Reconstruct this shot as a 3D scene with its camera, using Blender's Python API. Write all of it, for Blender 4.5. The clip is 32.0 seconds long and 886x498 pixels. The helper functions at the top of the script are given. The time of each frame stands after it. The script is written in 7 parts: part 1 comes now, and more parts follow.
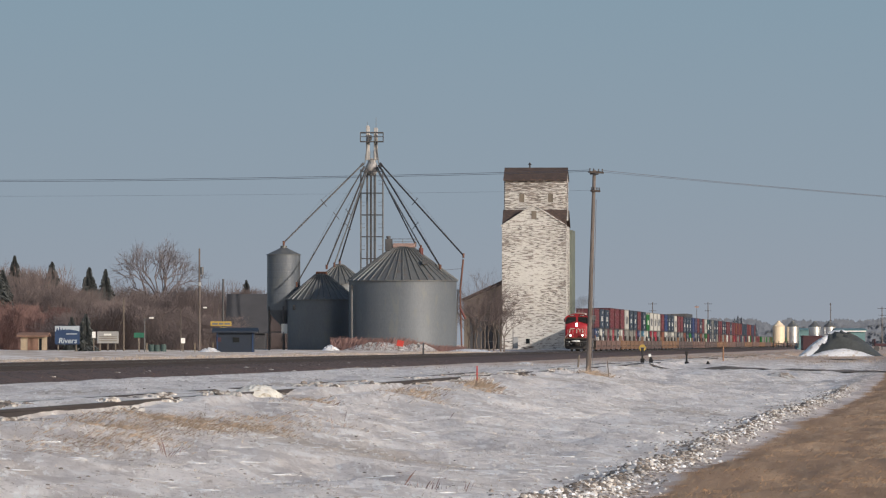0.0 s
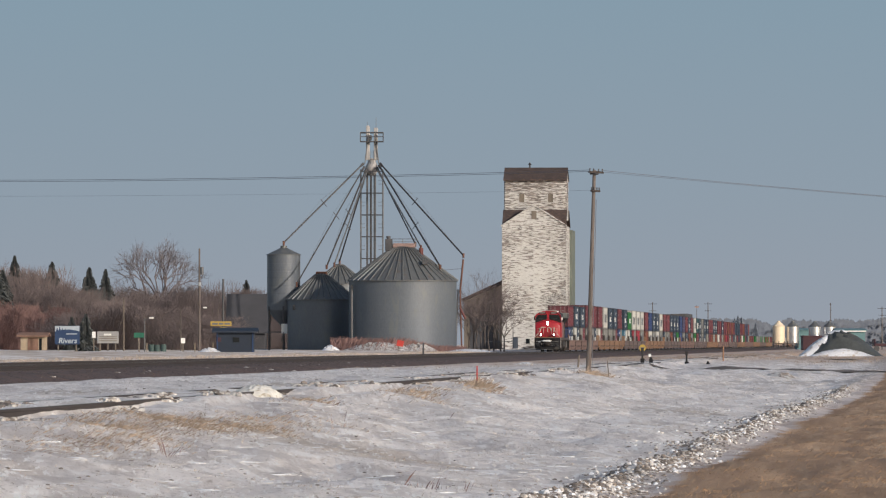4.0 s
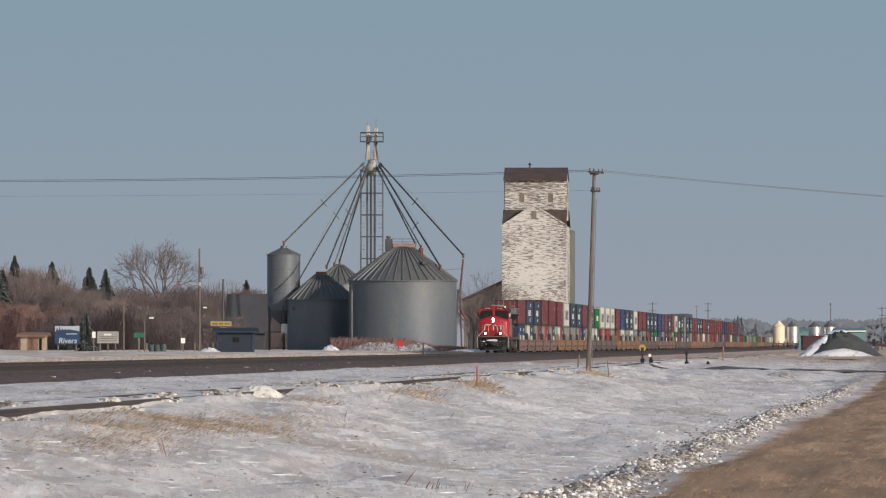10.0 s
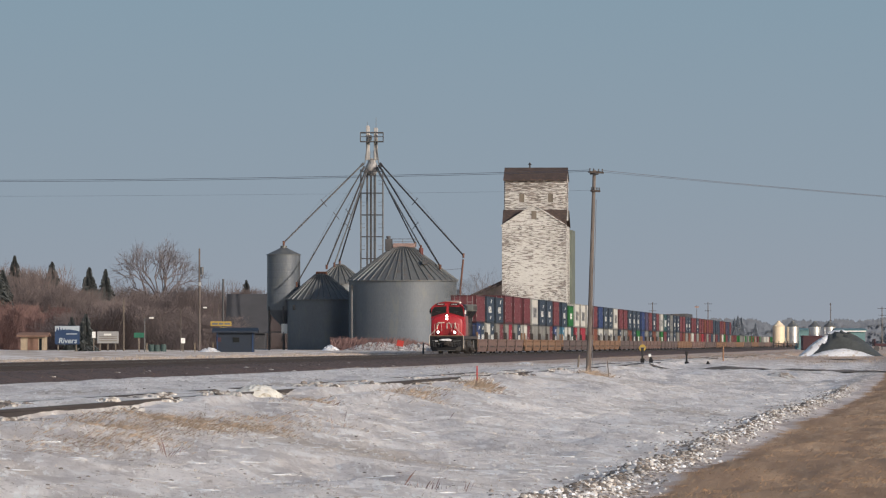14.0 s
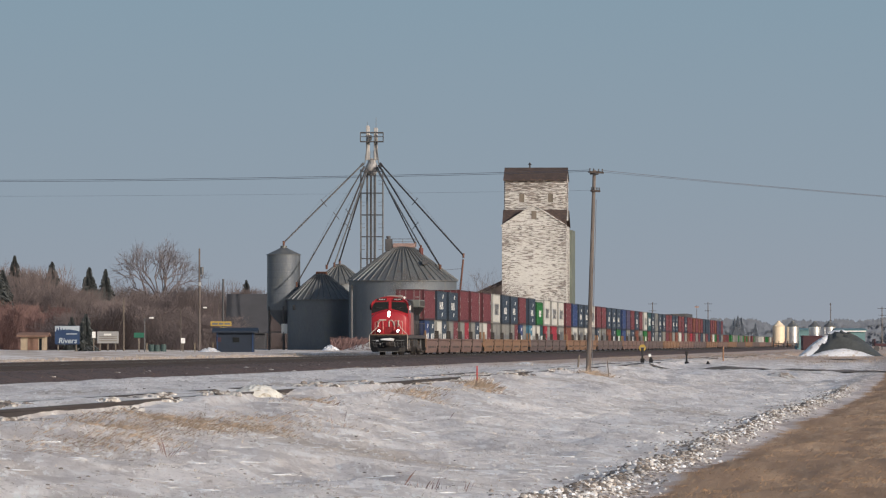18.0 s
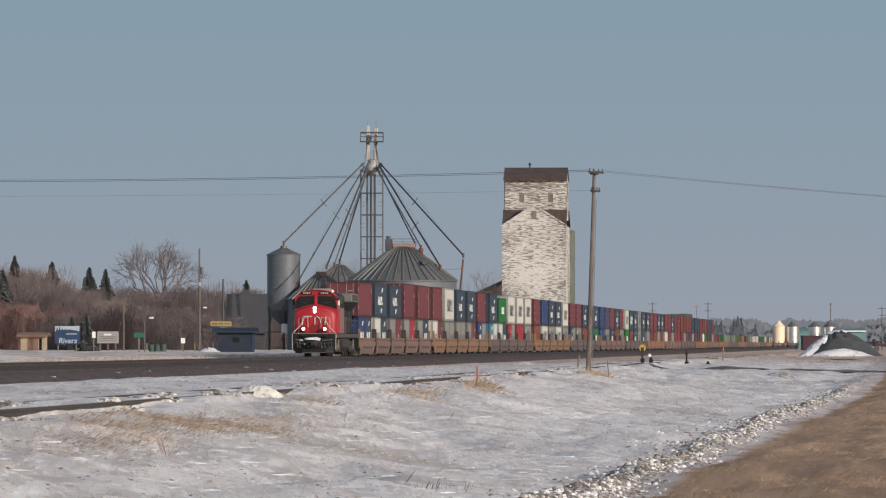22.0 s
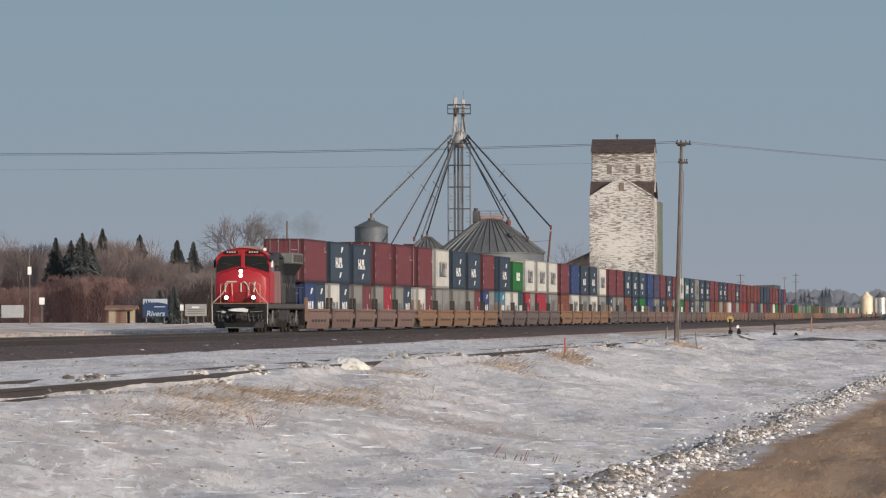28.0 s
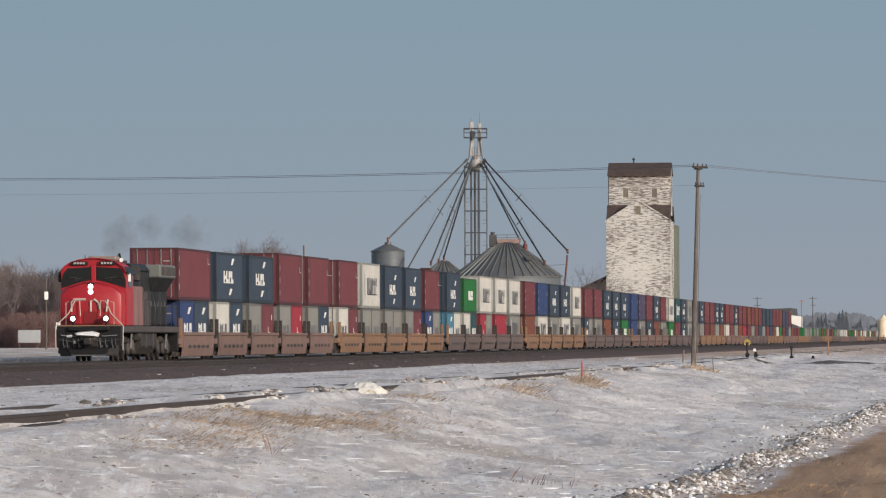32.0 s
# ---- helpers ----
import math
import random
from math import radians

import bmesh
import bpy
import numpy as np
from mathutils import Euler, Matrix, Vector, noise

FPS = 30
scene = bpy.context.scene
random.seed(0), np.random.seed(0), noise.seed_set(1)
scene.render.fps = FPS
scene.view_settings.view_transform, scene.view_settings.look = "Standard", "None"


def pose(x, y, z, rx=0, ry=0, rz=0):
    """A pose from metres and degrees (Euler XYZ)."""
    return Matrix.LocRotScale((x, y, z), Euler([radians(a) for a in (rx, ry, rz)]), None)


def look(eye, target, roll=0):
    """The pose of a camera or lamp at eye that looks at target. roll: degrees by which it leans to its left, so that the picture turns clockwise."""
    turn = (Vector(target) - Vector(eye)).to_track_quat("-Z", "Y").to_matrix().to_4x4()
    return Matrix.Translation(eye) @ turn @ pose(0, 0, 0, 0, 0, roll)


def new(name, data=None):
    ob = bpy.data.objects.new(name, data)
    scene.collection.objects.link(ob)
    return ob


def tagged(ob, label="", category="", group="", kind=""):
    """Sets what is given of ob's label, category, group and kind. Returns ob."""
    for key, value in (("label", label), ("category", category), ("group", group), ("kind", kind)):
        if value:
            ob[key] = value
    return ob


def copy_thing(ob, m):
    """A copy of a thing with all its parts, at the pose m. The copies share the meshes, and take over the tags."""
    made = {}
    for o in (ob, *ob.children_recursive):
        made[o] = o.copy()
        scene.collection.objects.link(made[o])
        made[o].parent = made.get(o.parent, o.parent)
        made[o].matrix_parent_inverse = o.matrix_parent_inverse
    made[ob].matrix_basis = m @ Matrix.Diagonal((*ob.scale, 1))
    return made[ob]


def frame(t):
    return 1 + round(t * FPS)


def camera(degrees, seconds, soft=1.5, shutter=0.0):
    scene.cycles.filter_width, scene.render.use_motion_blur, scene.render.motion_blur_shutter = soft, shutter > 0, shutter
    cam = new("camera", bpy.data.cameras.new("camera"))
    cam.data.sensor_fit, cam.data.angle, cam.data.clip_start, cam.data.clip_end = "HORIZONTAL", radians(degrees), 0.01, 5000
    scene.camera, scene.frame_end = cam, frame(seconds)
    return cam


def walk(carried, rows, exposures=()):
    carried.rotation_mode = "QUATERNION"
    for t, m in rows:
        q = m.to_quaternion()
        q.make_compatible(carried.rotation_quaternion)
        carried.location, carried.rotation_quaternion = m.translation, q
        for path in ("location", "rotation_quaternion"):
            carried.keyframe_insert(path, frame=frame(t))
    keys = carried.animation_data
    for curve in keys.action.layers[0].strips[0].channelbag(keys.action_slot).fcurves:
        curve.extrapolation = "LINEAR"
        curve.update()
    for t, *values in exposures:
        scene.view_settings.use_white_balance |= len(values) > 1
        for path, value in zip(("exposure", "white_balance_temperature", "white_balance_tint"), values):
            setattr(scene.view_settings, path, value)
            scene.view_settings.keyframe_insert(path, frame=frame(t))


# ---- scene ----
# ---- the place: a prairie rail line with a grain elevator and bins ----
# Everything by the railway is laid out in a track frame: x = metres towards the
# viewer's side of the main line, y = metres along it, z = 0 at the rail tops.
EYE_Z = 0.9
SPEED = 17.55          # metres per second
TURN = math.degrees(math.atan(0.06815))
TRACK = Matrix.Translation((-42.9, 0, 0)) @ pose(0, 0, 0, 0, 0, -TURN)
COS = math.cos(radians(TURN))

cam = camera(7.366, 32.0, soft=1.2)


def aim(yaw, pitch, roll):
    return pose(0, 0, EYE_Z, 0, 0, yaw) @ pose(0, 0, 0, 90 + pitch) @ pose(0, 0, 0, 0, 0, roll)


walk(cam, [
    (0.0, aim(0, 0.7902, 0)), (23.0, aim(0, 0.7902, 0)),
    (23.5, aim(0.0019, 0.7884, 0.042)),
    (24.0, aim(0.0209, 0.7901, 0.066)),
    (24.5, aim(0.0552, 0.742, 0.009)),
    (25.0, aim(0.1776, 0.6212, -0.179)),
    (25.5, aim(0.2253, 0.5919, -0.193)),
    (27.5, aim(0.6889, 0.545, -0.266)),
    (28.0, aim(0.7296, 0.5583, -0.141)),
    (28.5, aim(0.663, 0.5811, -0.106)),
    (29.0, aim(0.6716, 0.6213, -0.217)),
    (29.5, aim(0.6741, 0.6367, -0.255)),
    (30.0, aim(0.684, 0.6522, -0.383)),
    (30.5, aim(0.6975, 0.6672, -0.205)),
    (31.0, aim(0.7087, 0.7071, -0.212)),
    (31.5, aim(0.7573, 0.7412, -0.172)),
    (32.0, aim(0.8676, 0.7584, -0.272)),
])

# ---- light ----
SUN_EL, SUN_AZ = 18.3, 44.0     # degrees up, degrees to the right of straight behind the camera
world = bpy.data.worlds.new("sky")
scene.world = world
world.use_nodes = True
wn = world.node_tree
sky = wn.nodes.new("ShaderNodeTexSky")
sky.sky_type, sky.sun_disc = "NISHITA", False
sky.sun_elevation, sky.sun_rotation = radians(SUN_EL), radians(180 - SUN_AZ)
sky.air_density, sky.dust_density, sky.ozone_density = 1.0, 1.6, 1.2
wn.links.new(sky.outputs[0], wn.nodes["Background"].inputs[0])
wn.nodes["Background"].inputs[1].default_value = 0.116
lamp = bpy.data.lights.new("sun", "SUN")
lamp.energy, lamp.angle, lamp.color = 3.3, radians(0.6), (1.0, 0.895, 0.80)
sun = new("sun", lamp)
sun.matrix_world = look((100 * math.sin(radians(SUN_AZ)), -100 * math.cos(radians(SUN_AZ)), 100 * math.tan(radians(SUN_EL))), (0, 0, 0))
scene.view_settings.exposure = 0.0


def sky_backdrop():
    """Clear winter sky low over the horizon, far behind everything."""
    m = bpy.data.materials.new("clear_winter_sky")
    m.use_nodes = True
    t = m.node_tree
    t.nodes.clear()
    out, em = t.nodes.new("ShaderNodeOutputMaterial"), t.nodes.new("ShaderNodeEmission")
    geo, sep, mr = t.nodes.new("ShaderNodeNewGeometry"), t.nodes.new("ShaderNodeSeparateXYZ"), t.nodes.new("ShaderNodeMapRange")
    ramp = t.nodes.new("ShaderNodeValToRGB")
    t.links.new(geo.outputs["Position"], sep.inputs[0])
    t.links.new(sep.outputs[2], mr.inputs[0])
    mr.inputs[1].default_value, mr.inputs[2].default_value = 0, 420
    ramp.color_ramp.elements[0].position, ramp.color_ramp.elements[0].color = 0.0, (0.305, 0.336, 0.392, 1)
    ramp.color_ramp.elements[1].position, ramp.color_ramp.elements[1].color = 0.6, (0.232, 0.328, 0.405, 1)
    e = ramp.color_ramp.elements.new(0.25)
    e.color = (0.271, 0.334, 0.399, 1)
    t.links.new(mr.outputs[0], ramp.inputs[0])
    t.links.new(ramp.outputs[0], em.inputs[0])
    t.links.new(em.outputs[0], out.inputs[0])
    n = 24
    vs = [(4700 * math.sin(radians(-20 + 40 * i / n)), 4700 * math.cos(radians(-20 + 40 * i / n)), z) for z in (-60, 900) for i in range(n + 1)]
    me = bpy.data.meshes.new("backdrop_sky")
    me.from_pydata(vs, [], [(i, i + 1, n + 2 + i, n + 1 + i) for i in range(n)])
    me.materials.append(m)
    tagged(new("backdrop_sky", me), "clear pale blue winter sky above the horizon", "sky", kind="structure")


sky_backdrop()


# ---- materials ----
def surf(name, col, rough=0.75, metal=0.0, var=0.25, scale=0.6, grain=14.0, bump=0.15, stain=None, amount=0.3, stretch=(1, 1, 1), rand=0.12, spec=0.4):
    """A weathered surface: two scales of variation, optional stains, fine relief."""
    m = bpy.data.materials.new(name)
    m.use_nodes = True
    t = m.node_tree
    b = t.nodes["Principled BSDF"]
    N, L = t.nodes.new, t.links.new
    co = N("ShaderNodeTexCoord")
    mp = N("ShaderNodeMapping")
    mp.inputs["Scale"].default_value = stretch
    L(co.outputs["Object"], mp.inputs[0])
    n1 = N("ShaderNodeTexNoise")
    n1.inputs["Scale"].default_value, n1.inputs["Detail"].default_value = scale, 5
    n2 = N("ShaderNodeTexNoise")
    n2.inputs["Scale"].default_value, n2.inputs["Detail"].default_value = grain, 4
    L(mp.outputs[0], n1.inputs[0])
    L(mp.outputs[0], n2.inputs[0])
    add = N("ShaderNodeMath")
    add.operation = "ADD"
    L(n1.outputs[0], add.inputs[0])
    L(n2.outputs[0], add.inputs[1])
    ob = N("ShaderNodeObjectInfo")
    mul = N("ShaderNodeMath")
    mul.operation, mul.inputs[1].default_value = "MULTIPLY", rand * 2
    L(ob.outputs["Random"], mul.inputs[0])
    add2 = N("ShaderNodeMath")
    add2.operation = "ADD"
    L(add.outputs[0], add2.inputs[0])
    L(mul.outputs[0], add2.inputs[1])
    ramp = N("ShaderNodeMapRange")
    ramp.inputs[1].default_value, ramp.inputs[2].default_value = 0.65 + rand, 1.35 + rand
    ramp.inputs[3].default_value, ramp.inputs[4].default_value = 1 - var, 1 + var
    L(add2.outputs[0], ramp.inputs[0])
    mix = N("ShaderNodeMix")
    mix.data_type, mix.blend_type = "RGBA", "MULTIPLY"
    mix.inputs[0].default_value = 1
    mix.inputs[6].default_value = (*col, 1)
    L(ramp.outputs[0], mix.inputs[7])
    out = mix.outputs[2]
    if stain:
        n3 = N("ShaderNodeTexNoise")
        n3.inputs["Scale"].default_value, n3.inputs["Detail"].default_value = scale * 3.1, 7
        L(mp.outputs[0], n3.inputs[0])
        r3 = N("ShaderNodeMapRange")
        r3.inputs[1].default_value, r3.inputs[2].default_value = 0.66 - amount * 0.5, 0.78 - amount * 0.5
        L(n3.outputs[0], r3.inputs[0])
        m3 = N("ShaderNodeMix")
        m3.data_type = "RGBA"
        m3.inputs[7].default_value = (*stain, 1)
        L(r3.outputs[0], m3.inputs[0])
        L(out, m3.inputs[6])
        out = m3.outputs[2]
    L(out, b.inputs["Base Color"])
    b.inputs["Roughness"].default_value, b.inputs["Metallic"].default_value = rough, metal
    b.inputs["Specular IOR Level"].default_value = spec
    if bump:
        bp = N("ShaderNodeBump")
        bp.inputs["Strength"].default_value, bp.inputs["Distance"].default_value = bump, 0.03
        L(add.outputs[0], bp.inputs["Height"])
        L(bp.outputs[0], b.inputs["Normal"])
    return m


def glow(name, col, power):
    m = bpy.data.materials.new(name)
    m.use_nodes = True
    b = m.node_tree.nodes["Principled BSDF"]
    b.inputs["Base Color"].default_value = (*col, 1)
    b.inputs["Emission Color"].default_value = (*col, 1)
    b.inputs["Emission Strength"].default_value = power
    return m


GALV = surf("galvanised_steel", (0.122, 0.138, 0.158), 0.5, 0.12, 0.14, 0.5, 9, 0.04, (0.14, 0.152, 0.158), 0.2, (1, 1, 0.35), 0)
GALV_ROOF = surf("galvanised_roof", (0.145, 0.153, 0.155), 0.55, 0.4, 0.2, 0.6, 8, 0.05, (0.16, 0.14, 0.125), 0.2)
PIPE = surf("dull_dark_grey_pipe", (0.068, 0.066, 0.068), 0.6, 0.3, 0.25, 1, 12)
GALV_PALE = surf("pale_dull_galvanised_steel", (0.40, 0.385, 0.375), 0.65, 0.2, 0.2, 1, 9)
GREENISH = surf("weathered_green_grey_boards", (0.125, 0.145, 0.125), 0.9, 0, 0.25, 0.5, 8, 0.2)
STEEL = surf("grey_structural_steel", (0.15, 0.15, 0.153), 0.6, 0.4, 0.25, 1, 12)
STEEL_DK = surf("dark_steel", (0.075, 0.075, 0.08), 0.6, 0.3, 0.3, 1, 12)
RUST = surf("rusty_steel", (0.15, 0.075, 0.055), 0.85, 0.1, 0.35, 1, 12)
RUST_RED = surf("red_oxide_paint", (0.15, 0.05, 0.045), 0.7, 0, 0.3, 1, 10)
WOOD_GREY = surf("grey_weathered_wood", (0.17, 0.145, 0.12), 0.9, 0, 0.3, 1, 10, 0.3, None, 0, (3, 3, 0.5))
POLE_WOOD = surf("creosoted_pole_wood", (0.13, 0.112, 0.103), 0.9, 0, 0.3, 1.2, 14, 0.35, (0.09, 0.07, 0.06), 0.3, (4, 4, 0.4))
TIE_WOOD = surf("sleeper_wood", (0.05, 0.04, 0.036), 0.95, 0, 0.4, 2, 18, 0.4)
RAIL = surf("rail_steel", (0.06, 0.045, 0.04), 0.6, 0.4, 0.3, 1, 12)
RAIL_TOP = surf("worn_rail_head", (0.35, 0.34, 0.33), 0.3, 0.9, 0.1, 1, 12)
BALLAST = surf("crushed_stone_ballast", (0.062, 0.053, 0.053), 0.95, 0, 0.5, 0.4, 6, 0.8, (0.095, 0.072, 0.064), 0.35)
CABINET = surf("dull_grey_enamel", (0.34, 0.35, 0.36), 0.6, 0, 0.15, 1, 6, 0.03)
SNOW_CLOD = surf("packed_snow", (0.72, 0.73, 0.76), 0.6, 0, 0.18, 0.8, 8, 0.3, (0.42, 0.36, 0.30), 0.2)
SNOW_CREAM = surf("cream_crusted_snow", (0.78, 0.75, 0.68), 0.7, 0, 0.2, 2.5, 12, 0.5, (0.5, 0.42, 0.3), 0.2)
SNOW_DIRTY = surf("dirty_snow_clods", (0.58, 0.56, 0.54), 0.8, 0, 0.3, 0.8, 8, 0.3, (0.26, 0.22, 0.19), 0.4)
STONE = surf("dark_wet_stones", (0.16, 0.14, 0.125), 0.8, 0, 0.4, 2, 9, 0.2)
DIRT = surf("frozen_dirt", (0.13, 0.11, 0.10), 0.95, 0, 0.35, 0.3, 4, 0.4, (0.3, 0.28, 0.27), 0.2)
GRASS_DRY = surf("dry_grass", (0.30, 0.235, 0.18), 0.9, 0, 0.35, 0.5, 5, 0)
GRASS_PALE = surf("pale_dry_grass", (0.40, 0.335, 0.285), 0.9, 0, 0.3, 0.5, 5, 0)
GRASS_TURF = surf("dead_turf", (0.27, 0.175, 0.105), 0.9, 0, 0.35, 0.35, 5, 0)
BARK = surf("bare_bark", (0.13, 0.11, 0.10), 0.95, 0, 0.3, 1, 10, 0.2)
TWIG = surf("bare_twigs", (0.150, 0.122, 0.120), 0.95, 0, 0.3, 0.3, 6, 0)
TWIG_RED = surf("reddish_bare_twigs", (0.172, 0.105, 0.098), 0.95, 0, 0.3, 0.3, 6, 0)
# far twigs and spruce needles carry distance haze in their base colours
TWIG_FAR = surf("haze_tinted_far_twigs", (0.15, 0.17, 0.205), 0.95, 0, 0.2, 0.1, 2, 0)
NEEDLE = surf("spruce_needles", (0.088, 0.096, 0.096), 0.9, 0, 0.35, 0.8, 6, 0)
NEEDLE_FAR = surf("haze_tinted_far_conifers", (0.25, 0.28, 0.33), 0.95, 0, 0.2, 0.1, 2, 0)
ROOF_DK = surf("dark_brown_shingles", (0.065, 0.048, 0.044), 0.9, 0, 0.4, 1, 9, 0.3, (0.12, 0.08, 0.06), 0.2)
TAN_WALL = surf("tan_stucco", (0.36, 0.29, 0.21), 0.9, 0, 0.15, 1, 9, 0.2)
BROWN_WALL = surf("brown_boards", (0.20, 0.12, 0.09), 0.9, 0, 0.25, 1, 9, 0.2)
GREY_ROOF = surf("slate_grey_roofing", (0.062, 0.062, 0.068), 0.9, 0, 0.2, 0.5, 9, 0.2)
NAVY = surf("navy_siding", (0.015, 0.024, 0.042), 0.65, 0, 0.25, 1, 9, 0.15)
WHITE_PAINT = surf("white_paint", (0.78, 0.78, 0.76), 0.55, 0, 0.1, 1, 8, 0.05)
WHITE_STEEL = surf("white_painted_steel", (0.80, 0.78, 0.74), 0.4, 0.1, 0.08, 0.5, 6, 0.03)
CREAM_STEEL = surf("cream_painted_steel", (0.74, 0.62, 0.46), 0.45, 0.0, 0.08, 0.5, 6, 0.03)
SHINY = surf("bright_galvanised_steel", (0.62, 0.63, 0.65), 0.32, 0.85, 0.1, 0.5, 6, 0.03)
SIGN_BLUE = surf("blue_sign_face", (0.02, 0.045, 0.11), 0.5, 0, 0.12, 1, 8, 0)
SIGN_SKY = surf("pale_sign_face", (0.36, 0.41, 0.45), 0.5, 0, 0.12, 1, 8, 0)
SIGN_GREY = surf("grey_sign_face", (0.27, 0.27, 0.27), 0.6, 0, 0.12, 1, 8, 0)
SIGN_GREEN = surf("green_sign_face", (0.02, 0.115, 0.075), 0.5, 0, 0.12, 1, 8, 0)
SIGN_YELLOW = surf("yellow_sign_face", (0.36, 0.25, 0.055), 0.5, 0, 0.12, 1, 8, 0)
ORANGE = surf("orange_red_paint", (0.46, 0.045, 0.035), 0.5, 0, 0.15, 2, 8, 0)
TEAL = surf("pale_teal_steel", (0.12, 0.22, 0.235), 0.6, 0.1, 0.12, 0.4, 6, 0.03)
DRUM = surf("dull_green_drum_paint", (0.05, 0.082, 0.078), 0.7, 0, 0.2, 1, 8, 0.03)
PEAK_TAN = surf("faded_pink_tan_paint", (0.30, 0.21, 0.19), 0.8, 0, 0.25, 1, 9)
TARP = surf("black_tarpaulin", (0.06, 0.065, 0.065), 0.55, 0, 0.3, 0.6, 5, 0.4)
MAROON = surf("dark_maroon_steel", (0.06, 0.026, 0.034), 0.6, 0.1, 0.2, 0.5, 6, 0.05)
GLASS_DK = surf("dark_window_glass", (0.012, 0.015, 0.018), 0.12, 0, 0.1, 1, 5, 0, None, 0, (1, 1, 1), 0, 0.3)
WIRE = surf("line_wire", (0.15, 0.15, 0.165), 0.6, 0.4, 0.1, 1, 5, 0)
# train paints
LOCO_RED = surf("locomotive_red_paint", (0.345, 0.017, 0.027), 0.45, 0, 0.1, 0.7, 8, 0.03, (0.30, 0.03, 0.025), 0.06)
# darker copy of the locomotive red, with shade put into the colour
LOCO_SHADED_RED = surf("shaded_red_panel_paint", (0.22, 0.014, 0.018), 0.5, 0, 0.15, 0.7, 8, 0.03)
LOCO_BLACK = surf("locomotive_black_paint", (0.014, 0.014, 0.016), 0.5, 0, 0.3, 0.7, 8, 0.05, (0.045, 0.04, 0.037), 0.1, (1, 1, 1), 0.1, 0.25)
LOCO_GREY = surf("dusty_grey_hood_paint", (0.017, 0.017, 0.020), 0.65, 0, 0.3, 0.7, 8, 0.05, (0.05, 0.044, 0.043), 0.15, (1, 1, 0.6), 0.12, 0.2)
LOCO_DUST = surf("dust_streaked_hood_paint", (0.068, 0.058, 0.057), 0.75, 0, 0.35, 0.6, 7, 0.05, (0.04, 0.037, 0.037), 0.25, (1, 1, 0.4))
LOCO_STREAK = surf("pinkish_dusty_side_paint", (0.21, 0.115, 0.112), 0.75, 0, 0.3, 0.6, 7, 0.05, (0.065, 0.052, 0.052), 0.34, (1, 1.6, 0.12))
LOCO_RADIATOR = surf("grey_green_radiator_paint", (0.135, 0.145, 0.14), 0.7, 0, 0.2, 0.6, 7, 0.05)
CAB_UNIT = surf("dusty_tan_roof_unit", (0.24, 0.2, 0.185), 0.8, 0, 0.2, 1, 8, 0.05)
UNDER = surf("dusty_underframe_steel", (0.036, 0.032, 0.032), 0.8, 0.1, 0.35, 1, 9, 0.1, (0.10, 0.08, 0.065), 0.2)
RAILING = surf("pale_handrail_paint", (0.48, 0.43, 0.38), 0.6, 0, 0.1, 1, 8, 0)
LAMP = glow("headlight_glow", (1.0, 0.95, 0.88), 7)
MARK = surf("white_lettering_paint", (0.66, 0.66, 0.64), 0.6, 0, 0.1, 1, 8, 0)
MARK_DK = surf("dark_grey_lettering_paint", (0.115, 0.12, 0.135), 0.6, 0, 0.1, 1, 8, 0)
WELL_TAN = surf("tan_brown_car_paint", (0.165, 0.108, 0.096), 0.8, 0, 0.22, 0.6, 8, 0.06, (0.20, 0.12, 0.095), 0.22)
WELL_ORANGE = surf("ochre_car_paint", (0.205, 0.122, 0.078), 0.8, 0, 0.2, 0.6, 8, 0.06, (0.27, 0.14, 0.08), 0.18)
WELL_GREY = surf("grey_brown_car_paint", (0.115, 0.088, 0.086), 0.8, 0, 0.22, 0.6, 8, 0.06, (0.155, 0.11, 0.10), 0.22)
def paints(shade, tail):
    """Container paints; frames take darker copies, with gap shade put into the colour."""
    made = {}
    for key, name, col in (("r", "maroon", (0.176, 0.048, 0.062)), ("R", "red", (0.36, 0.035, 0.06)), ("d", "slate_blue", (0.042, 0.066, 0.105)), ("b", "blue", (0.034, 0.065, 0.19)),
                           ("c", "light_blue", (0.08, 0.24, 0.36)), ("g", "green", (0.018, 0.17, 0.045)), ("w", "white", (0.66, 0.655, 0.62)), ("y", "grey", (0.27, 0.27, 0.26)),
                           ("t", "dark_teal", (0.025, 0.085, 0.10)), ("p", "dull_purple", (0.075, 0.065, 0.13)), ("o", "rusty_brown", (0.20, 0.068, 0.048))):
        c = tuple(v * shade for v in col)
        made[key] = surf(name + tail, c, 0.6, 0, 0.16, 0.5, 8, 0.05, tuple(v * 0.6 + 0.02 for v in c), 0.1)
    return made


BOX = paints(0.66, "_container_paint")
# shaded copies: the dark of gaps and edges is painted on the frames
BOX_FRAME = paints(0.36, "_shaded_frame_paint")
COLOUR = {"r": "maroon", "R": "bright red", "d": "slate blue", "b": "blue", "c": "light blue", "g": "green", "w": "white",
          "y": "pale grey", "t": "dark teal", "p": "dull purple", "o": "rusty brown"}


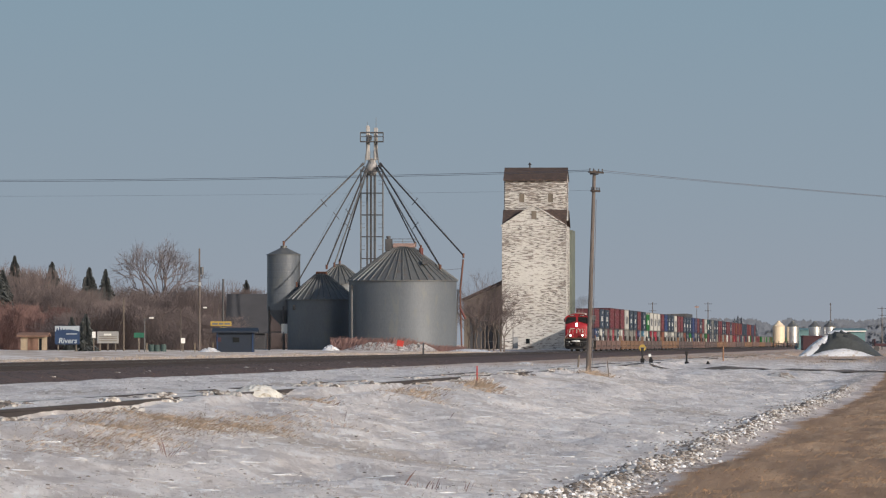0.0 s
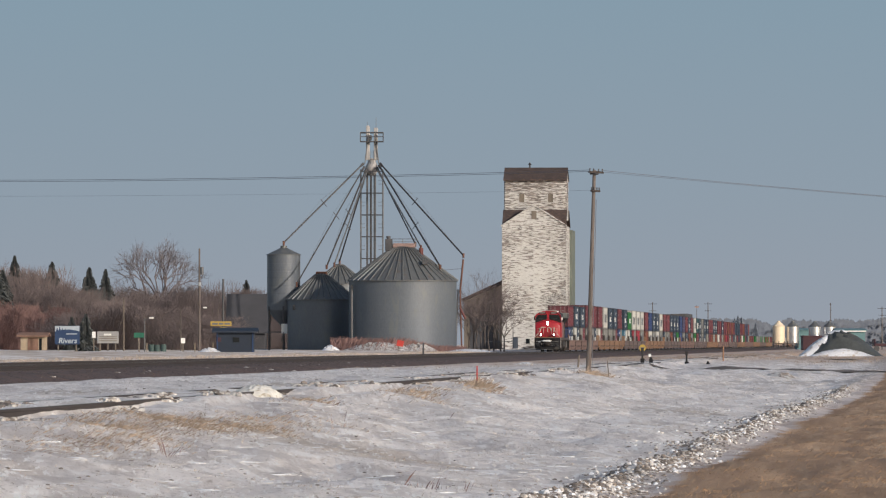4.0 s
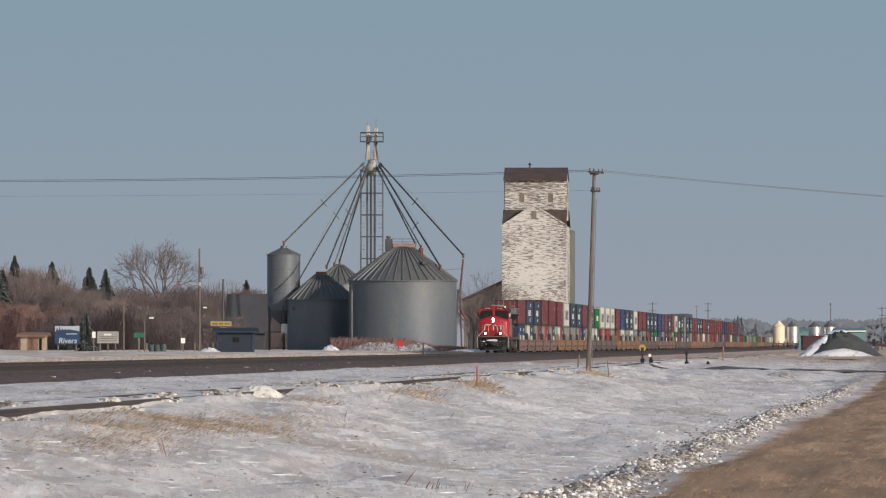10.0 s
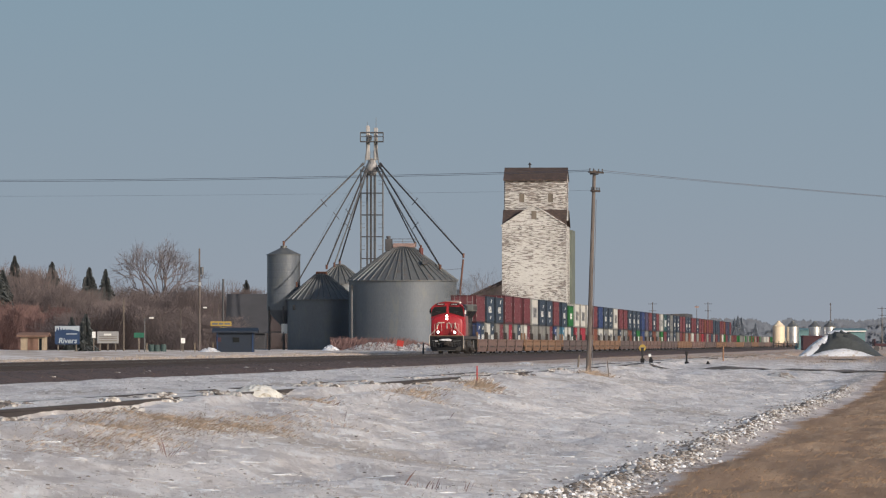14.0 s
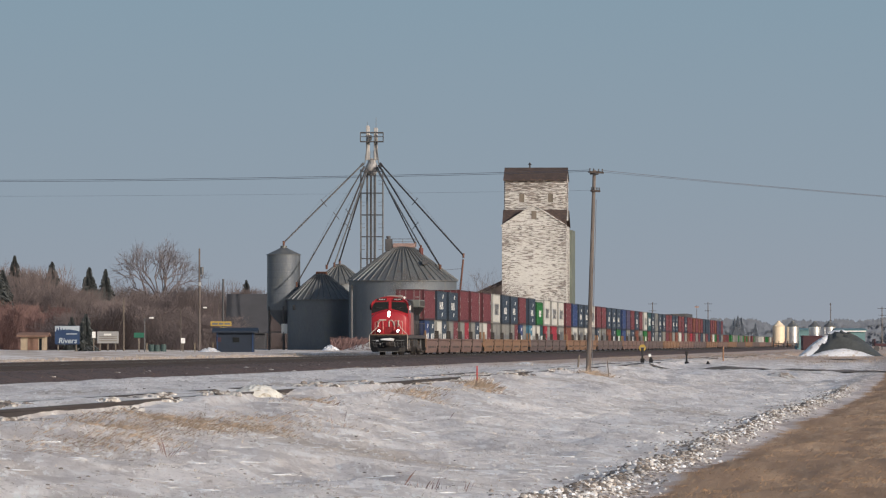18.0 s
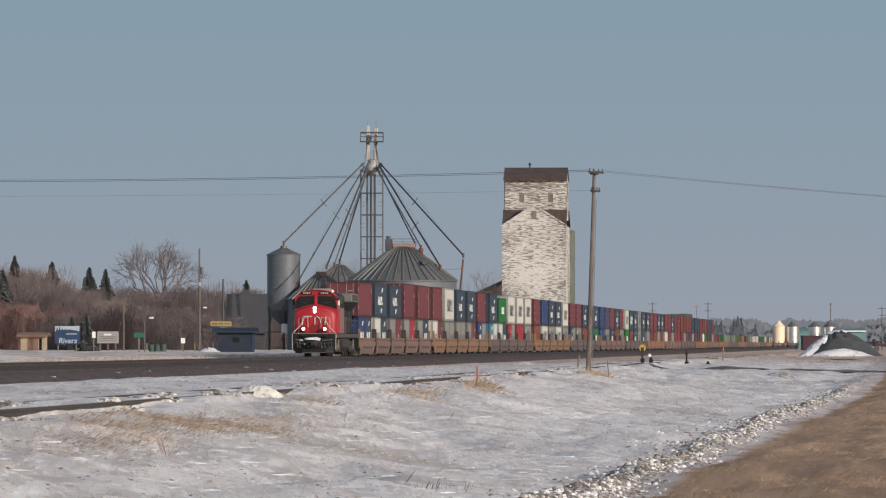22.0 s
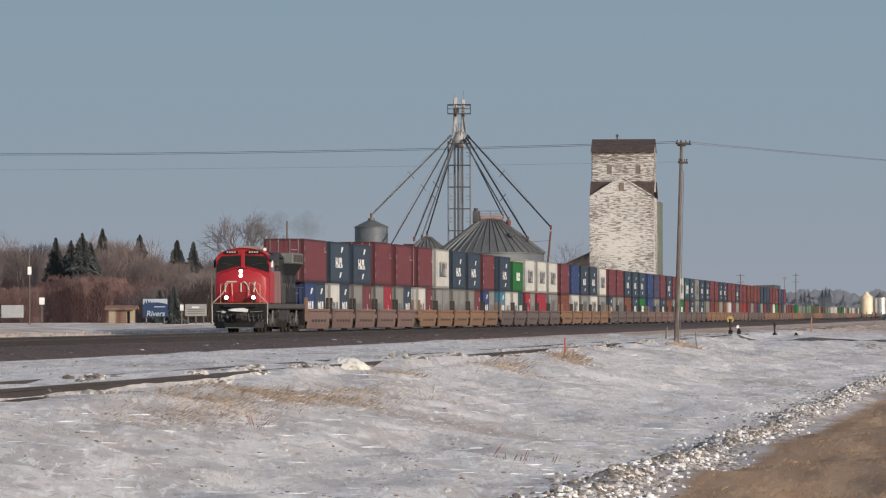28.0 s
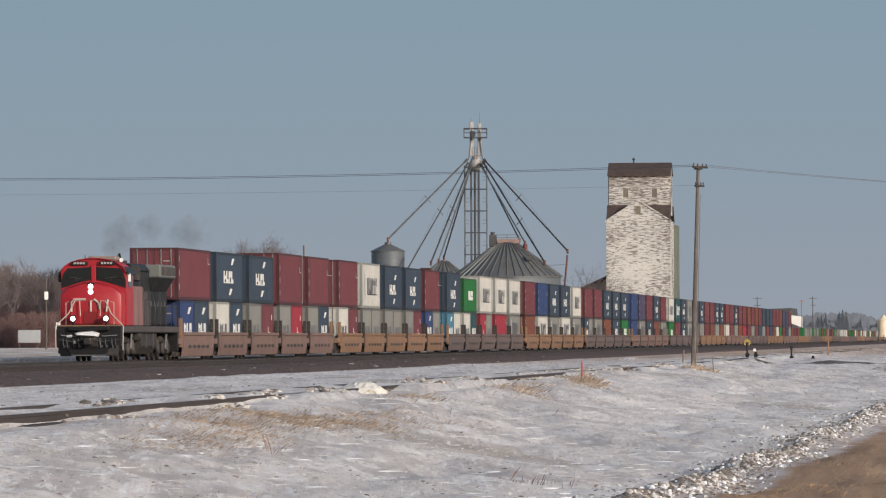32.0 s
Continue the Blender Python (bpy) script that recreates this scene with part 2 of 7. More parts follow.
def elevator_boards(name, worn):
    """Flaking white paint over grey horizontal boards; worn: how much of it is gone."""
    m = surf(name, (0.56, 0.55, 0.525), 0.85, 0, 0.12, 0.35, 6, 0.1, None, 0, (1, 1, 1), 0)
    t = m.node_tree
    N, L = t.nodes.new, t.links.new
    b = t.nodes["Principled BSDF"]
    base = b.inputs["Base Color"].links[0].from_socket
    co = N("ShaderNodeTexCoord")
    for sc, lo, hi, col in (((0.7, 0.7, 6.4), 0.525, 0.60, (0.26, 0.225, 0.205)), ((1.3, 1.3, 8.6), 0.53, 0.59, (0.115, 0.098, 0.092))):
        mp = N("ShaderNodeMapping")
        mp.inputs["Scale"].default_value = sc
        L(co.outputs["Object"], mp.inputs[0])
        nz = N("ShaderNodeTexNoise")
        nz.inputs["Scale"].default_value, nz.inputs["Detail"].default_value, nz.inputs["Roughness"].default_value = 1.0, 4, 0.6
        L(mp.outputs[0], nz.inputs[0])
        big = N("ShaderNodeTexNoise")
        big.inputs["Scale"].default_value = 0.16
        L(co.outputs["Object"], big.inputs[0])
        ad = N("ShaderNodeMath")
        ad.operation, ad.inputs[1].default_value = "MULTIPLY_ADD", 0.35
        L(big.outputs[0], ad.inputs[0])
        L(nz.outputs[0], ad.inputs[2])
        mr = N("ShaderNodeMapRange")
        mr.inputs[1].default_value, mr.inputs[2].default_value, mr.inputs[4].default_value = lo + 0.175 - worn, hi + 0.175 - worn, 0.93
        L(ad.outputs[0], mr.inputs[0])
        mx = N("ShaderNodeMix")
        mx.data_type = "RGBA"
        mx.inputs[7].default_value = (*col, 1)
        L(mr.outputs[0], mx.inputs[0])
        L(base, mx.inputs[6])
        base = mx.outputs[2]
    L(base, b.inputs["Base Color"])
    return m


BOARDS = elevator_boards("flaking_white_boards", -0.002)
BOARDS_WORN = elevator_boards("badly_flaking_boards", 0.03)


def ground_mat():
    """Snow, frozen grass and turf, by strips that follow the railway."""
    m = bpy.data.materials.new("snowy_prairie_ground")
    m.use_nodes = True
    t = m.node_tree
    b = t.nodes["Principled BSDF"]
    N, L = t.nodes.new, t.links.new
    co = N("ShaderNodeTexCoord")
    sep = N("ShaderNodeSeparateXYZ")
    L(co.outputs["Object"], sep.inputs[0])

    wind = N("ShaderNodeMapping")
    wind.inputs["Rotation"].default_value = (0, 0, -0.11)
    L(co.outputs["Object"], wind.inputs[0])

    def noise_at(scale, stretch=(1, 1, 1), detail=6, rough=0.6, blown=True):
        mp = N("ShaderNodeMapping")
        mp.inputs["Scale"].default_value = stretch
        L(wind.outputs[0] if blown else co.outputs["Object"], mp.inputs[0])
        n = N("ShaderNodeTexNoise")
        n.inputs["Scale"].default_value, n.inputs["Detail"].default_value, n.inputs["Roughness"].default_value = scale, detail, rough
        L(mp.outputs[0], n.inputs[0])
        return n.outputs[0]

    def ranged(v, a, c, lo=0.0, hi=1.0):
        r = N("ShaderNodeMapRange")
        r.inputs[1].default_value, r.inputs[2].default_value, r.inputs[3].default_value, r.inputs[4].default_value = a, c, lo, hi
        L(v, r.inputs[0])
        return r.outputs[0]

    def math_(op, a, c):
        n = N("ShaderNodeMath")
        n.operation = op
        for i, v in enumerate((a, c)):
            if isinstance(v, (int, float)):
                n.inputs[i].default_value = v
            else:
                L(v, n.inputs[i])
        return n.outputs[0]

    def mixed(f, a, c):
        n = N("ShaderNodeMix")
        n.data_type = "RGBA"
        L(f, n.inputs[0])
        for i, v in ((6, a), (7, c)):
            if isinstance(v, tuple):
                n.inputs[i].default_value = (*v, 1)
            else:
                L(v, n.inputs[i])
        return n.outputs[2]

    s = math_("ADD", sep.outputs[0], math_("MULTIPLY", math_("SUBTRACT", noise_at(0.35), 0.5), 0.7))
    # the verge runs at a slight angle to the railway
    v = math_("SUBTRACT", s, ranged(sep.outputs[1], 23, 297, -0.57, 2.09))
    snow = mixed(ranged(noise_at(0.5, (1, 0.35, 1)), 0.42, 0.62), (0.83, 0.785, 0.76), (0.70, 0.65, 0.62))
    # shade of the furrows is mixed into the snow colour
    snow = mixed(ranged(noise_at(1.1, (1, 0.12, 1)), 0.54, 0.60, 0, 0.6), snow, (0.47, 0.43, 0.42))
    snow = mixed(ranged(noise_at(0.16, (1, 0.4, 1)), 0.56, 0.68, 0, 0.7), snow, (0.40, 0.325, 0.255))
    snow = mixed(ranged(noise_at(7.0, (1, 0.45, 1), 5, 0.7), 0.55, 0.66, 0, 0.75), snow, (0.37, 0.325, 0.30))
    snow = mixed(ranged(noise_at(4.2, (1, 0.3, 1), 4, 0.7), 0.60, 0.68, 0, 0.9), snow, (0.87, 0.855, 0.85))
    # crusts and dirt, stretched along the depth to look round from the camera
    snow = mixed(ranged(noise_at(5.0, (1, 0.07, 1), 6, 0.75), 0.55, 0.65, 0, 0.5), snow, (0.40, 0.36, 0.345))
    snow = mixed(ranged(noise_at(11.0, (1, 0.09, 1), 4, 0.7), 0.6, 0.68, 0, 0.6), snow, (0.34, 0.285, 0.24))
    snow = mixed(ranged(noise_at(8.0, (1, 0.08, 1), 4, 0.7), 0.56, 0.61, 0, 0.9), snow, (0.89, 0.875, 0.86))
    turf = mixed(ranged(noise_at(1.7, (1, 0.05, 1), 5, 0.6, False), 0.38, 0.62), (0.53, 0.35, 0.215), (0.36, 0.225, 0.135))
    turf = mixed(ranged(noise_at(0.8, (1, 0.10, 1), 5, 0.65, False), 0.48, 0.60, 0, 0.75), turf, (0.25, 0.155, 0.09))
    turf = mixed(ranged(noise_at(3.2, (1, 0.06, 1), 4, 0.6, False), 0.55, 0.68, 0, 0.6), turf, (0.56, 0.41, 0.275))
    turf = mixed(ranged(noise_at(9.0), 0.4, 0.7, 0, 0.4), turf, (0.43, 0.285, 0.175))
    ice = mixed(ranged(noise_at(0.7), 0.4, 0.65), (0.60, 0.545, 0.53), (0.42, 0.35, 0.31))
    far = mixed(ranged(noise_at(0.22, (1, 0.5, 1), 6), 0.42, 0.56), (0.80, 0.75, 0.72), (0.50, 0.40, 0.32))
    far = mixed(ranged(noise_at(0.9, (1, 0.3, 1)), 0.52, 0.64, 0, 0.6), far, (0.40, 0.31, 0.235))
    # drifts and hollows a step or two across, light and shade painted on
    snow = mixed(ranged(noise_at(0.9, (1, 0.42, 1), 3, 0.55), 0.53, 0.62, 0, 0.55), snow, (0.46, 0.425, 0.42))
    snow = mixed(ranged(noise_at(1.6, (1, 0.35, 1), 3, 0.5), 0.60, 0.67, 0, 0.7), snow, (0.90, 0.88, 0.87))
    # far down the line the snow thins to tan grass
    thin = math_("MULTIPLY", ranged(sep.outputs[1], 370, 560), ranged(noise_at(0.12, (1, 0.3, 1), 6, 0.65), 0.36, 0.50, 0.3, 1.0))
    snow = mixed(thin, snow, (0.46, 0.345, 0.275))
    c = mixed(ranged(s, -5.5, -4.5), far, snow)
    grit = math_("MULTIPLY", ranged(v, 38.1, 38.6), ranged(noise_at(6.0, (1, 0.4, 1), 5, 0.7), 0.42, 0.58, 0.15, 0.85))
    c = mixed(grit, c, (0.30, 0.265, 0.245))
    c = mixed(ranged(v, 39.0, 39.2), c, ice)
    c = mixed(ranged(v, 39.42, 39.62), c, turf)
    L(c, b.inputs["Base Color"])
    b.inputs["Roughness"].default_value = 0.7
    b.inputs["Specular IOR Level"].default_value = 0.3
    bp = N("ShaderNodeBump")
    bp.inputs["Strength"].default_value, bp.inputs["Distance"].default_value = 0.9, 0.11
    L(noise_at(3.5, (1, 0.6, 1), 8, 0.7), bp.inputs["Height"])
    L(bp.outputs[0], b.inputs["Normal"])
    return m


# ---- shape builder ----
class Shape:
    def __init__(self):
        self.v, self.f = [], []

    def add(self, verts, faces):
        k = len(self.v)
        self.v += [tuple(p) for p in verts]
        self.f += [tuple(i + k for i in q) for q in faces]
        return self

    def box(self, x0, x1, y0, y1, z0, z1, c=0.0):
        """A box, its edges cut back by c."""
        if c <= 0:
            return self.hexa([(x0, y0, z0), (x1, y0, z0), (x1, y1, z0), (x0, y1, z0), (x0, y0, z1), (x1, y0, z1), (x1, y1, z1), (x0, y1, z1)])
        bm = bmesh.new()
        bmesh.ops.create_cube(bm, size=1)
        for v in bm.verts:
            v.co = ((x0 + x1) / 2 + v.co.x * (x1 - x0), (y0 + y1) / 2 + v.co.y * (y1 - y0), (z0 + z1) / 2 + v.co.z * (z1 - z0))
        bmesh.ops.bevel(bm, geom=bm.edges[:], offset=c, segments=1, affect="EDGES")
        bm.verts.index_update()
        self.add([v.co[:] for v in bm.verts], [[v.index for v in q.verts] for q in bm.faces])
        bm.free()
        return self

    def hexa(self, p):
        return self.add(p, [(0, 3, 2, 1), (4, 5, 6, 7), (0, 1, 5, 4), (1, 2, 6, 5), (2, 3, 7, 6), (3, 0, 4, 7)])

    def tube(self, p, q, r0, r1=None, n=8):
        r1 = r0 if r1 is None else r1
        p, q = Vector(p), Vector(q)
        d = (q - p).normalized()
        a = d.cross((0, 0, 1) if abs(d.z) < 0.9 else (1, 0, 0)).normalized()
        b = d.cross(a)
        ring = [(math.cos(2 * math.pi * i / n), math.sin(2 * math.pi * i / n)) for i in range(n)]
        vs = [p + (a * c + b * s) * r0 for c, s in ring] + [q + (a * c + b * s) * r1 for c, s in ring]
        fs = [(i, (i + 1) % n, n + (i + 1) % n, n + i) for i in range(n)] + [tuple(range(n))[::-1], tuple(range(n, 2 * n))]
        return self.add(vs, fs)

    def line(self, pts, r, n=6):
        return self.sweep(pts, r, n)

    def sweep(self, pts, r, n=5):
        """One bent round bar through the points."""
        pts = [Vector(p) for p in pts]
        vs, fs = [], []
        for k, p in enumerate(pts):
            d = (pts[min(k + 1, len(pts) - 1)] - pts[max(k - 1, 0)]).normalized()
            a = d.cross((0, 0, 1) if abs(d.z) < 0.95 else (1, 0, 0)).normalized()
            b = d.cross(a)
            vs += [p + (a * math.cos(6.2832 * i / n) + b * math.sin(6.2832 * i / n)) * r for i in range(n)]
        for k in range(len(pts) - 1):
            fs += [(k * n + i, k * n + (i + 1) % n, (k + 1) * n + (i + 1) % n, (k + 1) * n + i) for i in range(n)]
        return self.add(vs, fs + [tuple(range(n))[::-1], tuple(range((len(pts) - 1) * n, len(pts) * n))])

    def lathe(self, prof, n=32, c=(0, 0), a0=0.0, a1=360.0):
        full = a1 - a0 >= 360
        m = n if full else n + 1
        vs = [(c[0] + r * math.cos(radians(a0 + (a1 - a0) * i / n)), c[1] + r * math.sin(radians(a0 + (a1 - a0) * i / n)), z) for r, z in prof for i in range(m)]
        fs = [(j * m + i, j * m + (i + 1) % m, (j + 1) * m + (i + 1) % m, (j + 1) * m + i) for j in range(len(prof) - 1) for i in range(n)]
        return self.add(vs, fs)

    def loft(self, polys, along):
        """Outlines (x, z) of equal count set at distances along y and skinned."""
        n = len(polys[0])
        vs = [(x, y, z) for poly, y in zip(polys, along) for x, z in poly]
        fs = [(j * n + i, j * n + (i + 1) % n, (j + 1) * n + (i + 1) % n, (j + 1) * n + i) for j in range(len(polys) - 1) for i in range(n)]
        return self.add(vs, fs + [tuple(range(n))[::-1], tuple(range((len(polys) - 1) * n, len(polys) * n))])

    def prism(self, poly, lo, hi, axis="y"):
        """A polygon drawn out along an axis: (x, z) along y, (y, z) along x, (x, y) along z."""
        put = {"y": lambda a, b, h: (a, h, b), "x": lambda a, b, h: (h, a, b), "z": lambda a, b, h: (a, b, h)}[axis]
        n = len(poly)
        vs = [put(a, b, lo) for a, b in poly] + [put(a, b, hi) for a, b in poly]
        return self.add(vs, [tuple(range(n)), tuple(range(n, 2 * n))[::-1]] + [(i, n + i, n + (i + 1) % n, (i + 1) % n) for i in range(n)])

    def mesh(self, name, smooth=False):
        me = bpy.data.meshes.new(name)
        me.from_pydata(self.v, [], self.f)
        bm = bmesh.new()
        bm.from_mesh(me)
        if len(self.f) < 20000:
            bmesh.ops.recalc_face_normals(bm, faces=bm.faces[:])
        bm.to_mesh(me)
        bm.free()
        if smooth:
            me.polygons.foreach_set("use_smooth", [True] * len(me.polygons))
            try:
                me.set_sharp_from_angle(angle=radians(35))
            except AttributeError:
                pass
        return me


def part(name, shape, material, parent=None, label="", m=None, smooth=False):
    me = shape.mesh(name, smooth) if isinstance(shape, Shape) else shape
    ob = new(name, me)
    if not me.materials:
        me.materials.append(material)
    if me.materials[0] is not material:
        ob.material_slots[0].link = "OBJECT"
        ob.material_slots[0].material = material
    ob.parent = parent
    if m is not None:
        ob.matrix_basis = m
    return tagged(ob, label)


def thing(name, m, label, category, group="", kind=""):
    ob = new(name)
    ob.empty_display_size = 0.5
    ob.matrix_basis = m
    return tagged(ob, label, category, group, kind)


def hash2(ix, iy, seed):
    h = (ix.astype(np.int64) * 374761393 + iy.astype(np.int64) * 668265263 + seed * 974711) & 0x7FFFFFFF
    h = ((h ^ (h >> 13)) * 1274126177) & 0x7FFFFFFF
    return ((h ^ (h >> 16)) & 0xFFFF) / 65535.0


def vnoise(x, y, seed=1):
    ix, iy = np.floor(x), np.floor(y)
    fx, fy = x - ix, y - iy
    fx, fy = fx * fx * (3 - 2 * fx), fy * fy * (3 - 2 * fy)
    a, b = hash2(ix, iy, seed), hash2(ix + 1, iy, seed)
    c, d = hash2(ix, iy + 1, seed), hash2(ix + 1, iy + 1, seed)
    return (a + (b - a) * fx) * (1 - fy) + (c + (d - c) * fx) * fy


# ---- ground ----
PROF_S = [-3000, -60, -16, -8, -5.2, 8.2, 10, 15, 25, 28, 29, 31.3, 33, 35.0, 37.7, 38.8, 39.6, 40.1, 43, 60, 200, 3000]
PROF_Z = [0.35, 0.2, 0.12, -0.1, -0.42, -0.62, -0.58, -0.55, -0.42, -0.22, -0.12, -0.14, -0.42, -0.8, -0.98, -0.93, -0.96, -0.9, -0.8, -0.75, -0.4, 0.0]


def ground_z(s, a):
    """Height of the ground, s metres out from the main line, a metres along it."""
    s, a = np.asarray(s, float), np.asarray(a, float)
    skew = 1.9 * np.clip((a - 82) / 196, -0.3, 1.1) * np.clip((s - 33) / 5, 0, 1)
    z = np.interp(s - skew, PROF_S, PROF_Z)
    # snow packed level with the rails of the siding; its near rail shows where the snow has sunk
    packed = np.clip((s - 27.6) / 0.7, 0, 1) * (s < 30.37)
    z = z + packed * (-0.025 - z + (vnoise(s / 1.1, a / 2.5, 13) - 0.55) * 0.10)
    sunk = np.clip((vnoise(a / 6.5, a * 0, 15) - 0.42) * 7, 0, 1) * np.clip((a - 98) / 6, 0, 1)
    low = -0.105 - 0.04 * np.clip((116 - a) / 8, 0, 1)
    z = np.where((s >= 30.37) & (s < 30.95), low + (-0.01 - low) * sunk, z)
    g = np.clip((a - 235) / 95, 0, 1)
    g = 1 - 0.85 * g * g * (3 - 2 * g)
    z = np.where(s > 31.3, -0.22 + (z + 0.22) * g, z)
    field = np.clip((s - 9.5) / 2, 0, 1)
    w = s + 0.11 * a       # the wind cuts across the railway at a slight angle
    calm = np.where((s > 27.8) & (s < 31.5), 0.3, 1.0)
    z = z + field * calm * ((vnoise(w / 3.2, a / 9, 3) - 0.5) * 0.17 + (vnoise(w / 1.2, a / 3.6, 5) - 0.5) * 0.16 + (vnoise(w / 0.45, a / 1.6, 7) - 0.5) * 0.075 + (vnoise(s / 0.26, a / 0.9, 8) - 0.5) * 0.045)
    # ploughed ridge of clods along the verge
    ridge = np.exp(-((s - skew - 38.75 + 0.25 * (vnoise(a / 6, a * 0, 17) - 0.5)) / 0.26) ** 2) * np.clip((300 - a) / 40, 0, 1)
    z = z + ridge * (0.05 + 0.14 * vnoise(s / 0.35, a / 1.1, 18))
    z = z + np.where(s < -8, (vnoise(s / 5, a / 14, 9) - 0.5) * 0.16, 0)
    return z


def gz(s, a):
    return float(ground_z(np.array([s]), np.array([a]))[0])


def build_ground():
    s = np.concatenate([[-3000, -1200, -500, -250, -140, -90], np.arange(-60, -8, 2.0), [-8, -6.5, -5.2, -3, 0, 3, 6, 8.2], np.arange(9, 29, 0.5),
                        np.arange(29, 30.3, 0.18), [30.32, 30.42, 30.55], np.arange(30.7, 42.6, 0.18), np.arange(43, 62, 2.0), [75, 100, 150, 250, 500, 1200, 3000]])
    a = np.concatenate([[-300, -100, -30, 0, 20, 40, 55], np.arange(62, 330, 0.42), np.arange(331, 420, 1.5), np.geomspace(422, 4800, 120)])
    S, A = np.meshgrid(s, a)
    Z = ground_z(S, A)
    co = np.stack([S, A, Z], -1).reshape(-1, 3)
    n, k = len(a), len(s)
    i = (np.arange(n - 1)[:, None] * k + np.arange(k - 1)[None]).reshape(-1)
    q = np.stack([i, i + 1, i + k + 1, i + k], -1)
    me = bpy.data.meshes.new("ground")
    me.vertices.add(len(co))
    me.vertices.foreach_set("co", co.reshape(-1))
    me.loops.add(q.size)
    me.loops.foreach_set("vertex_index", q.reshape(-1))
    me.polygons.add(len(q))
    me.polygons.foreach_set("loop_start", np.arange(0, q.size, 4))
    me.update(calc_edges=True)
    me.polygons.foreach_set("use_smooth", [True] * len(me.polygons))
    me.materials.append(ground_mat())
    ob = new("ground", me)
    ob.matrix_basis = TRACK
    tagged(ob, "snow-crusted prairie ground with dry grass and a turf verge", "ground", kind="structure")


build_ground()


def chips(name, count, spread, size, material, label, seed, kind="stuff", flat=0.6, floor=None, long=1.0):
    """Many small uneven lumps in one mesh; spread(rng, n) gives s, a and the lift."""
    rng = np.random.default_rng(seed)
    s, a, sz = spread(rng, count)
    ring = [(math.cos(k * 1.2566), math.sin(k * 1.2566)) for k in range(5)]
    base = np.array([(c, q, -0.3) for c, q in ring] + [(c * 0.75 - q * 0.3, q * 0.75 + c * 0.3, 0.55) for c, q in ring] + [(0, 0, 0.85)])
    tri = np.array([(k, (k + 1) % 5, 5 + k) for k in range(5)] + [((k + 1) % 5, 5 + (k + 1) % 5, 5 + k) for k in range(5)] + [(5 + k, 5 + (k + 1) % 5, 10) for k in range(5)])
    jit = 1 + (rng.random((count, 11, 3)) - 0.5) * 0.8
    v = base[None] * jit * (size * sz)[:, None, None]
    v[:, :, 2] *= flat
    v[:, :, 0] *= long
    ang = rng.random(count) * 6.28 if long == 1 else rng.normal(0, 0.2, count)
    cx, sx = np.cos(ang)[:, None], np.sin(ang)[:, None]
    v = np.stack([v[:, :, 0] * cx - v[:, :, 1] * sx, v[:, :, 0] * sx + v[:, :, 1] * cx, v[:, :, 2]], -1)
    v += np.stack([s, a, ground_z(s, a) if floor is None else floor(s)], -1)[:, None]
    f = (tri[None] + (np.arange(count) * 11)[:, None, None]).reshape(-1, 3)
    me = bpy.data.meshes.new(name)
    me.from_pydata(v.reshape(-1, 3), [], f)
    me.materials.append(material)
    ob = new(name, me)
    ob.matrix_basis = TRACK
    return tagged(ob, label, "snow" if "snow" in name else "stones", kind=kind)


def blades(name, count, spread, height, width, material, label, seed, lean=0.5):
    """Dry grass: thin bent blades in one mesh."""
    rng = np.random.default_rng(seed)
    s, a, hz = spread(rng, count)
    h = height * hz * (0.5 + rng.random(count))
    ang = rng.random(count) * 6.28
    w = width * (0.6 + 0.8 * rng.random(count))
    bx, by = np.cos(ang) * w, np.sin(ang) * w
    lx, ly = (rng.random(count) - 0.35) * lean * h * 2, (rng.random(count) - 0.5) * lean * h * 2
    z = ground_z(s, a) - 0.02
    v = np.stack([np.stack([s - bx, a - by, z], -1), np.stack([s + bx, a + by, z], -1),
                  np.stack([s + lx * 0.45 + bx * 0.6, a + ly * 0.45 + by * 0.6, z + h * 0.6], -1),
                  np.stack([s + lx, a + ly, z + h], -1)], 1)
    f = (np.array([(0, 1, 2), (0, 2, 3)])[None] + (np.arange(count) * 4)[:, None, None]).reshape(-1, 3)
    me = bpy.data.meshes.new(name)
    me.from_pydata(v.reshape(-1, 3), [], f)
    me.materials.append(material)
    ob = new(name, me)
    ob.matrix_basis = TRACK
    return tagged(ob, label, "grass", kind="stuff")


# ---- railway ----
def rail_run(parent, s, y0, y1, z):
    for side in (-0.7175, 0.7175):
        c = s + side
        prof = [(c - 0.07, z - 0.17), (c + 0.07, z - 0.17), (c + 0.07, z - 0.155), (c + 0.012, z - 0.13), (c + 0.012, z - 0.045), (c + 0.036, z - 0.035),
                (c + 0.036, z), (c - 0.036, z), (c - 0.036, z - 0.035), (c - 0.012, z - 0.045), (c - 0.012, z - 0.13), (c - 0.07, z - 0.155)]
        part("rail", Shape().prism(prof, y0, y1), RAIL, parent)
        part("rail_head", Shape().box(c - 0.03, c + 0.03, y0, y1, z + 0.001, z + 0.004), RAIL_TOP, parent, "polished running surface")


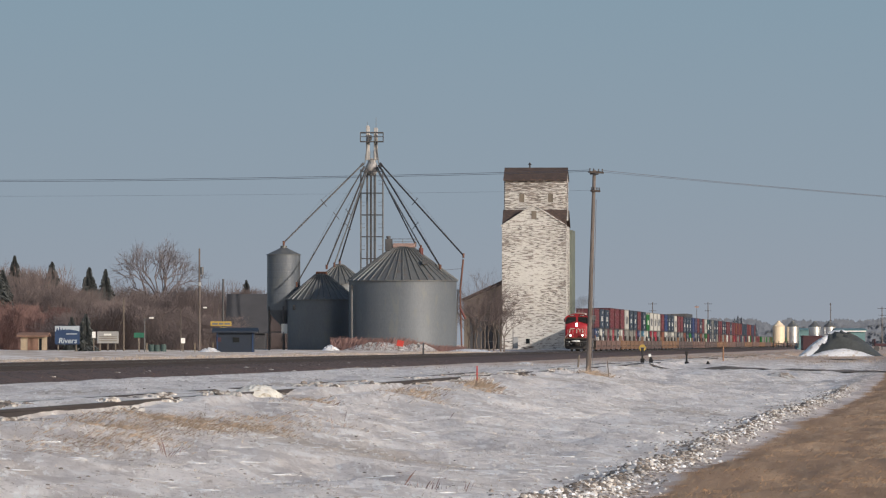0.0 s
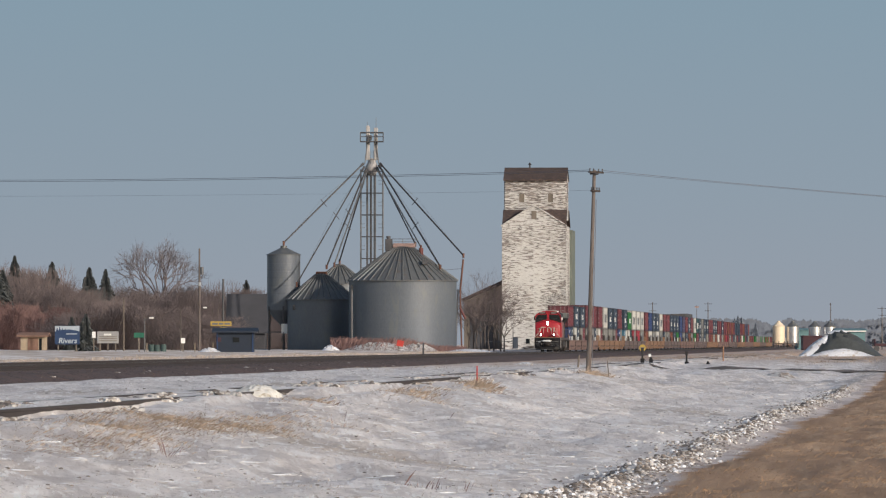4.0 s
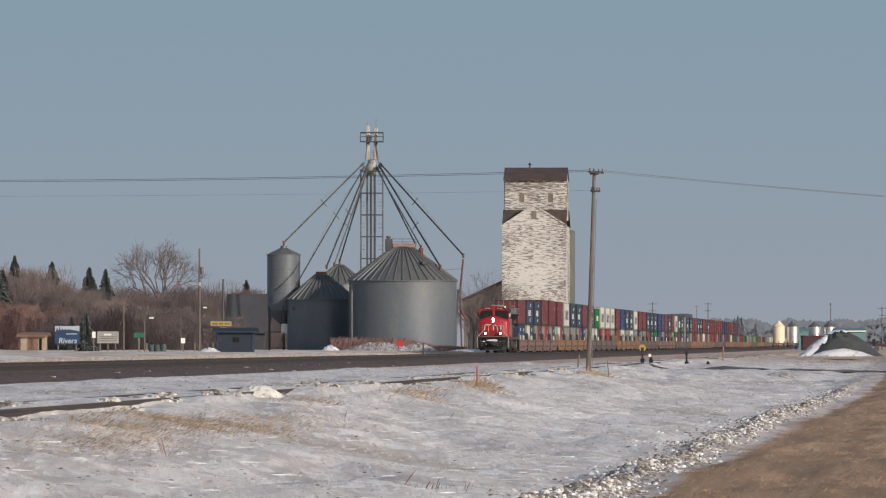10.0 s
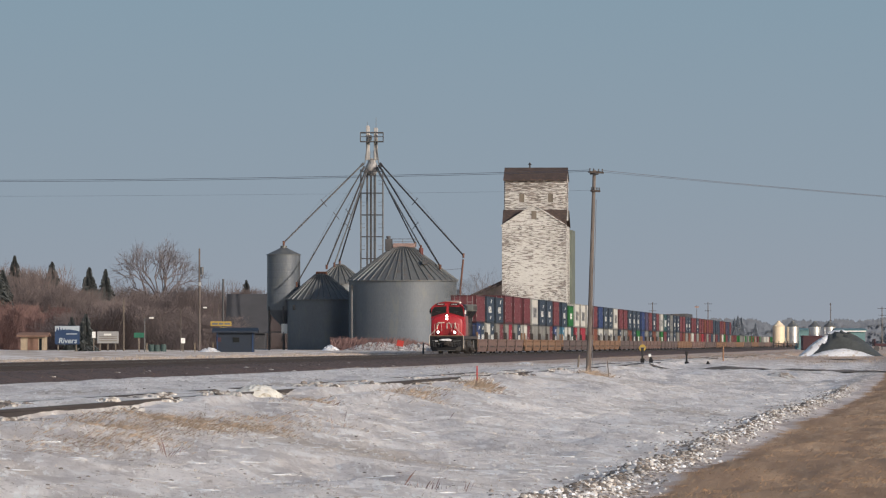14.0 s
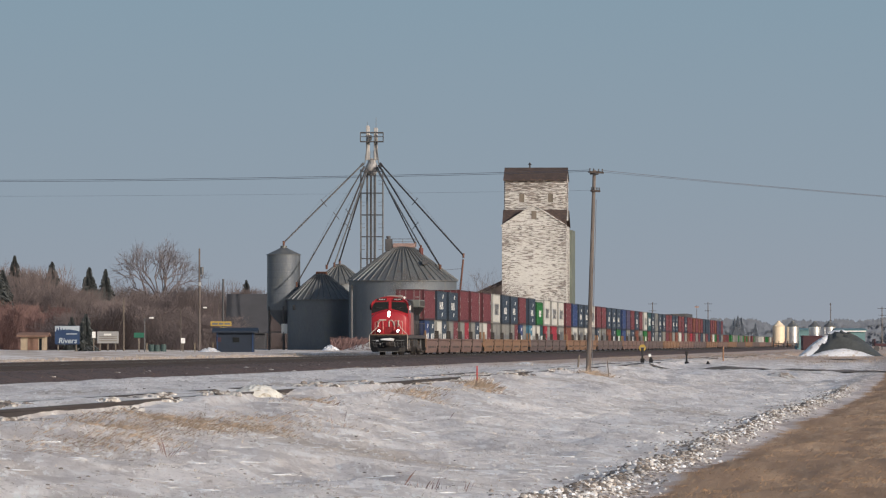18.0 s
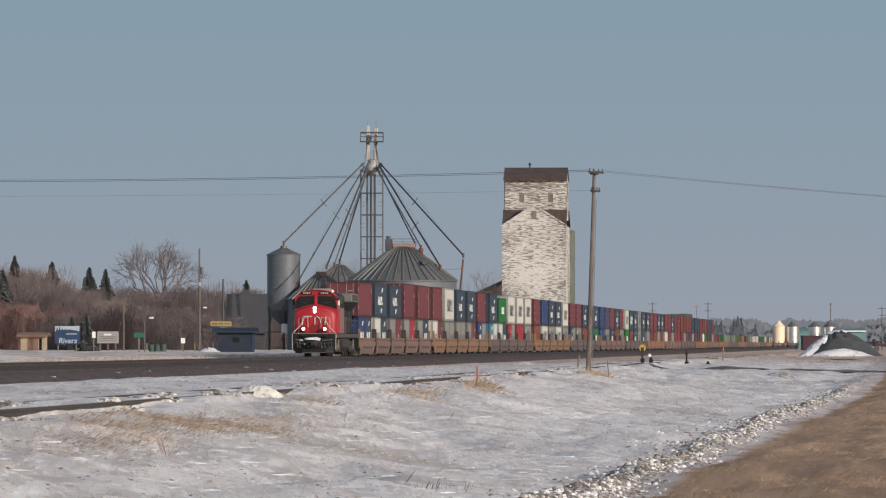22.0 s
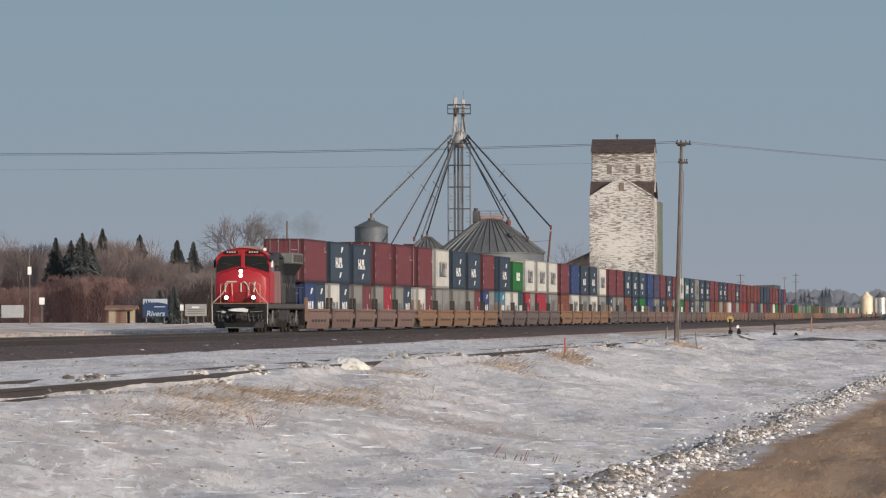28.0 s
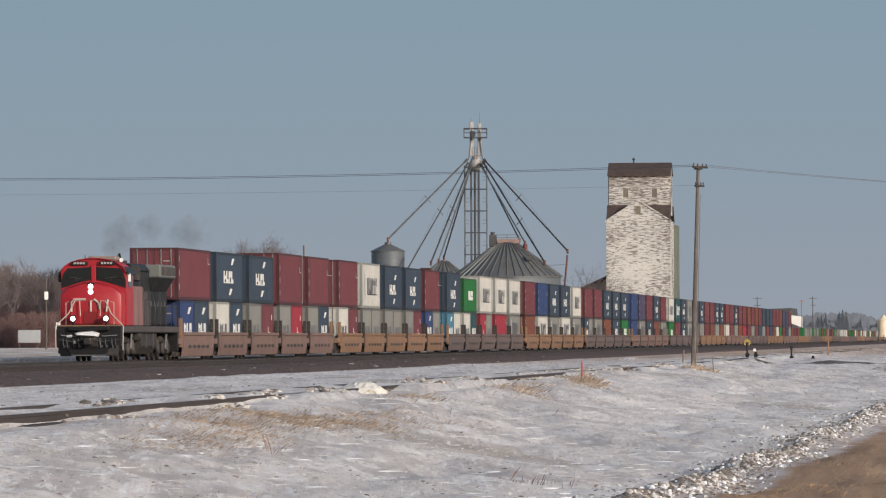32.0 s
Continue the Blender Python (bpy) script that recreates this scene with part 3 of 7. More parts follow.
def bed_mat():
    """Dark ballast, oil-black between the rails and rusty brown on the shoulders."""
    m = BALLAST.copy()
    m.name = "stained_ballast"
    t = m.node_tree
    N, L = t.nodes.new, t.links.new
    b = t.nodes["Principled BSDF"]
    base = b.inputs["Base Color"].links[0].from_socket
    co, sep, wave = N("ShaderNodeTexCoord"), N("ShaderNodeSeparateXYZ"), N("ShaderNodeValToRGB")
    mp, nz, ad, mr = N("ShaderNodeMapping"), N("ShaderNodeTexNoise"), N("ShaderNodeMath"), N("ShaderNodeMapRange")
    mp.inputs["Scale"].default_value = (1, 0.06, 1)
    L(co.outputs["Object"], mp.inputs[0])
    L(mp.outputs[0], nz.inputs[0])
    nz.inputs["Scale"].default_value, nz.inputs["Detail"].default_value = 1.1, 5
    L(co.outputs["Object"], sep.inputs[0])
    ad.operation, ad.inputs[1].default_value = "MULTIPLY_ADD", 2.2
    L(nz.outputs[0], ad.inputs[0])
    L(sep.outputs[0], ad.inputs[2])
    mr.inputs[1].default_value, mr.inputs[2].default_value = -4.9, 11.1
    L(ad.outputs[0], mr.inputs[0])
    L(mr.outputs[0], wave.inputs[0])
    r = wave.color_ramp
    r.elements[0].position, r.elements[0].color = 0.0, (1.5, 1.3, 1.2, 1)
    r.elements[1].position, r.elements[1].color = 1.0, (1.25, 1.0, 0.95, 1)
    for at, c in ((0.22, (0.9, 0.9, 0.92, 1)), (0.34, (0.62, 0.62, 0.66, 1)), (0.46, (1.1, 1.02, 1.0, 1)), (0.58, (0.6, 0.58, 0.6, 1)), (0.68, (1.35, 1.08, 1.05, 1)), (0.85, (0.9, 0.75, 0.75, 1))):
        r.elements.new(at).color = c
    mx = N("ShaderNodeMix")
    mx.data_type, mx.blend_type = "RGBA", "MULTIPLY"
    mx.inputs[0].default_value = 1
    L(base, mx.inputs[6])
    L(wave.outputs[0], mx.inputs[7])
    L(mx.outputs[2], b.inputs["Base Color"])
    return m


bed = Shape()
bed.prism([(-6.4, -0.75), (-4.2, -0.36), (-2.0, -0.22), (6.5, -0.22), (8.0, -0.34), (10.3, -0.85)], -300, 4700)
bed_ob = tagged(part("ballast_bed", bed, bed_mat(), None, m=TRACK), "dark crushed-stone ballast bed of the main line", "railway bed", kind="structure")
main_line = thing("main_track", TRACK, "main line track of steel rails on wooden sleepers", "railway track", kind="structure")
rail_run(main_line, 0, -200, 4600, 0)
passing = thing("passing_track", TRACK, "second track beside the main line on dark ballast", "railway track", kind="structure")
rail_run(passing, 4.3, -200, 4600, -0.02)
tie_mesh = Shape().box(-1.3, 1.3, -0.11, 0.11, -0.36, -0.168, 0.015).mesh("sleeper")
for k in range(150):
    part("sleeper", tie_mesh, TIE_WOOD, main_line, m=pose(0, 318 + k * 0.56, 0, 0, 0, random.uniform(-1, 1)))
    part("sleeper", tie_mesh, TIE_WOOD, passing, m=pose(4.3, 250 + k * 0.56, -0.02, 0, 0, random.uniform(-1, 1)))
siding = thing("siding_track", TRACK, "rusty siding track half buried in snow", "railway track", kind="structure")
rail_run(siding, 29.65, 60, 700, 0)
for k in range(290):
    part("sleeper", tie_mesh, TIE_WOOD, siding, m=pose(29.65 + random.uniform(-0.05, 0.05), 92 + k * 0.56, random.uniform(-0.01, 0.03), 0, 0, random.uniform(-2, 2)))

# ---- grain elevator ----
def grain_elevator():
    """Local: x right, y away, origin at the middle of the front wall's foot."""
    e = thing("grain_elevator", pose(13.22, 1000, 0.58, 0, 0, -TURN) @ Matrix.Scale(1000 / 895, 4), "tall wooden grain elevator with flaking white paint and dark roof", "grain elevator")
    hw, dep, eave, peak = 4.08, 11.0, 15.65, 18.37
    part("front_wall", Shape().prism([(-hw, -0.4), (hw, -0.4), (hw, eave), (0, peak - 0.12), (-hw, eave)], 0, 0.3), BOARDS, e, "flaking white board wall with a gable")
    part("side_wall", Shape().box(-hw, -hw + 0.3, 0.3, dep, -0.4, eave), BOARDS, e)
    part("side_wall", Shape().box(hw - 0.3, hw, 0.3, dep, -0.4, eave), BOARDS, e)
    part("back_wall", Shape().box(-hw, hw, dep, dep + 0.3, -0.4, eave), BOARDS, e)
    up = 17.64
    part("front_roof", Shape().hexa([(-hw - 0.1, 0.35, eave - 0.1), (hw + 0.1, 0.35, eave - 0.1), (hw + 0.1, 2.9, up), (-hw - 0.1, 2.9, up),
                                     (-hw - 0.1, 0.35, eave + 0.06), (hw + 0.1, 0.35, eave + 0.06), (hw + 0.1, 2.9, up + 0.16), (-hw - 0.1, 2.9, up + 0.16)]), ROOF_DK, e, "dark shingled lower roof")
    part("back_roof", Shape().hexa([(-hw - 0.1, 8.4, up), (hw + 0.1, 8.4, up), (hw + 0.1, dep + 0.5, eave - 0.1), (-hw - 0.1, dep + 0.5, eave - 0.1),
                                    (-hw - 0.1, 8.4, up + 0.16), (hw + 0.1, 8.4, up + 0.16), (hw + 0.1, dep + 0.5, eave + 0.06), (-hw - 0.1, dep + 0.5, eave + 0.06)]), ROOF_DK, e)
    for sx in (-1, 1):
        part("gable_trim", Shape().hexa([(0, -0.12, peak - 0.1), (sx * (hw + 0.22), -0.12, eave - 0.12), (sx * (hw + 0.22), 0.45, eave - 0.12), (0, 0.45, peak - 0.1),
                                         (0, -0.12, peak + 0.1), (sx * (hw + 0.22), -0.12, eave + 0.08), (sx * (hw + 0.22), 0.45, eave + 0.08), (0, 0.45, peak + 0.1)]), BOARDS, e, "white bargeboard")
        part("corner_board", Shape().box(sx * hw - 0.09, sx * hw + 0.09, -0.04, 0.1, -0.3, eave - 0.1, 0.01), BOARDS, e)
        part("gable_roof", Shape().hexa([(0, 0.45, peak - 0.1), (sx * (hw + 0.1), 0.45, eave - 0.1), (sx * (hw + 0.1), 1.6, eave + 0.3), (0, 3.0, peak - 0.1),
                                         (0, 0.45, peak + 0.06), (sx * (hw + 0.1), 0.45, eave + 0.02), (sx * (hw + 0.1), 1.6, eave + 0.4), (0, 3.0, peak + 0.06)]), ROOF_DK, e)
    # cupola
    c0, c1, cw = 2.9, 8.4, 3.95
    zb, ze, zr = up - 1.2, 21.68, 23.29
    part("cupola_front", Shape().box(-cw, cw, c0, c0 + 0.25, zb, ze), BOARDS_WORN, e, "flaking white cupola wall")
    part("cupola_back", Shape().box(-cw, cw, c1 - 0.25, c1, zb, ze), BOARDS, e)
    mid = (c0 + c1) / 2
    for sx in (-1, 1):
        part("cupola_side", Shape().prism([(c0 + 0.25, zb), (c1 - 0.25, zb), (c1 - 0.25, ze), (mid, zr - 0.1), (c0 + 0.25, ze)], sx * cw - 0.12, sx * cw + 0.12, "x"), BOARDS_WORN, e)
    for a, b in ((c0 - 0.35, mid), (c1 + 0.35, mid)):
        part("cupola_roof", Shape().hexa([(-cw - 0.2, a, ze - 0.12), (cw + 0.2, a, ze - 0.12), (cw + 0.2, b, zr - 0.1), (-cw - 0.2, b, zr - 0.1),
                                          (-cw - 0.2, a, ze + 0.06), (cw + 0.2, a, ze + 0.06), (cw + 0.2, b, zr + 0.08), (-cw - 0.2, b, zr + 0.08)]), ROOF_DK, e, "dark brown shingled roof")
    part("ridge_vent", Shape().tube((-0.85, mid, zr), (-0.85, mid, zr + 0.5), 0.1).tube((-0.85, mid, zr + 0.45), (-0.85, mid, zr + 0.75), 0.26, 0.05), STEEL_DK, e, "small dark roof vent")
    # openings
    for wx, wz, y in ((-1.75, 19.33, c0), (2.0, 19.33, c0), (0.0, 17.05, 0.0)):
        w = part("window", Shape().box(wx - 0.34, wx + 0.34, y - 0.03, y - 0.005, wz - 0.55, wz + 0.55), WOOD_GREY, e, "boarded grey window")
        for x0, x1, z0, z1 in ((-0.44, -0.34, -0.65, 0.65), (0.34, 0.44, -0.65, 0.65), (-0.34, 0.34, 0.55, 0.65), (-0.34, 0.34, -0.65, -0.55)):
            part("frame", Shape().box(wx + x0, wx + x1, y - 0.07, y - 0.004, wz + z0, wz + z1), BOARDS, w)
    w = part("window", Shape().box(-1.05, -0.55, -0.03, -0.004, 0.3, 0.95), GLASS_DK, e, "small dark basement window")
    part("sill", Shape().box(-1.15, -0.45, -0.06, -0.02, 0.2, 0.3), BOARDS, w)
    part("lintel", Shape().box(-1.15, -0.45, -0.06, -0.02, 0.95, 1.05), BOARDS, w)
    # rear annex on the track side
    part("annex", Shape().prism([(-hw, -0.4), (hw + 0.3, -0.4), (hw + 0.3, 15.28), (-hw, 15.87)], dep + 0.3, dep + 9), GREENISH, e, "weathered green-grey rear annex")
    # driveway shed
    part("shed_wall", Shape().prism([(-hw - 5.2, -0.4), (-hw, -0.4), (-hw, 8.23), (-hw - 0.6, 7.86), (-hw - 5.2, 5.88)], 2.5, 9), WOOD_GREY, e, "grey weathered side shed")
    part("shed_roof", Shape().prism([(-hw, 8.30), (-hw, 8.67), (-hw - 5.5, 6.17), (-hw - 5.5, 5.88)], 2.2, 9.3), ROOF_DK, e, "sloping dark shed roof")
    part("shed_door", Shape().box(-hw - 4.4, -hw - 1.3, 2.42, 2.495, -0.3, 3.6), GREY_ROOF, e, "dark driveway door")
    return e


grain_elevator()


gate = thing("pipe_gate", pose(7.05, 900, 0.62), "thin grey pipe gate beside the elevator", "gate")
for gx in (-1.6, 0.25, 2.1):
    part("gate_post", Shape().tube((gx, 0, -0.4), (gx, 0, 4.05), 0.05, 0.05, 6), STEEL, gate)
for gz_ in (0.6, 4.0):
    part("gate_rail", Shape().tube((-1.6, 0, gz_), (2.1, 0, gz_), 0.045, 0.045, 6), STEEL, gate)
crate = thing("pale_meter_box", pose(9.45, 900, 0.5), "pale grey metal box at the foot of the elevator", "cabinet")
part("body", Shape().box(-0.35, 0.35, 0, 0.5, -0.2, 1.25, 0.03), CABINET, crate)
part("lid", Shape().box(-0.38, 0.38, -0.03, 0.53, 1.25, 1.31, 0.01), CABINET, crate)

# ---- steel bins ----
def grain_bin(name, m, r, wall, roof, tiers, ribs, wallmat, label, cap=0.8):
    b = thing(name, m, label, "grain bin", "steel grain bins")
    h = wall / tiers
    for k in range(tiers):
        prof = []
        for j in range(9):
            prof.append((r + (0.005 if j % 2 else 0.0), k * h + h * j / 8 - (0.3 if k == 0 and j == 0 else 0)))
        part("wall_ring", Shape().lathe(prof, 56), wallmat, b, smooth=True)
    part("roof", Shape().lathe([(r + 0.16, wall - 0.05), (r + 0.16, wall + 0.03), (cap, wall + roof), (cap, wall + roof + 0.15), (0.02, wall + roof + 0.25)], 56), GALV_ROOF, b, "conical ribbed steel roof")
    rise = math.degrees(math.atan2(roof, r + 0.16 - cap))
    run = math.hypot(roof, r + 0.16 - cap)
    rib = Shape().prism([(-0.06, 0), (0.06, 0), (0.025, 0.10), (-0.025, 0.10)], 0, run).mesh("roof_rib")
    for k in range(ribs):
        a = 2 * math.pi * k / ribs
        m2 = pose((r + 0.16) * math.cos(a), (r + 0.16) * math.sin(a), wall + 0.03, 0, 0, math.degrees(a) + 90) @ pose(0, 0, 0, rise)
        part("roof_rib", rib, GALV_ROOF, b, m=m2)
    return b


G1 = (-4.20, 720.0, 0.12)
big = grain_bin("large_grain_bin", pose(*G1), 5.62, 7.35, 3.55, 9, 40, GALV, "large round galvanised steel grain bin with ribbed conical roof", 1.0)
# filling platform on its peak
pf = Shape().box(-1.3, 1.3, -0.8, 0.8, 11.1, 11.16)
part("roof_platform", pf, GALV, big, "steel platform at the peak")
for px in (-1.3, 0, 1.3):
    part("platform_post", Shape().tube((px, -0.8, 10.7), (px, -0.8, 11.75), 0.03), STEEL, big)
part("platform_rail", Shape().tube((-1.3, -0.8, 11.75), (1.3, -0.8, 11.75), 0.03).tube((-1.3, -0.8, 11.45), (1.3, -0.8, 11.45), 0.025), STEEL, big)
part("peak_conveyor", Shape().box(-1.05, 1.25, -1.0, -0.5, 10.85, 11.3, 0.04), PEAK_TAN, big, "faded pinkish-tan conveyor trough at the peak")
part("peak_box", Shape().box(-1.85, -1.08, -0.9, 0.2, 10.5, 11.75, 0.05), STEEL_DK, big, "dark motor box at the peak")
part("peak_lamp", Shape().tube((-1.5, -0.5, 11.75), (-1.5, -0.5, 12.05), 0.2, 0.24, 8), STEEL_DK, big)
part("roof_vent", Shape().tube((1.9, -0.6, 9.9), (1.9, -0.6, 10.8), 0.25, 0.25, 10), RUST_RED, big, "red inlet on the roof")
part("roof_hatch", Shape().box(2.0, 2.6, -3.4, -2.9, 9.05, 9.55, 0.03), STEEL_DK, big, "dark roof hatch")
part("downpipe", Shape().tube((-5.3, -2.6, 0), (-5.3, -2.6, 6.9), 0.13, 0.13, 10), STEEL, big, "tall grey aeration pipe against the wall")
part("foundation", Shape().lathe([(0.02, 0.0), (5.85, 0.0), (5.9, -0.15), (5.9, -0.5)], 48), SNOW_DIRTY, big, "low concrete foundation ring")

small = grain_bin("grain_bin", pose(-12.85, 728.0, 0.15), 3.6, 5.4, 2.6, 7, 30, GALV, "galvanised steel grain bin standing in the shadow of a larger one", 0.7)
part("peak_box", Shape().box(-0.6, 0.6, -0.5, 0.5, 7.95, 8.4, 0.03), RUST, small, "rusty box at the peak")
part("wall_plate", Shape().box(-3.0, -2.5, -2.35, -2.1, 4.35, 4.85), STEEL_DK, small)
third = grain_bin("rear_grain_bin", pose(-11.64, 775.0, 0.2), 3.0, 7.4, 2.1, 8, 24, GALV, "smaller steel grain bin behind the others", 0.5)


def hopper_bin(m, r, z0, wall, roof, mat, label, name="hopper_bin", legs=8, group="hopper bins", roofmat=None):
    b = thing(name, m, label, "hopper bin", group)
    tiers = max(3, round(wall / 0.85))
    h = wall / tiers
    for k in range(tiers):
        part("wall_ring", Shape().lathe([(r + (0.02 if j % 2 else 0), z0 + k * h + h * j / 6) for j in range(7)], 28), mat, b, smooth=True)
    part("roof", Shape().lathe([(r + 0.1, z0 + wall - 0.04), (r + 0.1, z0 + wall + 0.03), (0.35, z0 + wall + roof), (0.35, z0 + wall + roof + 0.2), (0.02, z0 + wall + roof + 0.24)], 28), roofmat or GALV_ROOF, b, "conical roof")
    part("hopper", Shape().lathe([(r, z0), (0.3, max(0.7, z0 - r * 0.95)), (0.3, max(0.5, z0 - r * 0.95 - 0.3))], 28), mat, b, "steel hopper cone")
    for k in range(legs):
        a = 2 * math.pi * (k + 0.5) / legs
        part("leg", Shape().box(-0.08, 0.08, -0.08, 0.08, -0.1, z0 + 0.4, 0.01), STEEL_DK, b, m=pose(r * math.cos(a), r * math.sin(a), 0, 0, 0, math.degrees(a)))
    part("leg_ring", Shape().lathe([(r + 0.07, z0 * 0.45), (r + 0.07, z0 * 0.45 + 0.12), (r - 0.05, z0 * 0.45 + 0.12), (r - 0.05, z0 * 0.45), (r + 0.07, z0 * 0.45)], 28), STEEL_DK, b)
    return b


hopper = hopper_bin(pose(-16.90, 730.0, 0.15), 1.75, 4.32, 5.87, 0.75, GALV, "tall narrow steel hopper bin on dark legs", legs=6)
part("ladder", Shape().tube((1.2, -1.5, 0), (1.75, -0.9, 9.5), 0.04).tube((-0.2, -1.9, 1.0), (1.2, -1.4, 6.5), 0.05), STEEL_DK, hopper, "dark ladder and brace")
part("notice", Shape().box(-0.2, 0.55, -1.85, -1.8, 1.86, 2.88), WHITE_PAINT, hopper, "white notice board")


# ---- elevator leg tower with its spouts ----
def leg_tower():
    D = 738
    t = thing("grain_leg_tower", pose(-7.63, D, 0.1), "tall lattice steel grain leg tower with a work platform", "tower")
    w, top = 1.18, 19.51
    for sx in (-1, 1):
        for sy in (-1, 1):
            part("tower_leg", Shape().tube((sx * w, sy * w, -0.2), (sx * w, sy * w, top), 0.07), STEEL, t)
    n = 8
    for k in range(n + 1):
        z = 0.6 + (top - 0.8) * k / n
        for p0, p1 in (((-w, -w), (w, -w)), ((w, -w), (w, w)), ((w, w), (-w, w)), ((-w, w), (-w, -w))):
            part("girt", Shape().tube((*p0, z), (*p1, z), 0.045, 0.045, 6), STEEL_DK, t)
        # paired rungs on the outer bays
        for dz in (0.95, 1.35):
            if k < n:
                for sx in (-1, 1):
                    part("rung", Shape().tube((sx * w, -w, z + dz), (sx * 0.72, -w, z + dz), 0.022, 0.022, 5), STEEL, t)
    for k in range(n):
        z0, z1 = 0.6 + (top - 0.8) * k / n, 0.6 + (top - 0.8) * (k + 1) / n
        for sx in (-1, 1):
            part("cross_brace", Shape().tube((sx * w, -w, z0), (sx * w, w, z1), 0.02, 0.02, 5), STEEL, t)
    for px in (-0.5, -0.1, 0.34):
        part("leg_casing", Shape().box(px - 0.11, px + 0.11, -0.2, 0.2, 0, 19.27, 0.02), PIPE if px == -0.1 else STEEL, t, "square leg trunking")
    part("ladder", Shape().tube((-0.1, -0.5, 0), (-0.1, -0.5, top + 2), 0.03).tube((0.15, -0.5, 0), (0.15, -0.5, top + 2), 0.03), STEEL, t)
    hz = top
    part("distributor", Shape().lathe([(0.1, hz + 1.2), (0.35, hz + 1.0), (0.7, hz + 0.25), (0.7, hz - 0.05), (0.3, hz - 0.7)], 20), GALV_PALE, t, "conical grain distributor", smooth=True)
    pz = 22.5
    part("head_platform", Shape().box(-1.25, 1.25, -1.0, 1.0, pz - 0.05, pz + 0.04), STEEL_DK, t)
    for px in (-1.22, -0.4, 0.4, 1.22):
        part("platform_post", Shape().tube((px, -1.0, pz), (px, -1.0, pz + 0.95), 0.05), STEEL_DK, t)
    part("platform_rail", Shape().tube((-1.25, -1, pz + 0.95), (1.25, -1, pz + 0.95), 0.06).tube((-1.25, -1, pz + 0.5), (1.25, -1, pz + 0.5), 0.04)
         .tube((-1.25, 1, pz + 0.95), (1.25, 1, pz + 0.95), 0.05), STEEL_DK, t)
    part("drive_motor", Shape().box(-0.45, 0.0, -0.9, -0.4, pz + 0.1, pz + 0.65, 0.05), STEEL_DK, t)
    part("leg_head", Shape().box(-0.62, -0.22, -0.3, 0.3, pz - 2.0, pz + 1.7, 0.05), GALV_PALE, t)
    part("leg_head", Shape().box(0.22, 0.62, -0.3, 0.3, pz - 2.0, pz + 1.5, 0.05), GALV_PALE, t)
    for sx in (-1, 1):
        part("head_brace", Shape().tube((sx * 0.75, -0.4, hz + 0.6), (sx * 0.45, -0.4, pz), 0.05), STEEL, t)
    part("antenna", Shape().tube((-0.45, 0, pz + 1.4), (-0.5, 0, pz + 2.1), 0.015).tube((-0.5, 0, pz + 1.0), (0.45, 0, pz + 1.0), 0.015).tube((0.45, 0, pz + 0.9), (0.45, 0, pz + 2.6), 0.02), STEEL, t, "thin antenna rods")
    return t


leg_tower()


def spout(p, q, r, label, bar=None):
    s = thing("grain_spout", pose(0, 0, 0), label, "grain spout", "spouts of the leg tower")
    p, q = Vector(p), Vector(q)
    part("pipe", Shape().tube(p, q, r * 0.78, r * 0.78, 8), GALV_ROOF if label.startswith("pale") else PIPE, s)
    part("spout_foot", Shape().tube(q + Vector((0, 0, 0.2)), q - Vector((0, 0, 0.3)), r * 1.15, r * 1.0, 8), RUST, s, "rusty red spout end")
    part("spout_collar", Shape().tube(p, p + (q - p).normalized() * 0.5, r * 1.4, r * 1.1, 8), PIPE, s)
    if bar:
        c = p + (q - p) * bar
        d = (q - p).normalized()
        up = Vector((-0.6 if d.x < 0 else 0.6, 0, 0.75)).normalized()
        part("truss_post", Shape().tube(c - up * 0.5, c + up * 0.5, 0.04, 0.04, 6), PIPE, s)
        part("truss_wire", Shape().line([p.lerp(q, 0.12), c + up * 0.42, p.lerp(q, 0.9)], 0.011, 5), WIRE, s)


HX = -7.63
spout((HX - 0.9, 737.2, 20.23), (-16.90, 730, 11.63), 0.11, "long steel grain spout to the hopper bin", 0.5)
spout((HX - 0.8, 736.9, 19.87), (-15.42, 725, 7.21), 0.09, "long steel grain spout to the smaller bin", 0.42)
spout((HX - 0.6, 737.0, 19.62), (-12.31, 728, 9.09), 0.11, "long steel grain spout to the smaller bin", 0.45)
spout((HX - 0.5, 737.6, 19.50), (-11.64, 775, 10.25), 0.11, "long steel grain spout to the rear bin")
spout((HX + 0.6, 737.0, 19.74), (-2.90, 722, 11.39), 0.1, "long steel grain spout to the large bin")
spout((HX + 0.8, 736.9, 19.99), (-0.29, 718, 8.98), 0.12, "long steel grain spout to the large bin", 0.6)
spout((HX + 0.9, 737.2, 20.23), (2.14, 724, 10.23), 0.11, "long steel grain spout to the loading pipe", 0.42)
spout((HX + 0.5, 737.0, 19.70), (-2.31, 720, 11.05), 0.1, "pale steel grain spout to the large bin")
spout((HX - 0.45, 737.0, 19.55), (-11.50, 728, 9.30), 0.1, "pale steel grain spout to the smaller bin", 0.6)
load = thing("loading_pipe", pose(1.845, 724.0, 0.1) @ Matrix.Scale(724 / 714, 4), "rusty red loading spout standing beside the large bin", "pipe")
part("pipe", Shape().tube((0.28, 0, 9.56), (-0.05, 0, 6.16), 0.1).tube((-0.05, 0, 6.16), (0.12, 0, 0.3), 0.085), RUST, load)
part("support", Shape().tube((-0.5, 0.2, 0), (-0.25, 0.2, 6.45), 0.08).tube((-0.4, 0.1, 4.2), (0.35, 0.1, 3.2), 0.06), STEEL, load)
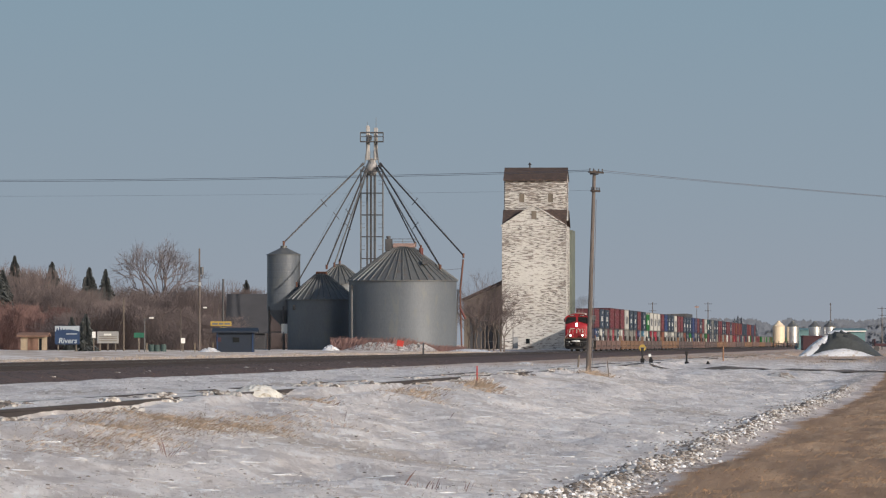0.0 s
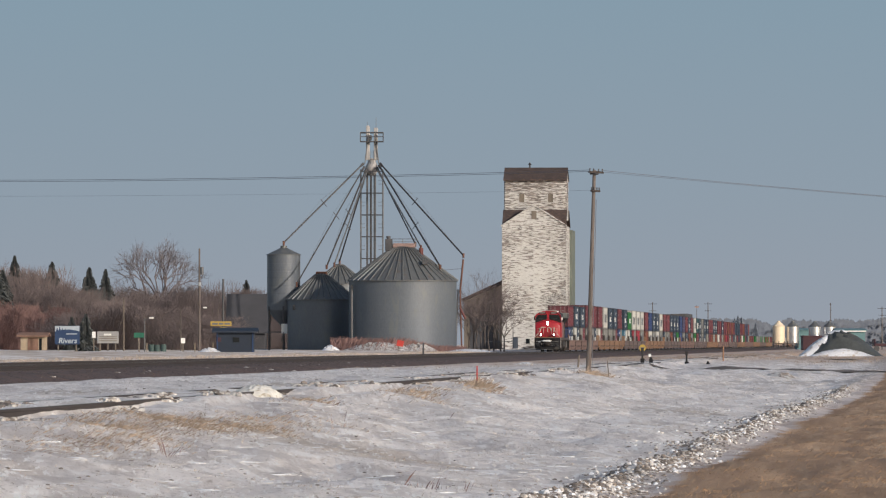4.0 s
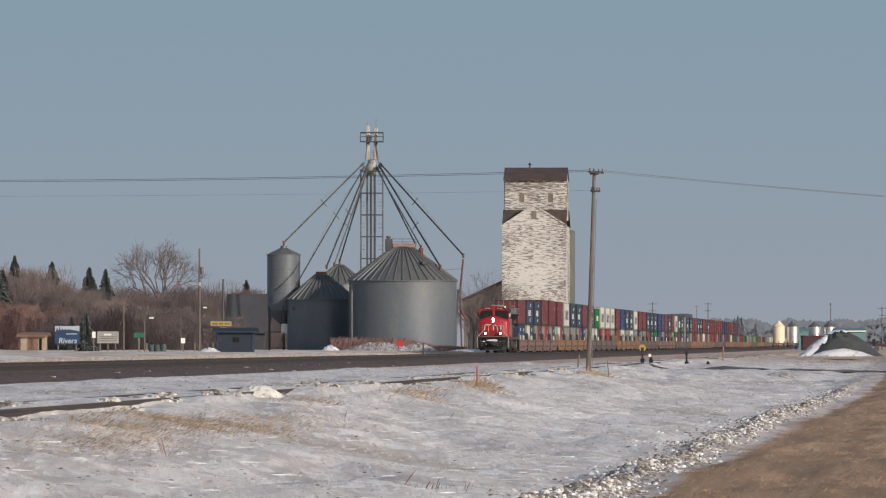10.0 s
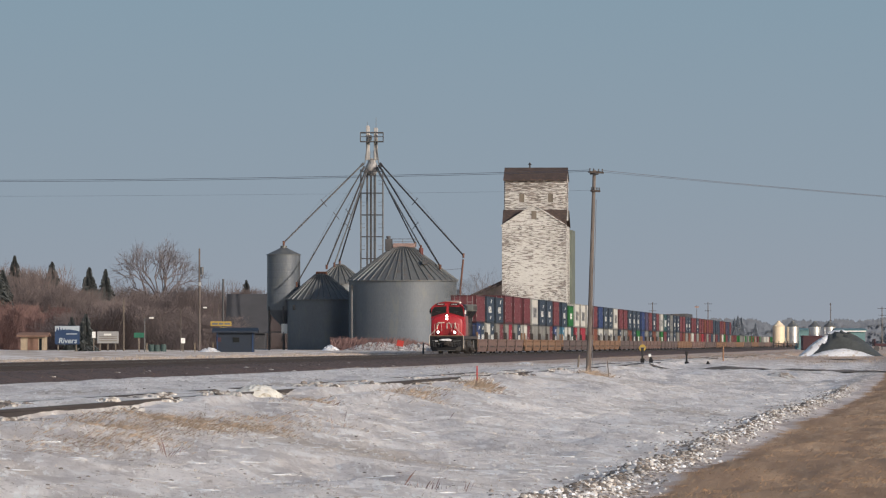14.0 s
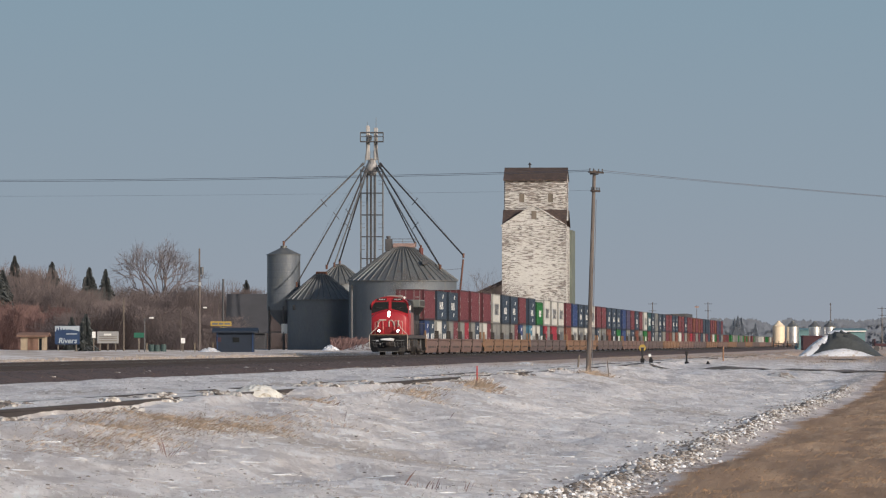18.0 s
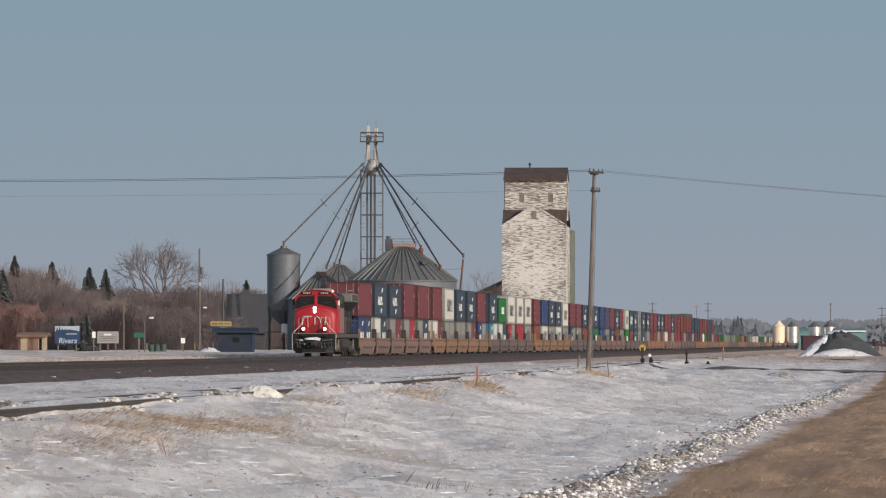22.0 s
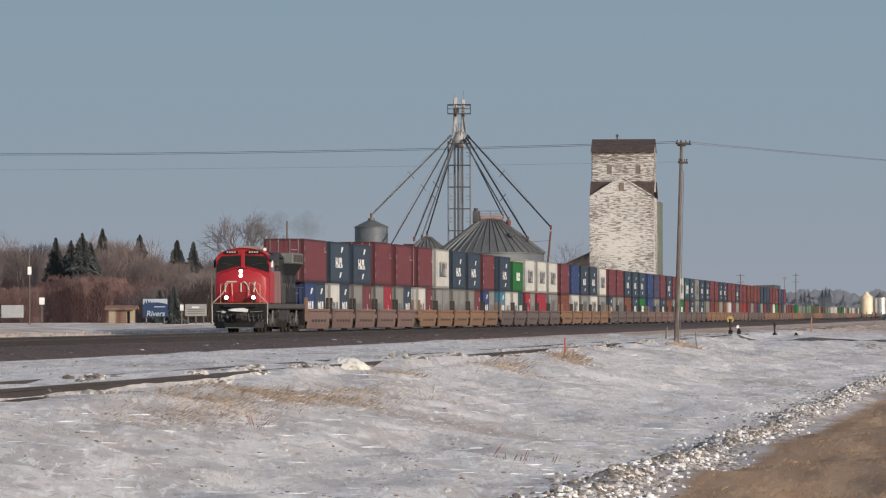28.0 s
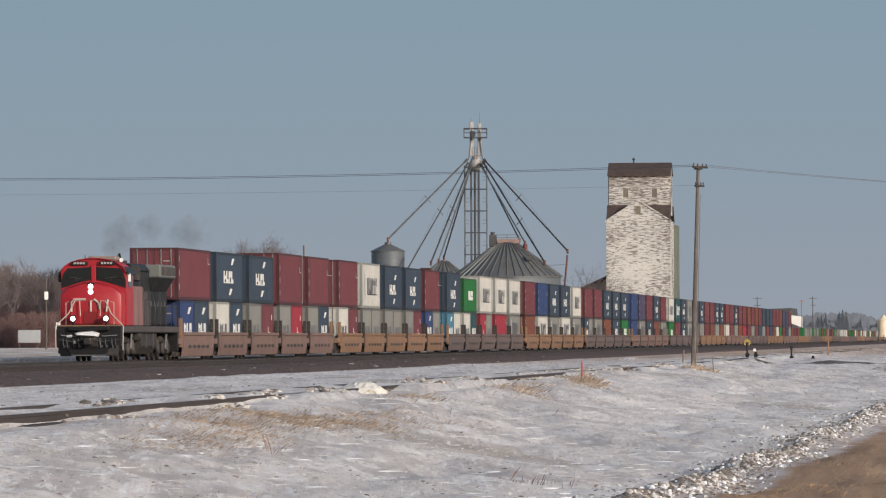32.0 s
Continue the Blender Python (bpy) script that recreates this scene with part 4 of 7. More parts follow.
part("chute", Shape().tube((-0.1, -0.1, 4.6), (0.5, -0.1, 3.4), 0.09, 0.12), RUST_RED, load, "red tilted chute")
part("stay", Shape().tube((-2.6, 0, 8.4), (0.1, 0, 8.6), 0.02), WIRE, load)

# the whole bin yard is scaled out from the camera, well clear of the main line
YARD = Matrix.Translation((0, 0, EYE_Z)) @ Matrix.Scale(1.19, 4) @ Matrix.Translation((0, 0, -EYE_Z))
for ob in list(bpy.data.objects):
    if ob.parent is None and ob.name.split(".")[0] in ("large_grain_bin", "grain_bin", "rear_grain_bin", "hopper_bin", "grain_leg_tower", "grain_spout", "loading_pipe"):
        ob.matrix_basis = YARD @ ob.matrix_basis

# ---- other buildings ----
def small_house(name, m, w, d, wall, rise, wallmat, roofmat, label, cat="house", door=True):
    h = thing(name, m, label, cat)
    part("wall", Shape().box(-w / 2, w / 2, 0, d, -0.5, wall), wallmat, h)
    part("roof", Shape().prism([(-0.4, wall - 0.05), (d / 2, wall + rise), (d + 0.4, wall - 0.05), (d + 0.4, wall + 0.12), (d / 2, wall + rise + 0.2), (-0.4, wall + 0.12)], -w / 2 - 0.4, w / 2 + 0.4, "x"), roofmat, h)
    for sx in (-1, 1):
        part("gable_wall", Shape().prism([(0, wall), (d, wall), (d / 2, wall + rise)], sx * w / 2 - 0.1, sx * w / 2 + 0.1, "x"), wallmat, h)
    if door:
        part("door", Shape().box(w * 0.12, w * 0.12 + 0.9, -0.05, 0.02, 0, 2.05), GLASS_DK, h, "dark doorway")
        win = part("window", Shape().box(-w * 0.32, -w * 0.32 + 1.2, -0.04, 0.02, 0.9, 2.0), GLASS_DK, h)
        part("frame", Shape().box(-w * 0.32 - 0.08, -w * 0.32 + 1.28, -0.06, 0.01, 0.8, 0.9).box(-w * 0.32 - 0.08, -w * 0.32 + 1.28, -0.06, 0.01, 2.0, 2.1), WHITE_PAINT, win)
    return h


hut = small_house("tan_house", pose(-45.3, 760.0, 0.0, 0, 0, -4), 2.7, 2, 1.72, 0.25, TAN_WALL, BROWN_WALL, "small tan stucco house with a brown roof", door=False)
part("door", Shape().box(0.72, 1.0, -0.04, 0.03, 0, 1.5), GLASS_DK, hut, "dark doorway")
part("post", Shape().box(1.02, 1.3, -0.12, 0.0, 0, 1.7, 0.02), TAN_WALL, hut, "cream porch post")
part("side_panel", Shape().box(-0.55, 0.62, -0.04, 0.02, 0.1, 1.6), BROWN_WALL, hut, "brown boarded front")
small_house("grey_roofed_barn", pose(-25.2, 885.0, 0.0) @ Matrix.Scale(1.149, 4), 4.0, 8, 2.0, 4.2, GREY_ROOF, GREY_ROOF, "large barn with a plain grey-brown roof among the trees", "barn", door=False)
off = small_house("scale_office", pose(-19.34, 640.0, 0.1), 3.47, 3.0, 1.89, 0.22, NAVY, NAVY, "small navy-blue flat-roofed scale office", "shed", door=False)
part("window", Shape().box(-0.2, 0.4, -0.05, 0.02, 0.95, 1.4), GLASS_DK, off)
part("sign", Shape().box(-1.62, -1.3, -0.06, 0.0, 1.0, 1.4), MAROON, off, "small dark red notice")
for px in (-1.65, 1.65):
    part("corner_trim", Shape().box(px - 0.06, px + 0.06, -0.06, 0.0, 0, 1.89), SIGN_BLUE, off)

shed = thing("long_dark_shed", pose(55.27, 1700.0, 0.2, 0, 0, -TURN), "large dark-roofed trackside shed with a sunlit white end", "shed")
part("wall", Shape().box(-6, 4.9, 0, 45, -0.5, 5.6), GREY_ROOF, shed)
part("roof", Shape().prism([(-6.3, 5.5), (-5.5, 7.9), (4.9, 8.2), (5.0, 5.5)], -0.2, 45.3), STEEL_DK, shed, "dark flat roof")
part("end_wall", Shape().prism([(4.95, 4.4), (7.6, 3.4), (7.6, 6.1), (4.95, 6.4)], -0.4, 0.2), WHITE_STEEL, shed, "sunlit white end panel")

teal = small_house("teal_building", pose(88.92, 1500.0, 0.1), 6.16, 12, 3.69, 0.3, TEAL, TEAL, "long low pale teal steel building", "building", door=False)
part("roof_edge", Shape().box(-3.2, 3.3, -0.5, -0.38, 3.45, 3.69), WHITE_STEEL, teal)
part("bay_door", Shape().box(-2.4, -0.6, -0.05, 0.02, 0, 2.9), STEEL_DK, teal)
teal2 = small_house("teal_building", pose(86.83, 1650.0, 0.1), 3.79, 12, 4.06, 0.3, TEAL, TEAL, "far end of a pale teal steel building", "building", door=False)

# white hopper bins in a row
for px, wmat, d in ((1378, CREAM_STEEL, 1500), (1403, SHINY, 1500), (1442, SHINY, 1520), (1468, SHINY, 1520)):
    hopper_bin(pose((px - 784) / 12180 * d, d, 0.1), 1.32, 1.0, 3.6, 1.0, wmat, "cream painted steel hopper bin" if wmat is CREAM_STEEL else "shiny galvanised hopper bin with a dark cone roof",
               legs=6, group="row of hopper bins", roofmat=CREAM_STEEL if wmat is CREAM_STEEL else None)


# ---- signs ----
def board_sign(name, m, w, h, z0, face, label, posts=2, top=None, pr=0.06):
    s = thing(name, m, label, "sign")
    part("panel", Shape().box(-w / 2, w / 2, -0.04, 0.04, z0, z0 + h, 0.01), face, s)
    for k in range(posts):
        x = 0 if posts == 1 else -w * 0.36 + w * 0.72 * k / (posts - 1)
        part("post", Shape().box(x - pr, x + pr, 0.045, 0.045 + 2 * pr, -0.3, z0 + h * 0.9), WOOD_GREY, s)
    return s


def lettering(text, size, m, material, parent, name="lettering"):
    cu = bpy.data.curves.new(name, "FONT")
    cu.body, cu.size, cu.align_x, cu.shear, cu.offset = text, size, "CENTER", 0.18, size * 0.02
    cu.extrude = 0.01
    tmp = bpy.data.objects.new(name, cu)
    me = bpy.data.meshes.new_from_object(tmp)
    bpy.data.objects.remove(tmp)
    me.materials.clear()
    return part(name, me, material, parent, m=m)


W = 2.5
town = board_sign("town_sign", pose(-37.67, 690, 0.28), W, 1.87, 0.57, SIGN_BLUE, "blue and white town welcome sign on wooden posts")
zt = 0.57
part("sky_band", Shape().prism([(-W / 2 + 0.02, zt + 1.3), (-0.55, zt + 1.45), (0.2, zt + 1.5), (0.8, zt + 1.42), (W / 2 - 0.02, zt + 1.3), (W / 2 - 0.02, zt + 1.84), (-W / 2 + 0.02, zt + 1.84)], -0.055, -0.041), SIGN_SKY, town, "pale sky printed across the top")
for q, hq in ((-1.0, 0.5), (-0.75, 0.62), (-0.5, 0.48), (-0.2, 0.4), (0.1, 0.33)):
    part("tree_print", Shape().prism([(q - 0.17, zt + 1.2), (q + 0.17, zt + 1.2), (q, zt + 1.2 + hq)], -0.06, -0.056), SIGN_BLUE, town, "dark printed spruce")
lettering("Rivers", 0.74, pose(0.03, -0.05, zt + 0.13, 90), SIGN_SKY, town)
part("small_text_bar", Shape().box(-0.1, 1.0, -0.055, -0.041, zt + 1.0, zt + 1.1), SIGN_SKY, town)
grey = board_sign("grey_sign", pose(-34.08, 700, 0.27), 2.18, 1.21, 0.69, SIGN_GREY, "weathered grey notice board on three posts", 3)
part("text_bar", Shape().box(-0.4, 0.35, -0.055, -0.041, 1.49, 1.67), MARK, grey)
for q in (16, 20, 23):
    part("text_bar", Shape().box(-0.9, 0.9, -0.055, -0.041, q / 17.4, (q + 1.2) / 17.4), WOOD_GREY, grey)
board_sign("white_sign", pose(-35.77, 705, 0.38), 0.36, 0.62, 1.15, WHITE_PAINT, "narrow white sign beside a spruce", 1)
board_sign("green_road_sign", pose(-28.27, 640, 0.32), 0.95, 0.47, 1.16, SIGN_GREEN, "small green road sign on a post", 1)
board_sign("white_road_sign", pose(-24.93, 660, 0.36), 0.4, 0.5, 0.60, WHITE_PAINT, "small white road sign on a post", 1)
board_sign("white_road_sign", pose(-45.50, 640, 0.48), 0.5, 0.65, 1.58, WHITE_PAINT, "white rectangular road sign on a thin post", 1, pr=0.04)
ys = board_sign("yellow_shop_sign", pose(-22.26, 690, 0.45), 2.1, 0.46, 2.25, SIGN_YELLOW, "yellow advertising sign on a post", 1)
for q0, q1 in ((-0.9, -0.3), (-0.2, 0.25), (0.35, 0.95)):
    part("text_bar", Shape().box(q0, q1, -0.055, -0.041, 2.38, 2.56), MARK_DK, ys)
part("lower_panel", Shape().box(-0.1, 0.6, -0.045, 0.04, 1.76, 2.10), SIGN_YELLOW, ys)
part("lower_panel", Shape().box(-0.2, 0.5, -0.045, 0.04, 1.25, 1.59), RUST_RED, ys, "small red panel")
tank = thing("grey_tank_box", pose(-42.25, 560, 0.53), "pale grey metal cabinet on short legs", "cabinet")
part("body", Shape().box(-0.9, 0.9, 0, 0.9, 0.3, 1.35, 0.04), CABINET, tank)
for px in (-0.75, 0.75):
    part("leg", Shape().box(px - 0.06, px + 0.06, 0.1, 0.2, -0.1, 0.3), STEEL_DK, tank)


# ---- poles, wires, lamps ----
def utility_pole(m, h, r, label, arms=(), name="utility_pole", lampz=None, mat=None, group="far utility poles"):
    p = thing(name, m, label, "utility pole", group)
    part("pole", Shape().tube((0, 0, -0.6), (0, 0, h), r, r * 0.62, 10), mat or POLE_WOOD, p, smooth=True)
    for z, w, yw in arms:
        part("crossarm", Shape().box(-w, w, -0.13, -0.03, z - 0.035, z + 0.035, 0.01), TIE_WOOD, p, m=pose(0, 0, 0, 0, 0, yw))
        for k in (-0.9, -0.35, 0.35, 0.9):
            part("insulator", Shape().tube((k * w, -0.08, z + 0.03), (k * w, -0.08, z + 0.13), 0.02, 0.03, 6), STEEL_DK, p, m=pose(0, 0, 0, 0, 0, yw))
    if lampz:
        part("lamp_arm", Shape().tube((0, 0, lampz), (0.5, -0.2, lampz + 0.2), 0.03), STEEL, p)
        part("lamp_head", Shape().box(0.4, 0.8, -0.3, -0.1, lampz + 0.12, lampz + 0.28, 0.03), WHITE_STEEL, p, "white street lamp head")
    return p


near = utility_pole(pose(5.28, 250, -0.15, 0, 1.7), 7.37, 0.10, "leaning grey wooden line pole with two crossarms in the snow", ((7.29, 0.42, 52), (6.61, 0.24, 50)), group="line poles")
part("pole_cap", Shape().box(-0.16, 0.16, -0.12, 0.12, 7.20, 7.27, 0.02), STEEL_DK, near, "dark bracket at the top")
part("ground_cable", Shape().tube((0.13, -0.04, 0.2), (0.1, -0.04, 6.3), 0.012, 0.012, 5), WIRE, near)
tall = utility_pole(pose(-26.19, 740, 0.35), 10.81, 0.15, "tall wooden utility pole with a transformer and street lamp", (), lampz=4.25)
part("transformer", Shape().tube((0.28, -0.05, 8.02), (0.28, -0.05, 8.81), 0.17, 0.17, 12), STEEL, tall, "grey transformer can")
part("guard_sleeve", Shape().tube((0.0, 0, 6.80), (0.0, 0, 7.17), 0.17, 0.17, 10), CABINET, tall)
utility_pole(pose(-33.40, 720, 0.31), 5.44, 0.09, "short pale wooden pole", (), mat=WOOD_GREY)
utility_pole(pose(-22.36, 700, 0.38), 7.13, 0.15, "dark utility pole beside the scale office", (), mat=STEEL_DK)
utility_pole(pose(-28.77, 990, 0.17), 9.35, 0.1, "thin pole among trees", ())
lampp = utility_pole(pose(-26.01, 600, 0.11), 3.05, 0.07, "thin grey lamp post with a white head", (), name="lamp_post", lampz=2.86, mat=STEEL, group="lamp posts")
utility_pole(pose(-27.43, 720, 0.37), 4.14, 0.08, "thin wooden pole by the road", ())
for px, ty, d, aw in ((1155, 535, 1500, 1.0), (1253, 535, 1500, 0.9), (1470, 536, 1700, 0.35), (1561, 543, 1500, 1.1)):
    k = 12180 / d
    utility_pole(pose((px - 784) / k, d, 0.1), (609 - ty) / k + 0.8, 0.14, "far wooden utility pole with a crossarm", (((609 - ty) / k + 0.4, aw, 20), ((609 - ty) / k - 1.1, aw * 0.8, 20)))
wind = utility_pole(pose(54.56, 1480, 0.1), 9.11, 0.08, "thin pole with a faded orange marker", ())
part("marker", Shape().box(-0.4, 0.45, -0.1, 0.1, 8.63, 8.87), surf("faded_orange", (0.28, 0.16, 0.11), 0.8), wind, "faded orange marker")
meter = utility_pole(pose(-46.66, 640, 0.48), 6.31, 0.1, "thin wooden pole with a white meter box", ())
part("meter_box", Shape().box(-0.15, 0.2, -0.25, -0.05, 4.36, 5.10, 0.02), WHITE_PAINT, meter, "white meter box")


def wire(a, b, sag, r, label):
    a, b = Vector(a), Vector(b)
    pts = [a.lerp(b, k / 24) - Vector((0, 0, sag * 4 * (k / 24) * (1 - k / 24))) for k in range(25)]
    ob = part("line_wire", Shape().sweep(pts, r, 5), WIRE, None)
    tagged(ob, label, "wire", "overhead wires")


wire((-52.13, 330, 9.30), (5.34, 250, 7.22), 0.46, 0.008, "thin overhead wire strung from the line pole")
wire((-52.29, 331, 9.24), (5.75, 250, 7.18), 0.46, 0.008, "thin overhead wire strung from the line pole")
wire((-52.60, 333, 8.25), (5.38, 250, 6.48), 0.22, 0.003, "very thin lower wire from the line pole")
wire((5.79, 250, 7.20), (46.49, 330, 6.70), 0.35, 0.008, "thin overhead wire strung from the line pole")
wire((5.42, 250, 7.18), (46.63, 331, 6.44), 0.25, 0.006, "thin overhead wire strung from the line pole")

# ---- trackside bits ----
def stake(m, h, r, mat, label, name="marker_stake"):
    s = thing(name, m, label, "stake", "stakes and posts")
    part("post", Shape().tube((0, 0, -0.2), (0, 0, h), r, r * 0.8, 7), mat, s)
    return s


def on(s, a, dz=0.0, rx=0, ry=0, rz=0):
    """A pose on the ground in the track frame."""
    return TRACK @ pose(s, a, gz(s, a) + dz, rx, ry, rz)


def track_at(x, d):
    v = TRACK.inverted() @ Vector((x, d, 0))
    return v.x, v.y


so, ao = track_at(0.89, 180)
st = stake(on(so, ao), 0.50, 0.022, ORANGE, "red-orange survey stake in dry grass")
so, ao = track_at(5.74, 238)
stake(on(so, ao, 0, 0, -6), 0.59, 0.02, WOOD_GREY, "thin weathered stake leaning in the snow")
so, ao = track_at(5.14, 262)
stake(on(so, ao, 0, 0, 5), 0.47, 0.04, WOOD_GREY, "short dark post near the line pole")
so, ao = track_at(-2.0, 700)
stake(on(so, ao), 1.27, 0.1, STEEL_DK, "dark post with a pale top by the bins", "gate_post")
flag = thing("red_board", pose(-5.05, 790, 0.30) @ Matrix.Scale(1.36, 4), "tilted red warning board by the bins", "sign")
part("panel", Shape().box(-0.28, 0.28, -0.03, 0.03, 0.25, 0.75), ORANGE, flag, m=pose(0, 0, 0, 0, 12, 0))
part("post", Shape().box(-0.03, 0.03, 0.035, 0.08, -0.4, 0.5), WOOD_GREY, flag)


def switch_stand(x, d, h, label):
    s2, a2 = track_at(x, d)
    t = thing("switch_stand", on(s2, a2), label, "switch stand", "switch stands")
    part("base", Shape().box(-0.09, 0.09, -0.09, 0.09, -0.1, 0.2, 0.02), LOCO_BLACK, t)
    part("mast", Shape().tube((0, 0, 0.1), (0, 0, h), 0.05, 0.04), LOCO_BLACK, t)
    part("target", Shape().box(-0.065, 0.065, -0.03, 0.03, h - 0.22, h, 0.02), LOCO_BLACK, t)
    part("lever", Shape().tube((0.05, -0.05, 0.2), (0.14, -0.12, 0.1), 0.02), LOCO_BLACK, t)


switch_stand(9.56, 330, 0.72, "black iron switch stand in the snow")
switch_stand(12.21, 345, 0.72, "black iron switch stand in the snow")
switch_stand(10.27, 340, 0.3, "low black switch stand")
switch_stand(13.48, 350, 0.28, "low black switch stand")
disc = thing("yellow_disc_sign", pose(11.59, 400, -0.12), "round yellow trackside sign on a short post", "sign")
part("post", Shape().tube((0, 0, -0.4), (0, 0, 0.85), 0.03), STEEL_DK, disc)
part("disc", Shape().tube((0, -0.06, 0.79), (0, -0.03, 0.79), 0.2, 0.2, 20), SIGN_YELLOW, disc, "yellow disc")
part("bar", Shape().box(-0.13, 0.13, -0.066, -0.061, 0.76, 0.82), MARK_DK, disc)
refl = thing("white_marker", pose(11.42, 380, -0.07), "small white reflector on a post", "marker")
part("post", Shape().tube((0, 0, -0.4), (0, 0, 0.3), 0.02), STEEL_DK, refl)
part("reflector", Shape().box(-0.07, 0.07, -0.03, 0.0, 0.26, 0.42), WHITE_PAINT, refl)
STAKE_PAINT = surf("faded_orange_stake", (0.32, 0.18, 0.11), 0.8)
for px, d, h in ((1280, 420, 0.95),):
    s2, a2 = track_at((px - 784) / 12180 * d, d)
    stake(on(s2, a2), h, 0.05, STAKE_PAINT, "faded orange marker stake")

# covered pile with snow
pile = thing("covered_pile", pose(30.44, 520, 0.09), "dark tarpaulin-covered heap with snow on its ridge", "heap")


def heap(w, d, h, n=22, seed=1, skew=0.0, rough=0.12, power=1.0):
    s = Shape()
    vs, fs = [], []
    rr = np.random.default_rng(seed)
    for j in range(n):
        for i in range(n):
            u, v = i / (n - 1) * 2 - 1, j / (n - 1) * 2 - 1
            f = max(0.0, 1 - abs(u) ** 1.7) * max(0.0, 1 - abs(v) ** 2)
            z = h * f ** power * (1 + rough * (rr.random() - 0.5) * 2) + 0.0
            vs.append((u * w + skew * z, v * d, z - 0.12))
    for j in range(n - 1):
        for i in range(n - 1):
            k = j * n + i
            fs.append((k, k + 1, k + n + 1, k + n))
    return s.add(vs, fs)


part("tarpaulin", heap(2.75, 2.4, 1.85, 22, 3, -0.25), TARP, pile, smooth=True)
part("snow_cap", heap(1.3, 1.4, 0.55, 16, 4), SNOW_CLOD, pile, "snow lying on the ridge", m=pose(-0.2, 0.9, 1.42, 0, 14, 0), smooth=True)
part("snow_skirt", heap(2.5, 1.1, 0.55, 20, 6), SNOW_CLOD, pile, "snow banked at its foot", m=pose(-0.5, -2.4, 0), smooth=True)
part("snow_flank", heap(1.5, 1.3, 1.55, 18, 8, 0.5), SNOW_CLOD, pile, "bluish snow drift on the flank", m=pose(-2.1, -0.2, 0), smooth=True)
wag = thing("dark_wagon", pose(33.24, 620, 0.24), "dark maroon wagon body standing by the heap", "wagon")
part("body", Shape().box(-0.85, 0.9, 0, 3, 0.1, 1.35, 0.05), MAROON, wag)
part("ledge", Shape().box(-0.9, 0.95, -0.05, 3.05, 1.3, 1.42, 0.02), MAROON, wag)

flat = thing("flat_wagon", pose(44.6, 700, 0.2), "low dark maroon wagon beyond the heap", "wagon")
part("deck", Shape().box(-0.75, 1.6, 0, 3, 0.45, 0.75, 0.04), MAROON, flat)
part("headboard", Shape().box(-0.75, -0.6, 0, 3, 0.75, 1.2, 0.03), MAROON, flat)
for px in (-0.5, 1.0):
    part("wheel", Shape().tube((px, -0.1, 0.22), (px, 0.1, 0.22), 0.3, 0.3, 14), STEEL_DK, flat)


def snow_bank(name, m, w, d, h, seed, label, mat=SNOW_CLOD, rough=0.3, power=1.0):
    ob = part(name, heap(w, d, h, 20, seed, 0, rough, power), mat, None, m=m, smooth=True)
    tagged(ob, label, "snow bank", "snow banks")


snow_bank("snow_bank", pose(-7.36, 800, 0.14), 4.8, 4.0, 0.95, 11, "long dirty snow bank in front of the bins", SNOW_DIRTY)
snow_bank("snow_bank", pose(-3.02, 800, 0.18), 2.5, 2.6, 0.78, 12, "dirty snow heap in front of the bins", SNOW_DIRTY)
snow_bank("snow_bank", pose(-12.74, 780, 0.12), 1.2, 1.5, 0.66, 13, "small snow heap beside the bins")
snow_bank("snow_bank", pose(-21.4, 630, 0.1), 1.3, 1.5, 0.52, 14, "small snow heap by the office")
snow_bank("snow_bank", pose(3.0, 800, 0.1), 2.9, 2.6, 0.3, 15, "low snow drift beside the track")
snow_bank("snow_clump", on(30.35, 133.4, 0.04), 0.42, 1.2, 0.24, 16, "ragged cream-white lump of crusted snow by the siding", SNOW_CREAM, 0.12, 0.5)
s2, a2 = track_at(14.19, 290)
snow_bank("snow_bank", on(s2, a2), 1.0, 2.0, 0.3, 17, "ploughed snow ridge by the lane", SNOW_DIRTY)
s2, a2 = track_at(5.75, 480)
snow_bank("snow_bank", on(s2, a2), 1.2, 2.0, 0.28, 18, "snow heap between the tracks")

# dark gravel lane across the field
lane = Shape()
vs, fs = [], []
xs = np.linspace(26, 60, 100)
for x in xs:
    wdt = 3 + 6 * min(1, max(0, (x - 33) / 5))
    for k in range(13):
        a = 318 + (k / 12 - 0.5) * wdt
        vs.append((x, a, gz(x, a) + 0.045))
for i in range(len(xs) - 1):
    for k in range(12):
        j = i * 13 + k
        fs.append((j, j + 1, j + 14, j + 13))
part("gravel_lane", lane.add(vs, fs), DIRT, None, m=TRACK).update_tag()
tagged(bpy.data.objects["gravel_lane"], "dark gravel lane ploughed across the snow", "lane", kind="structure")


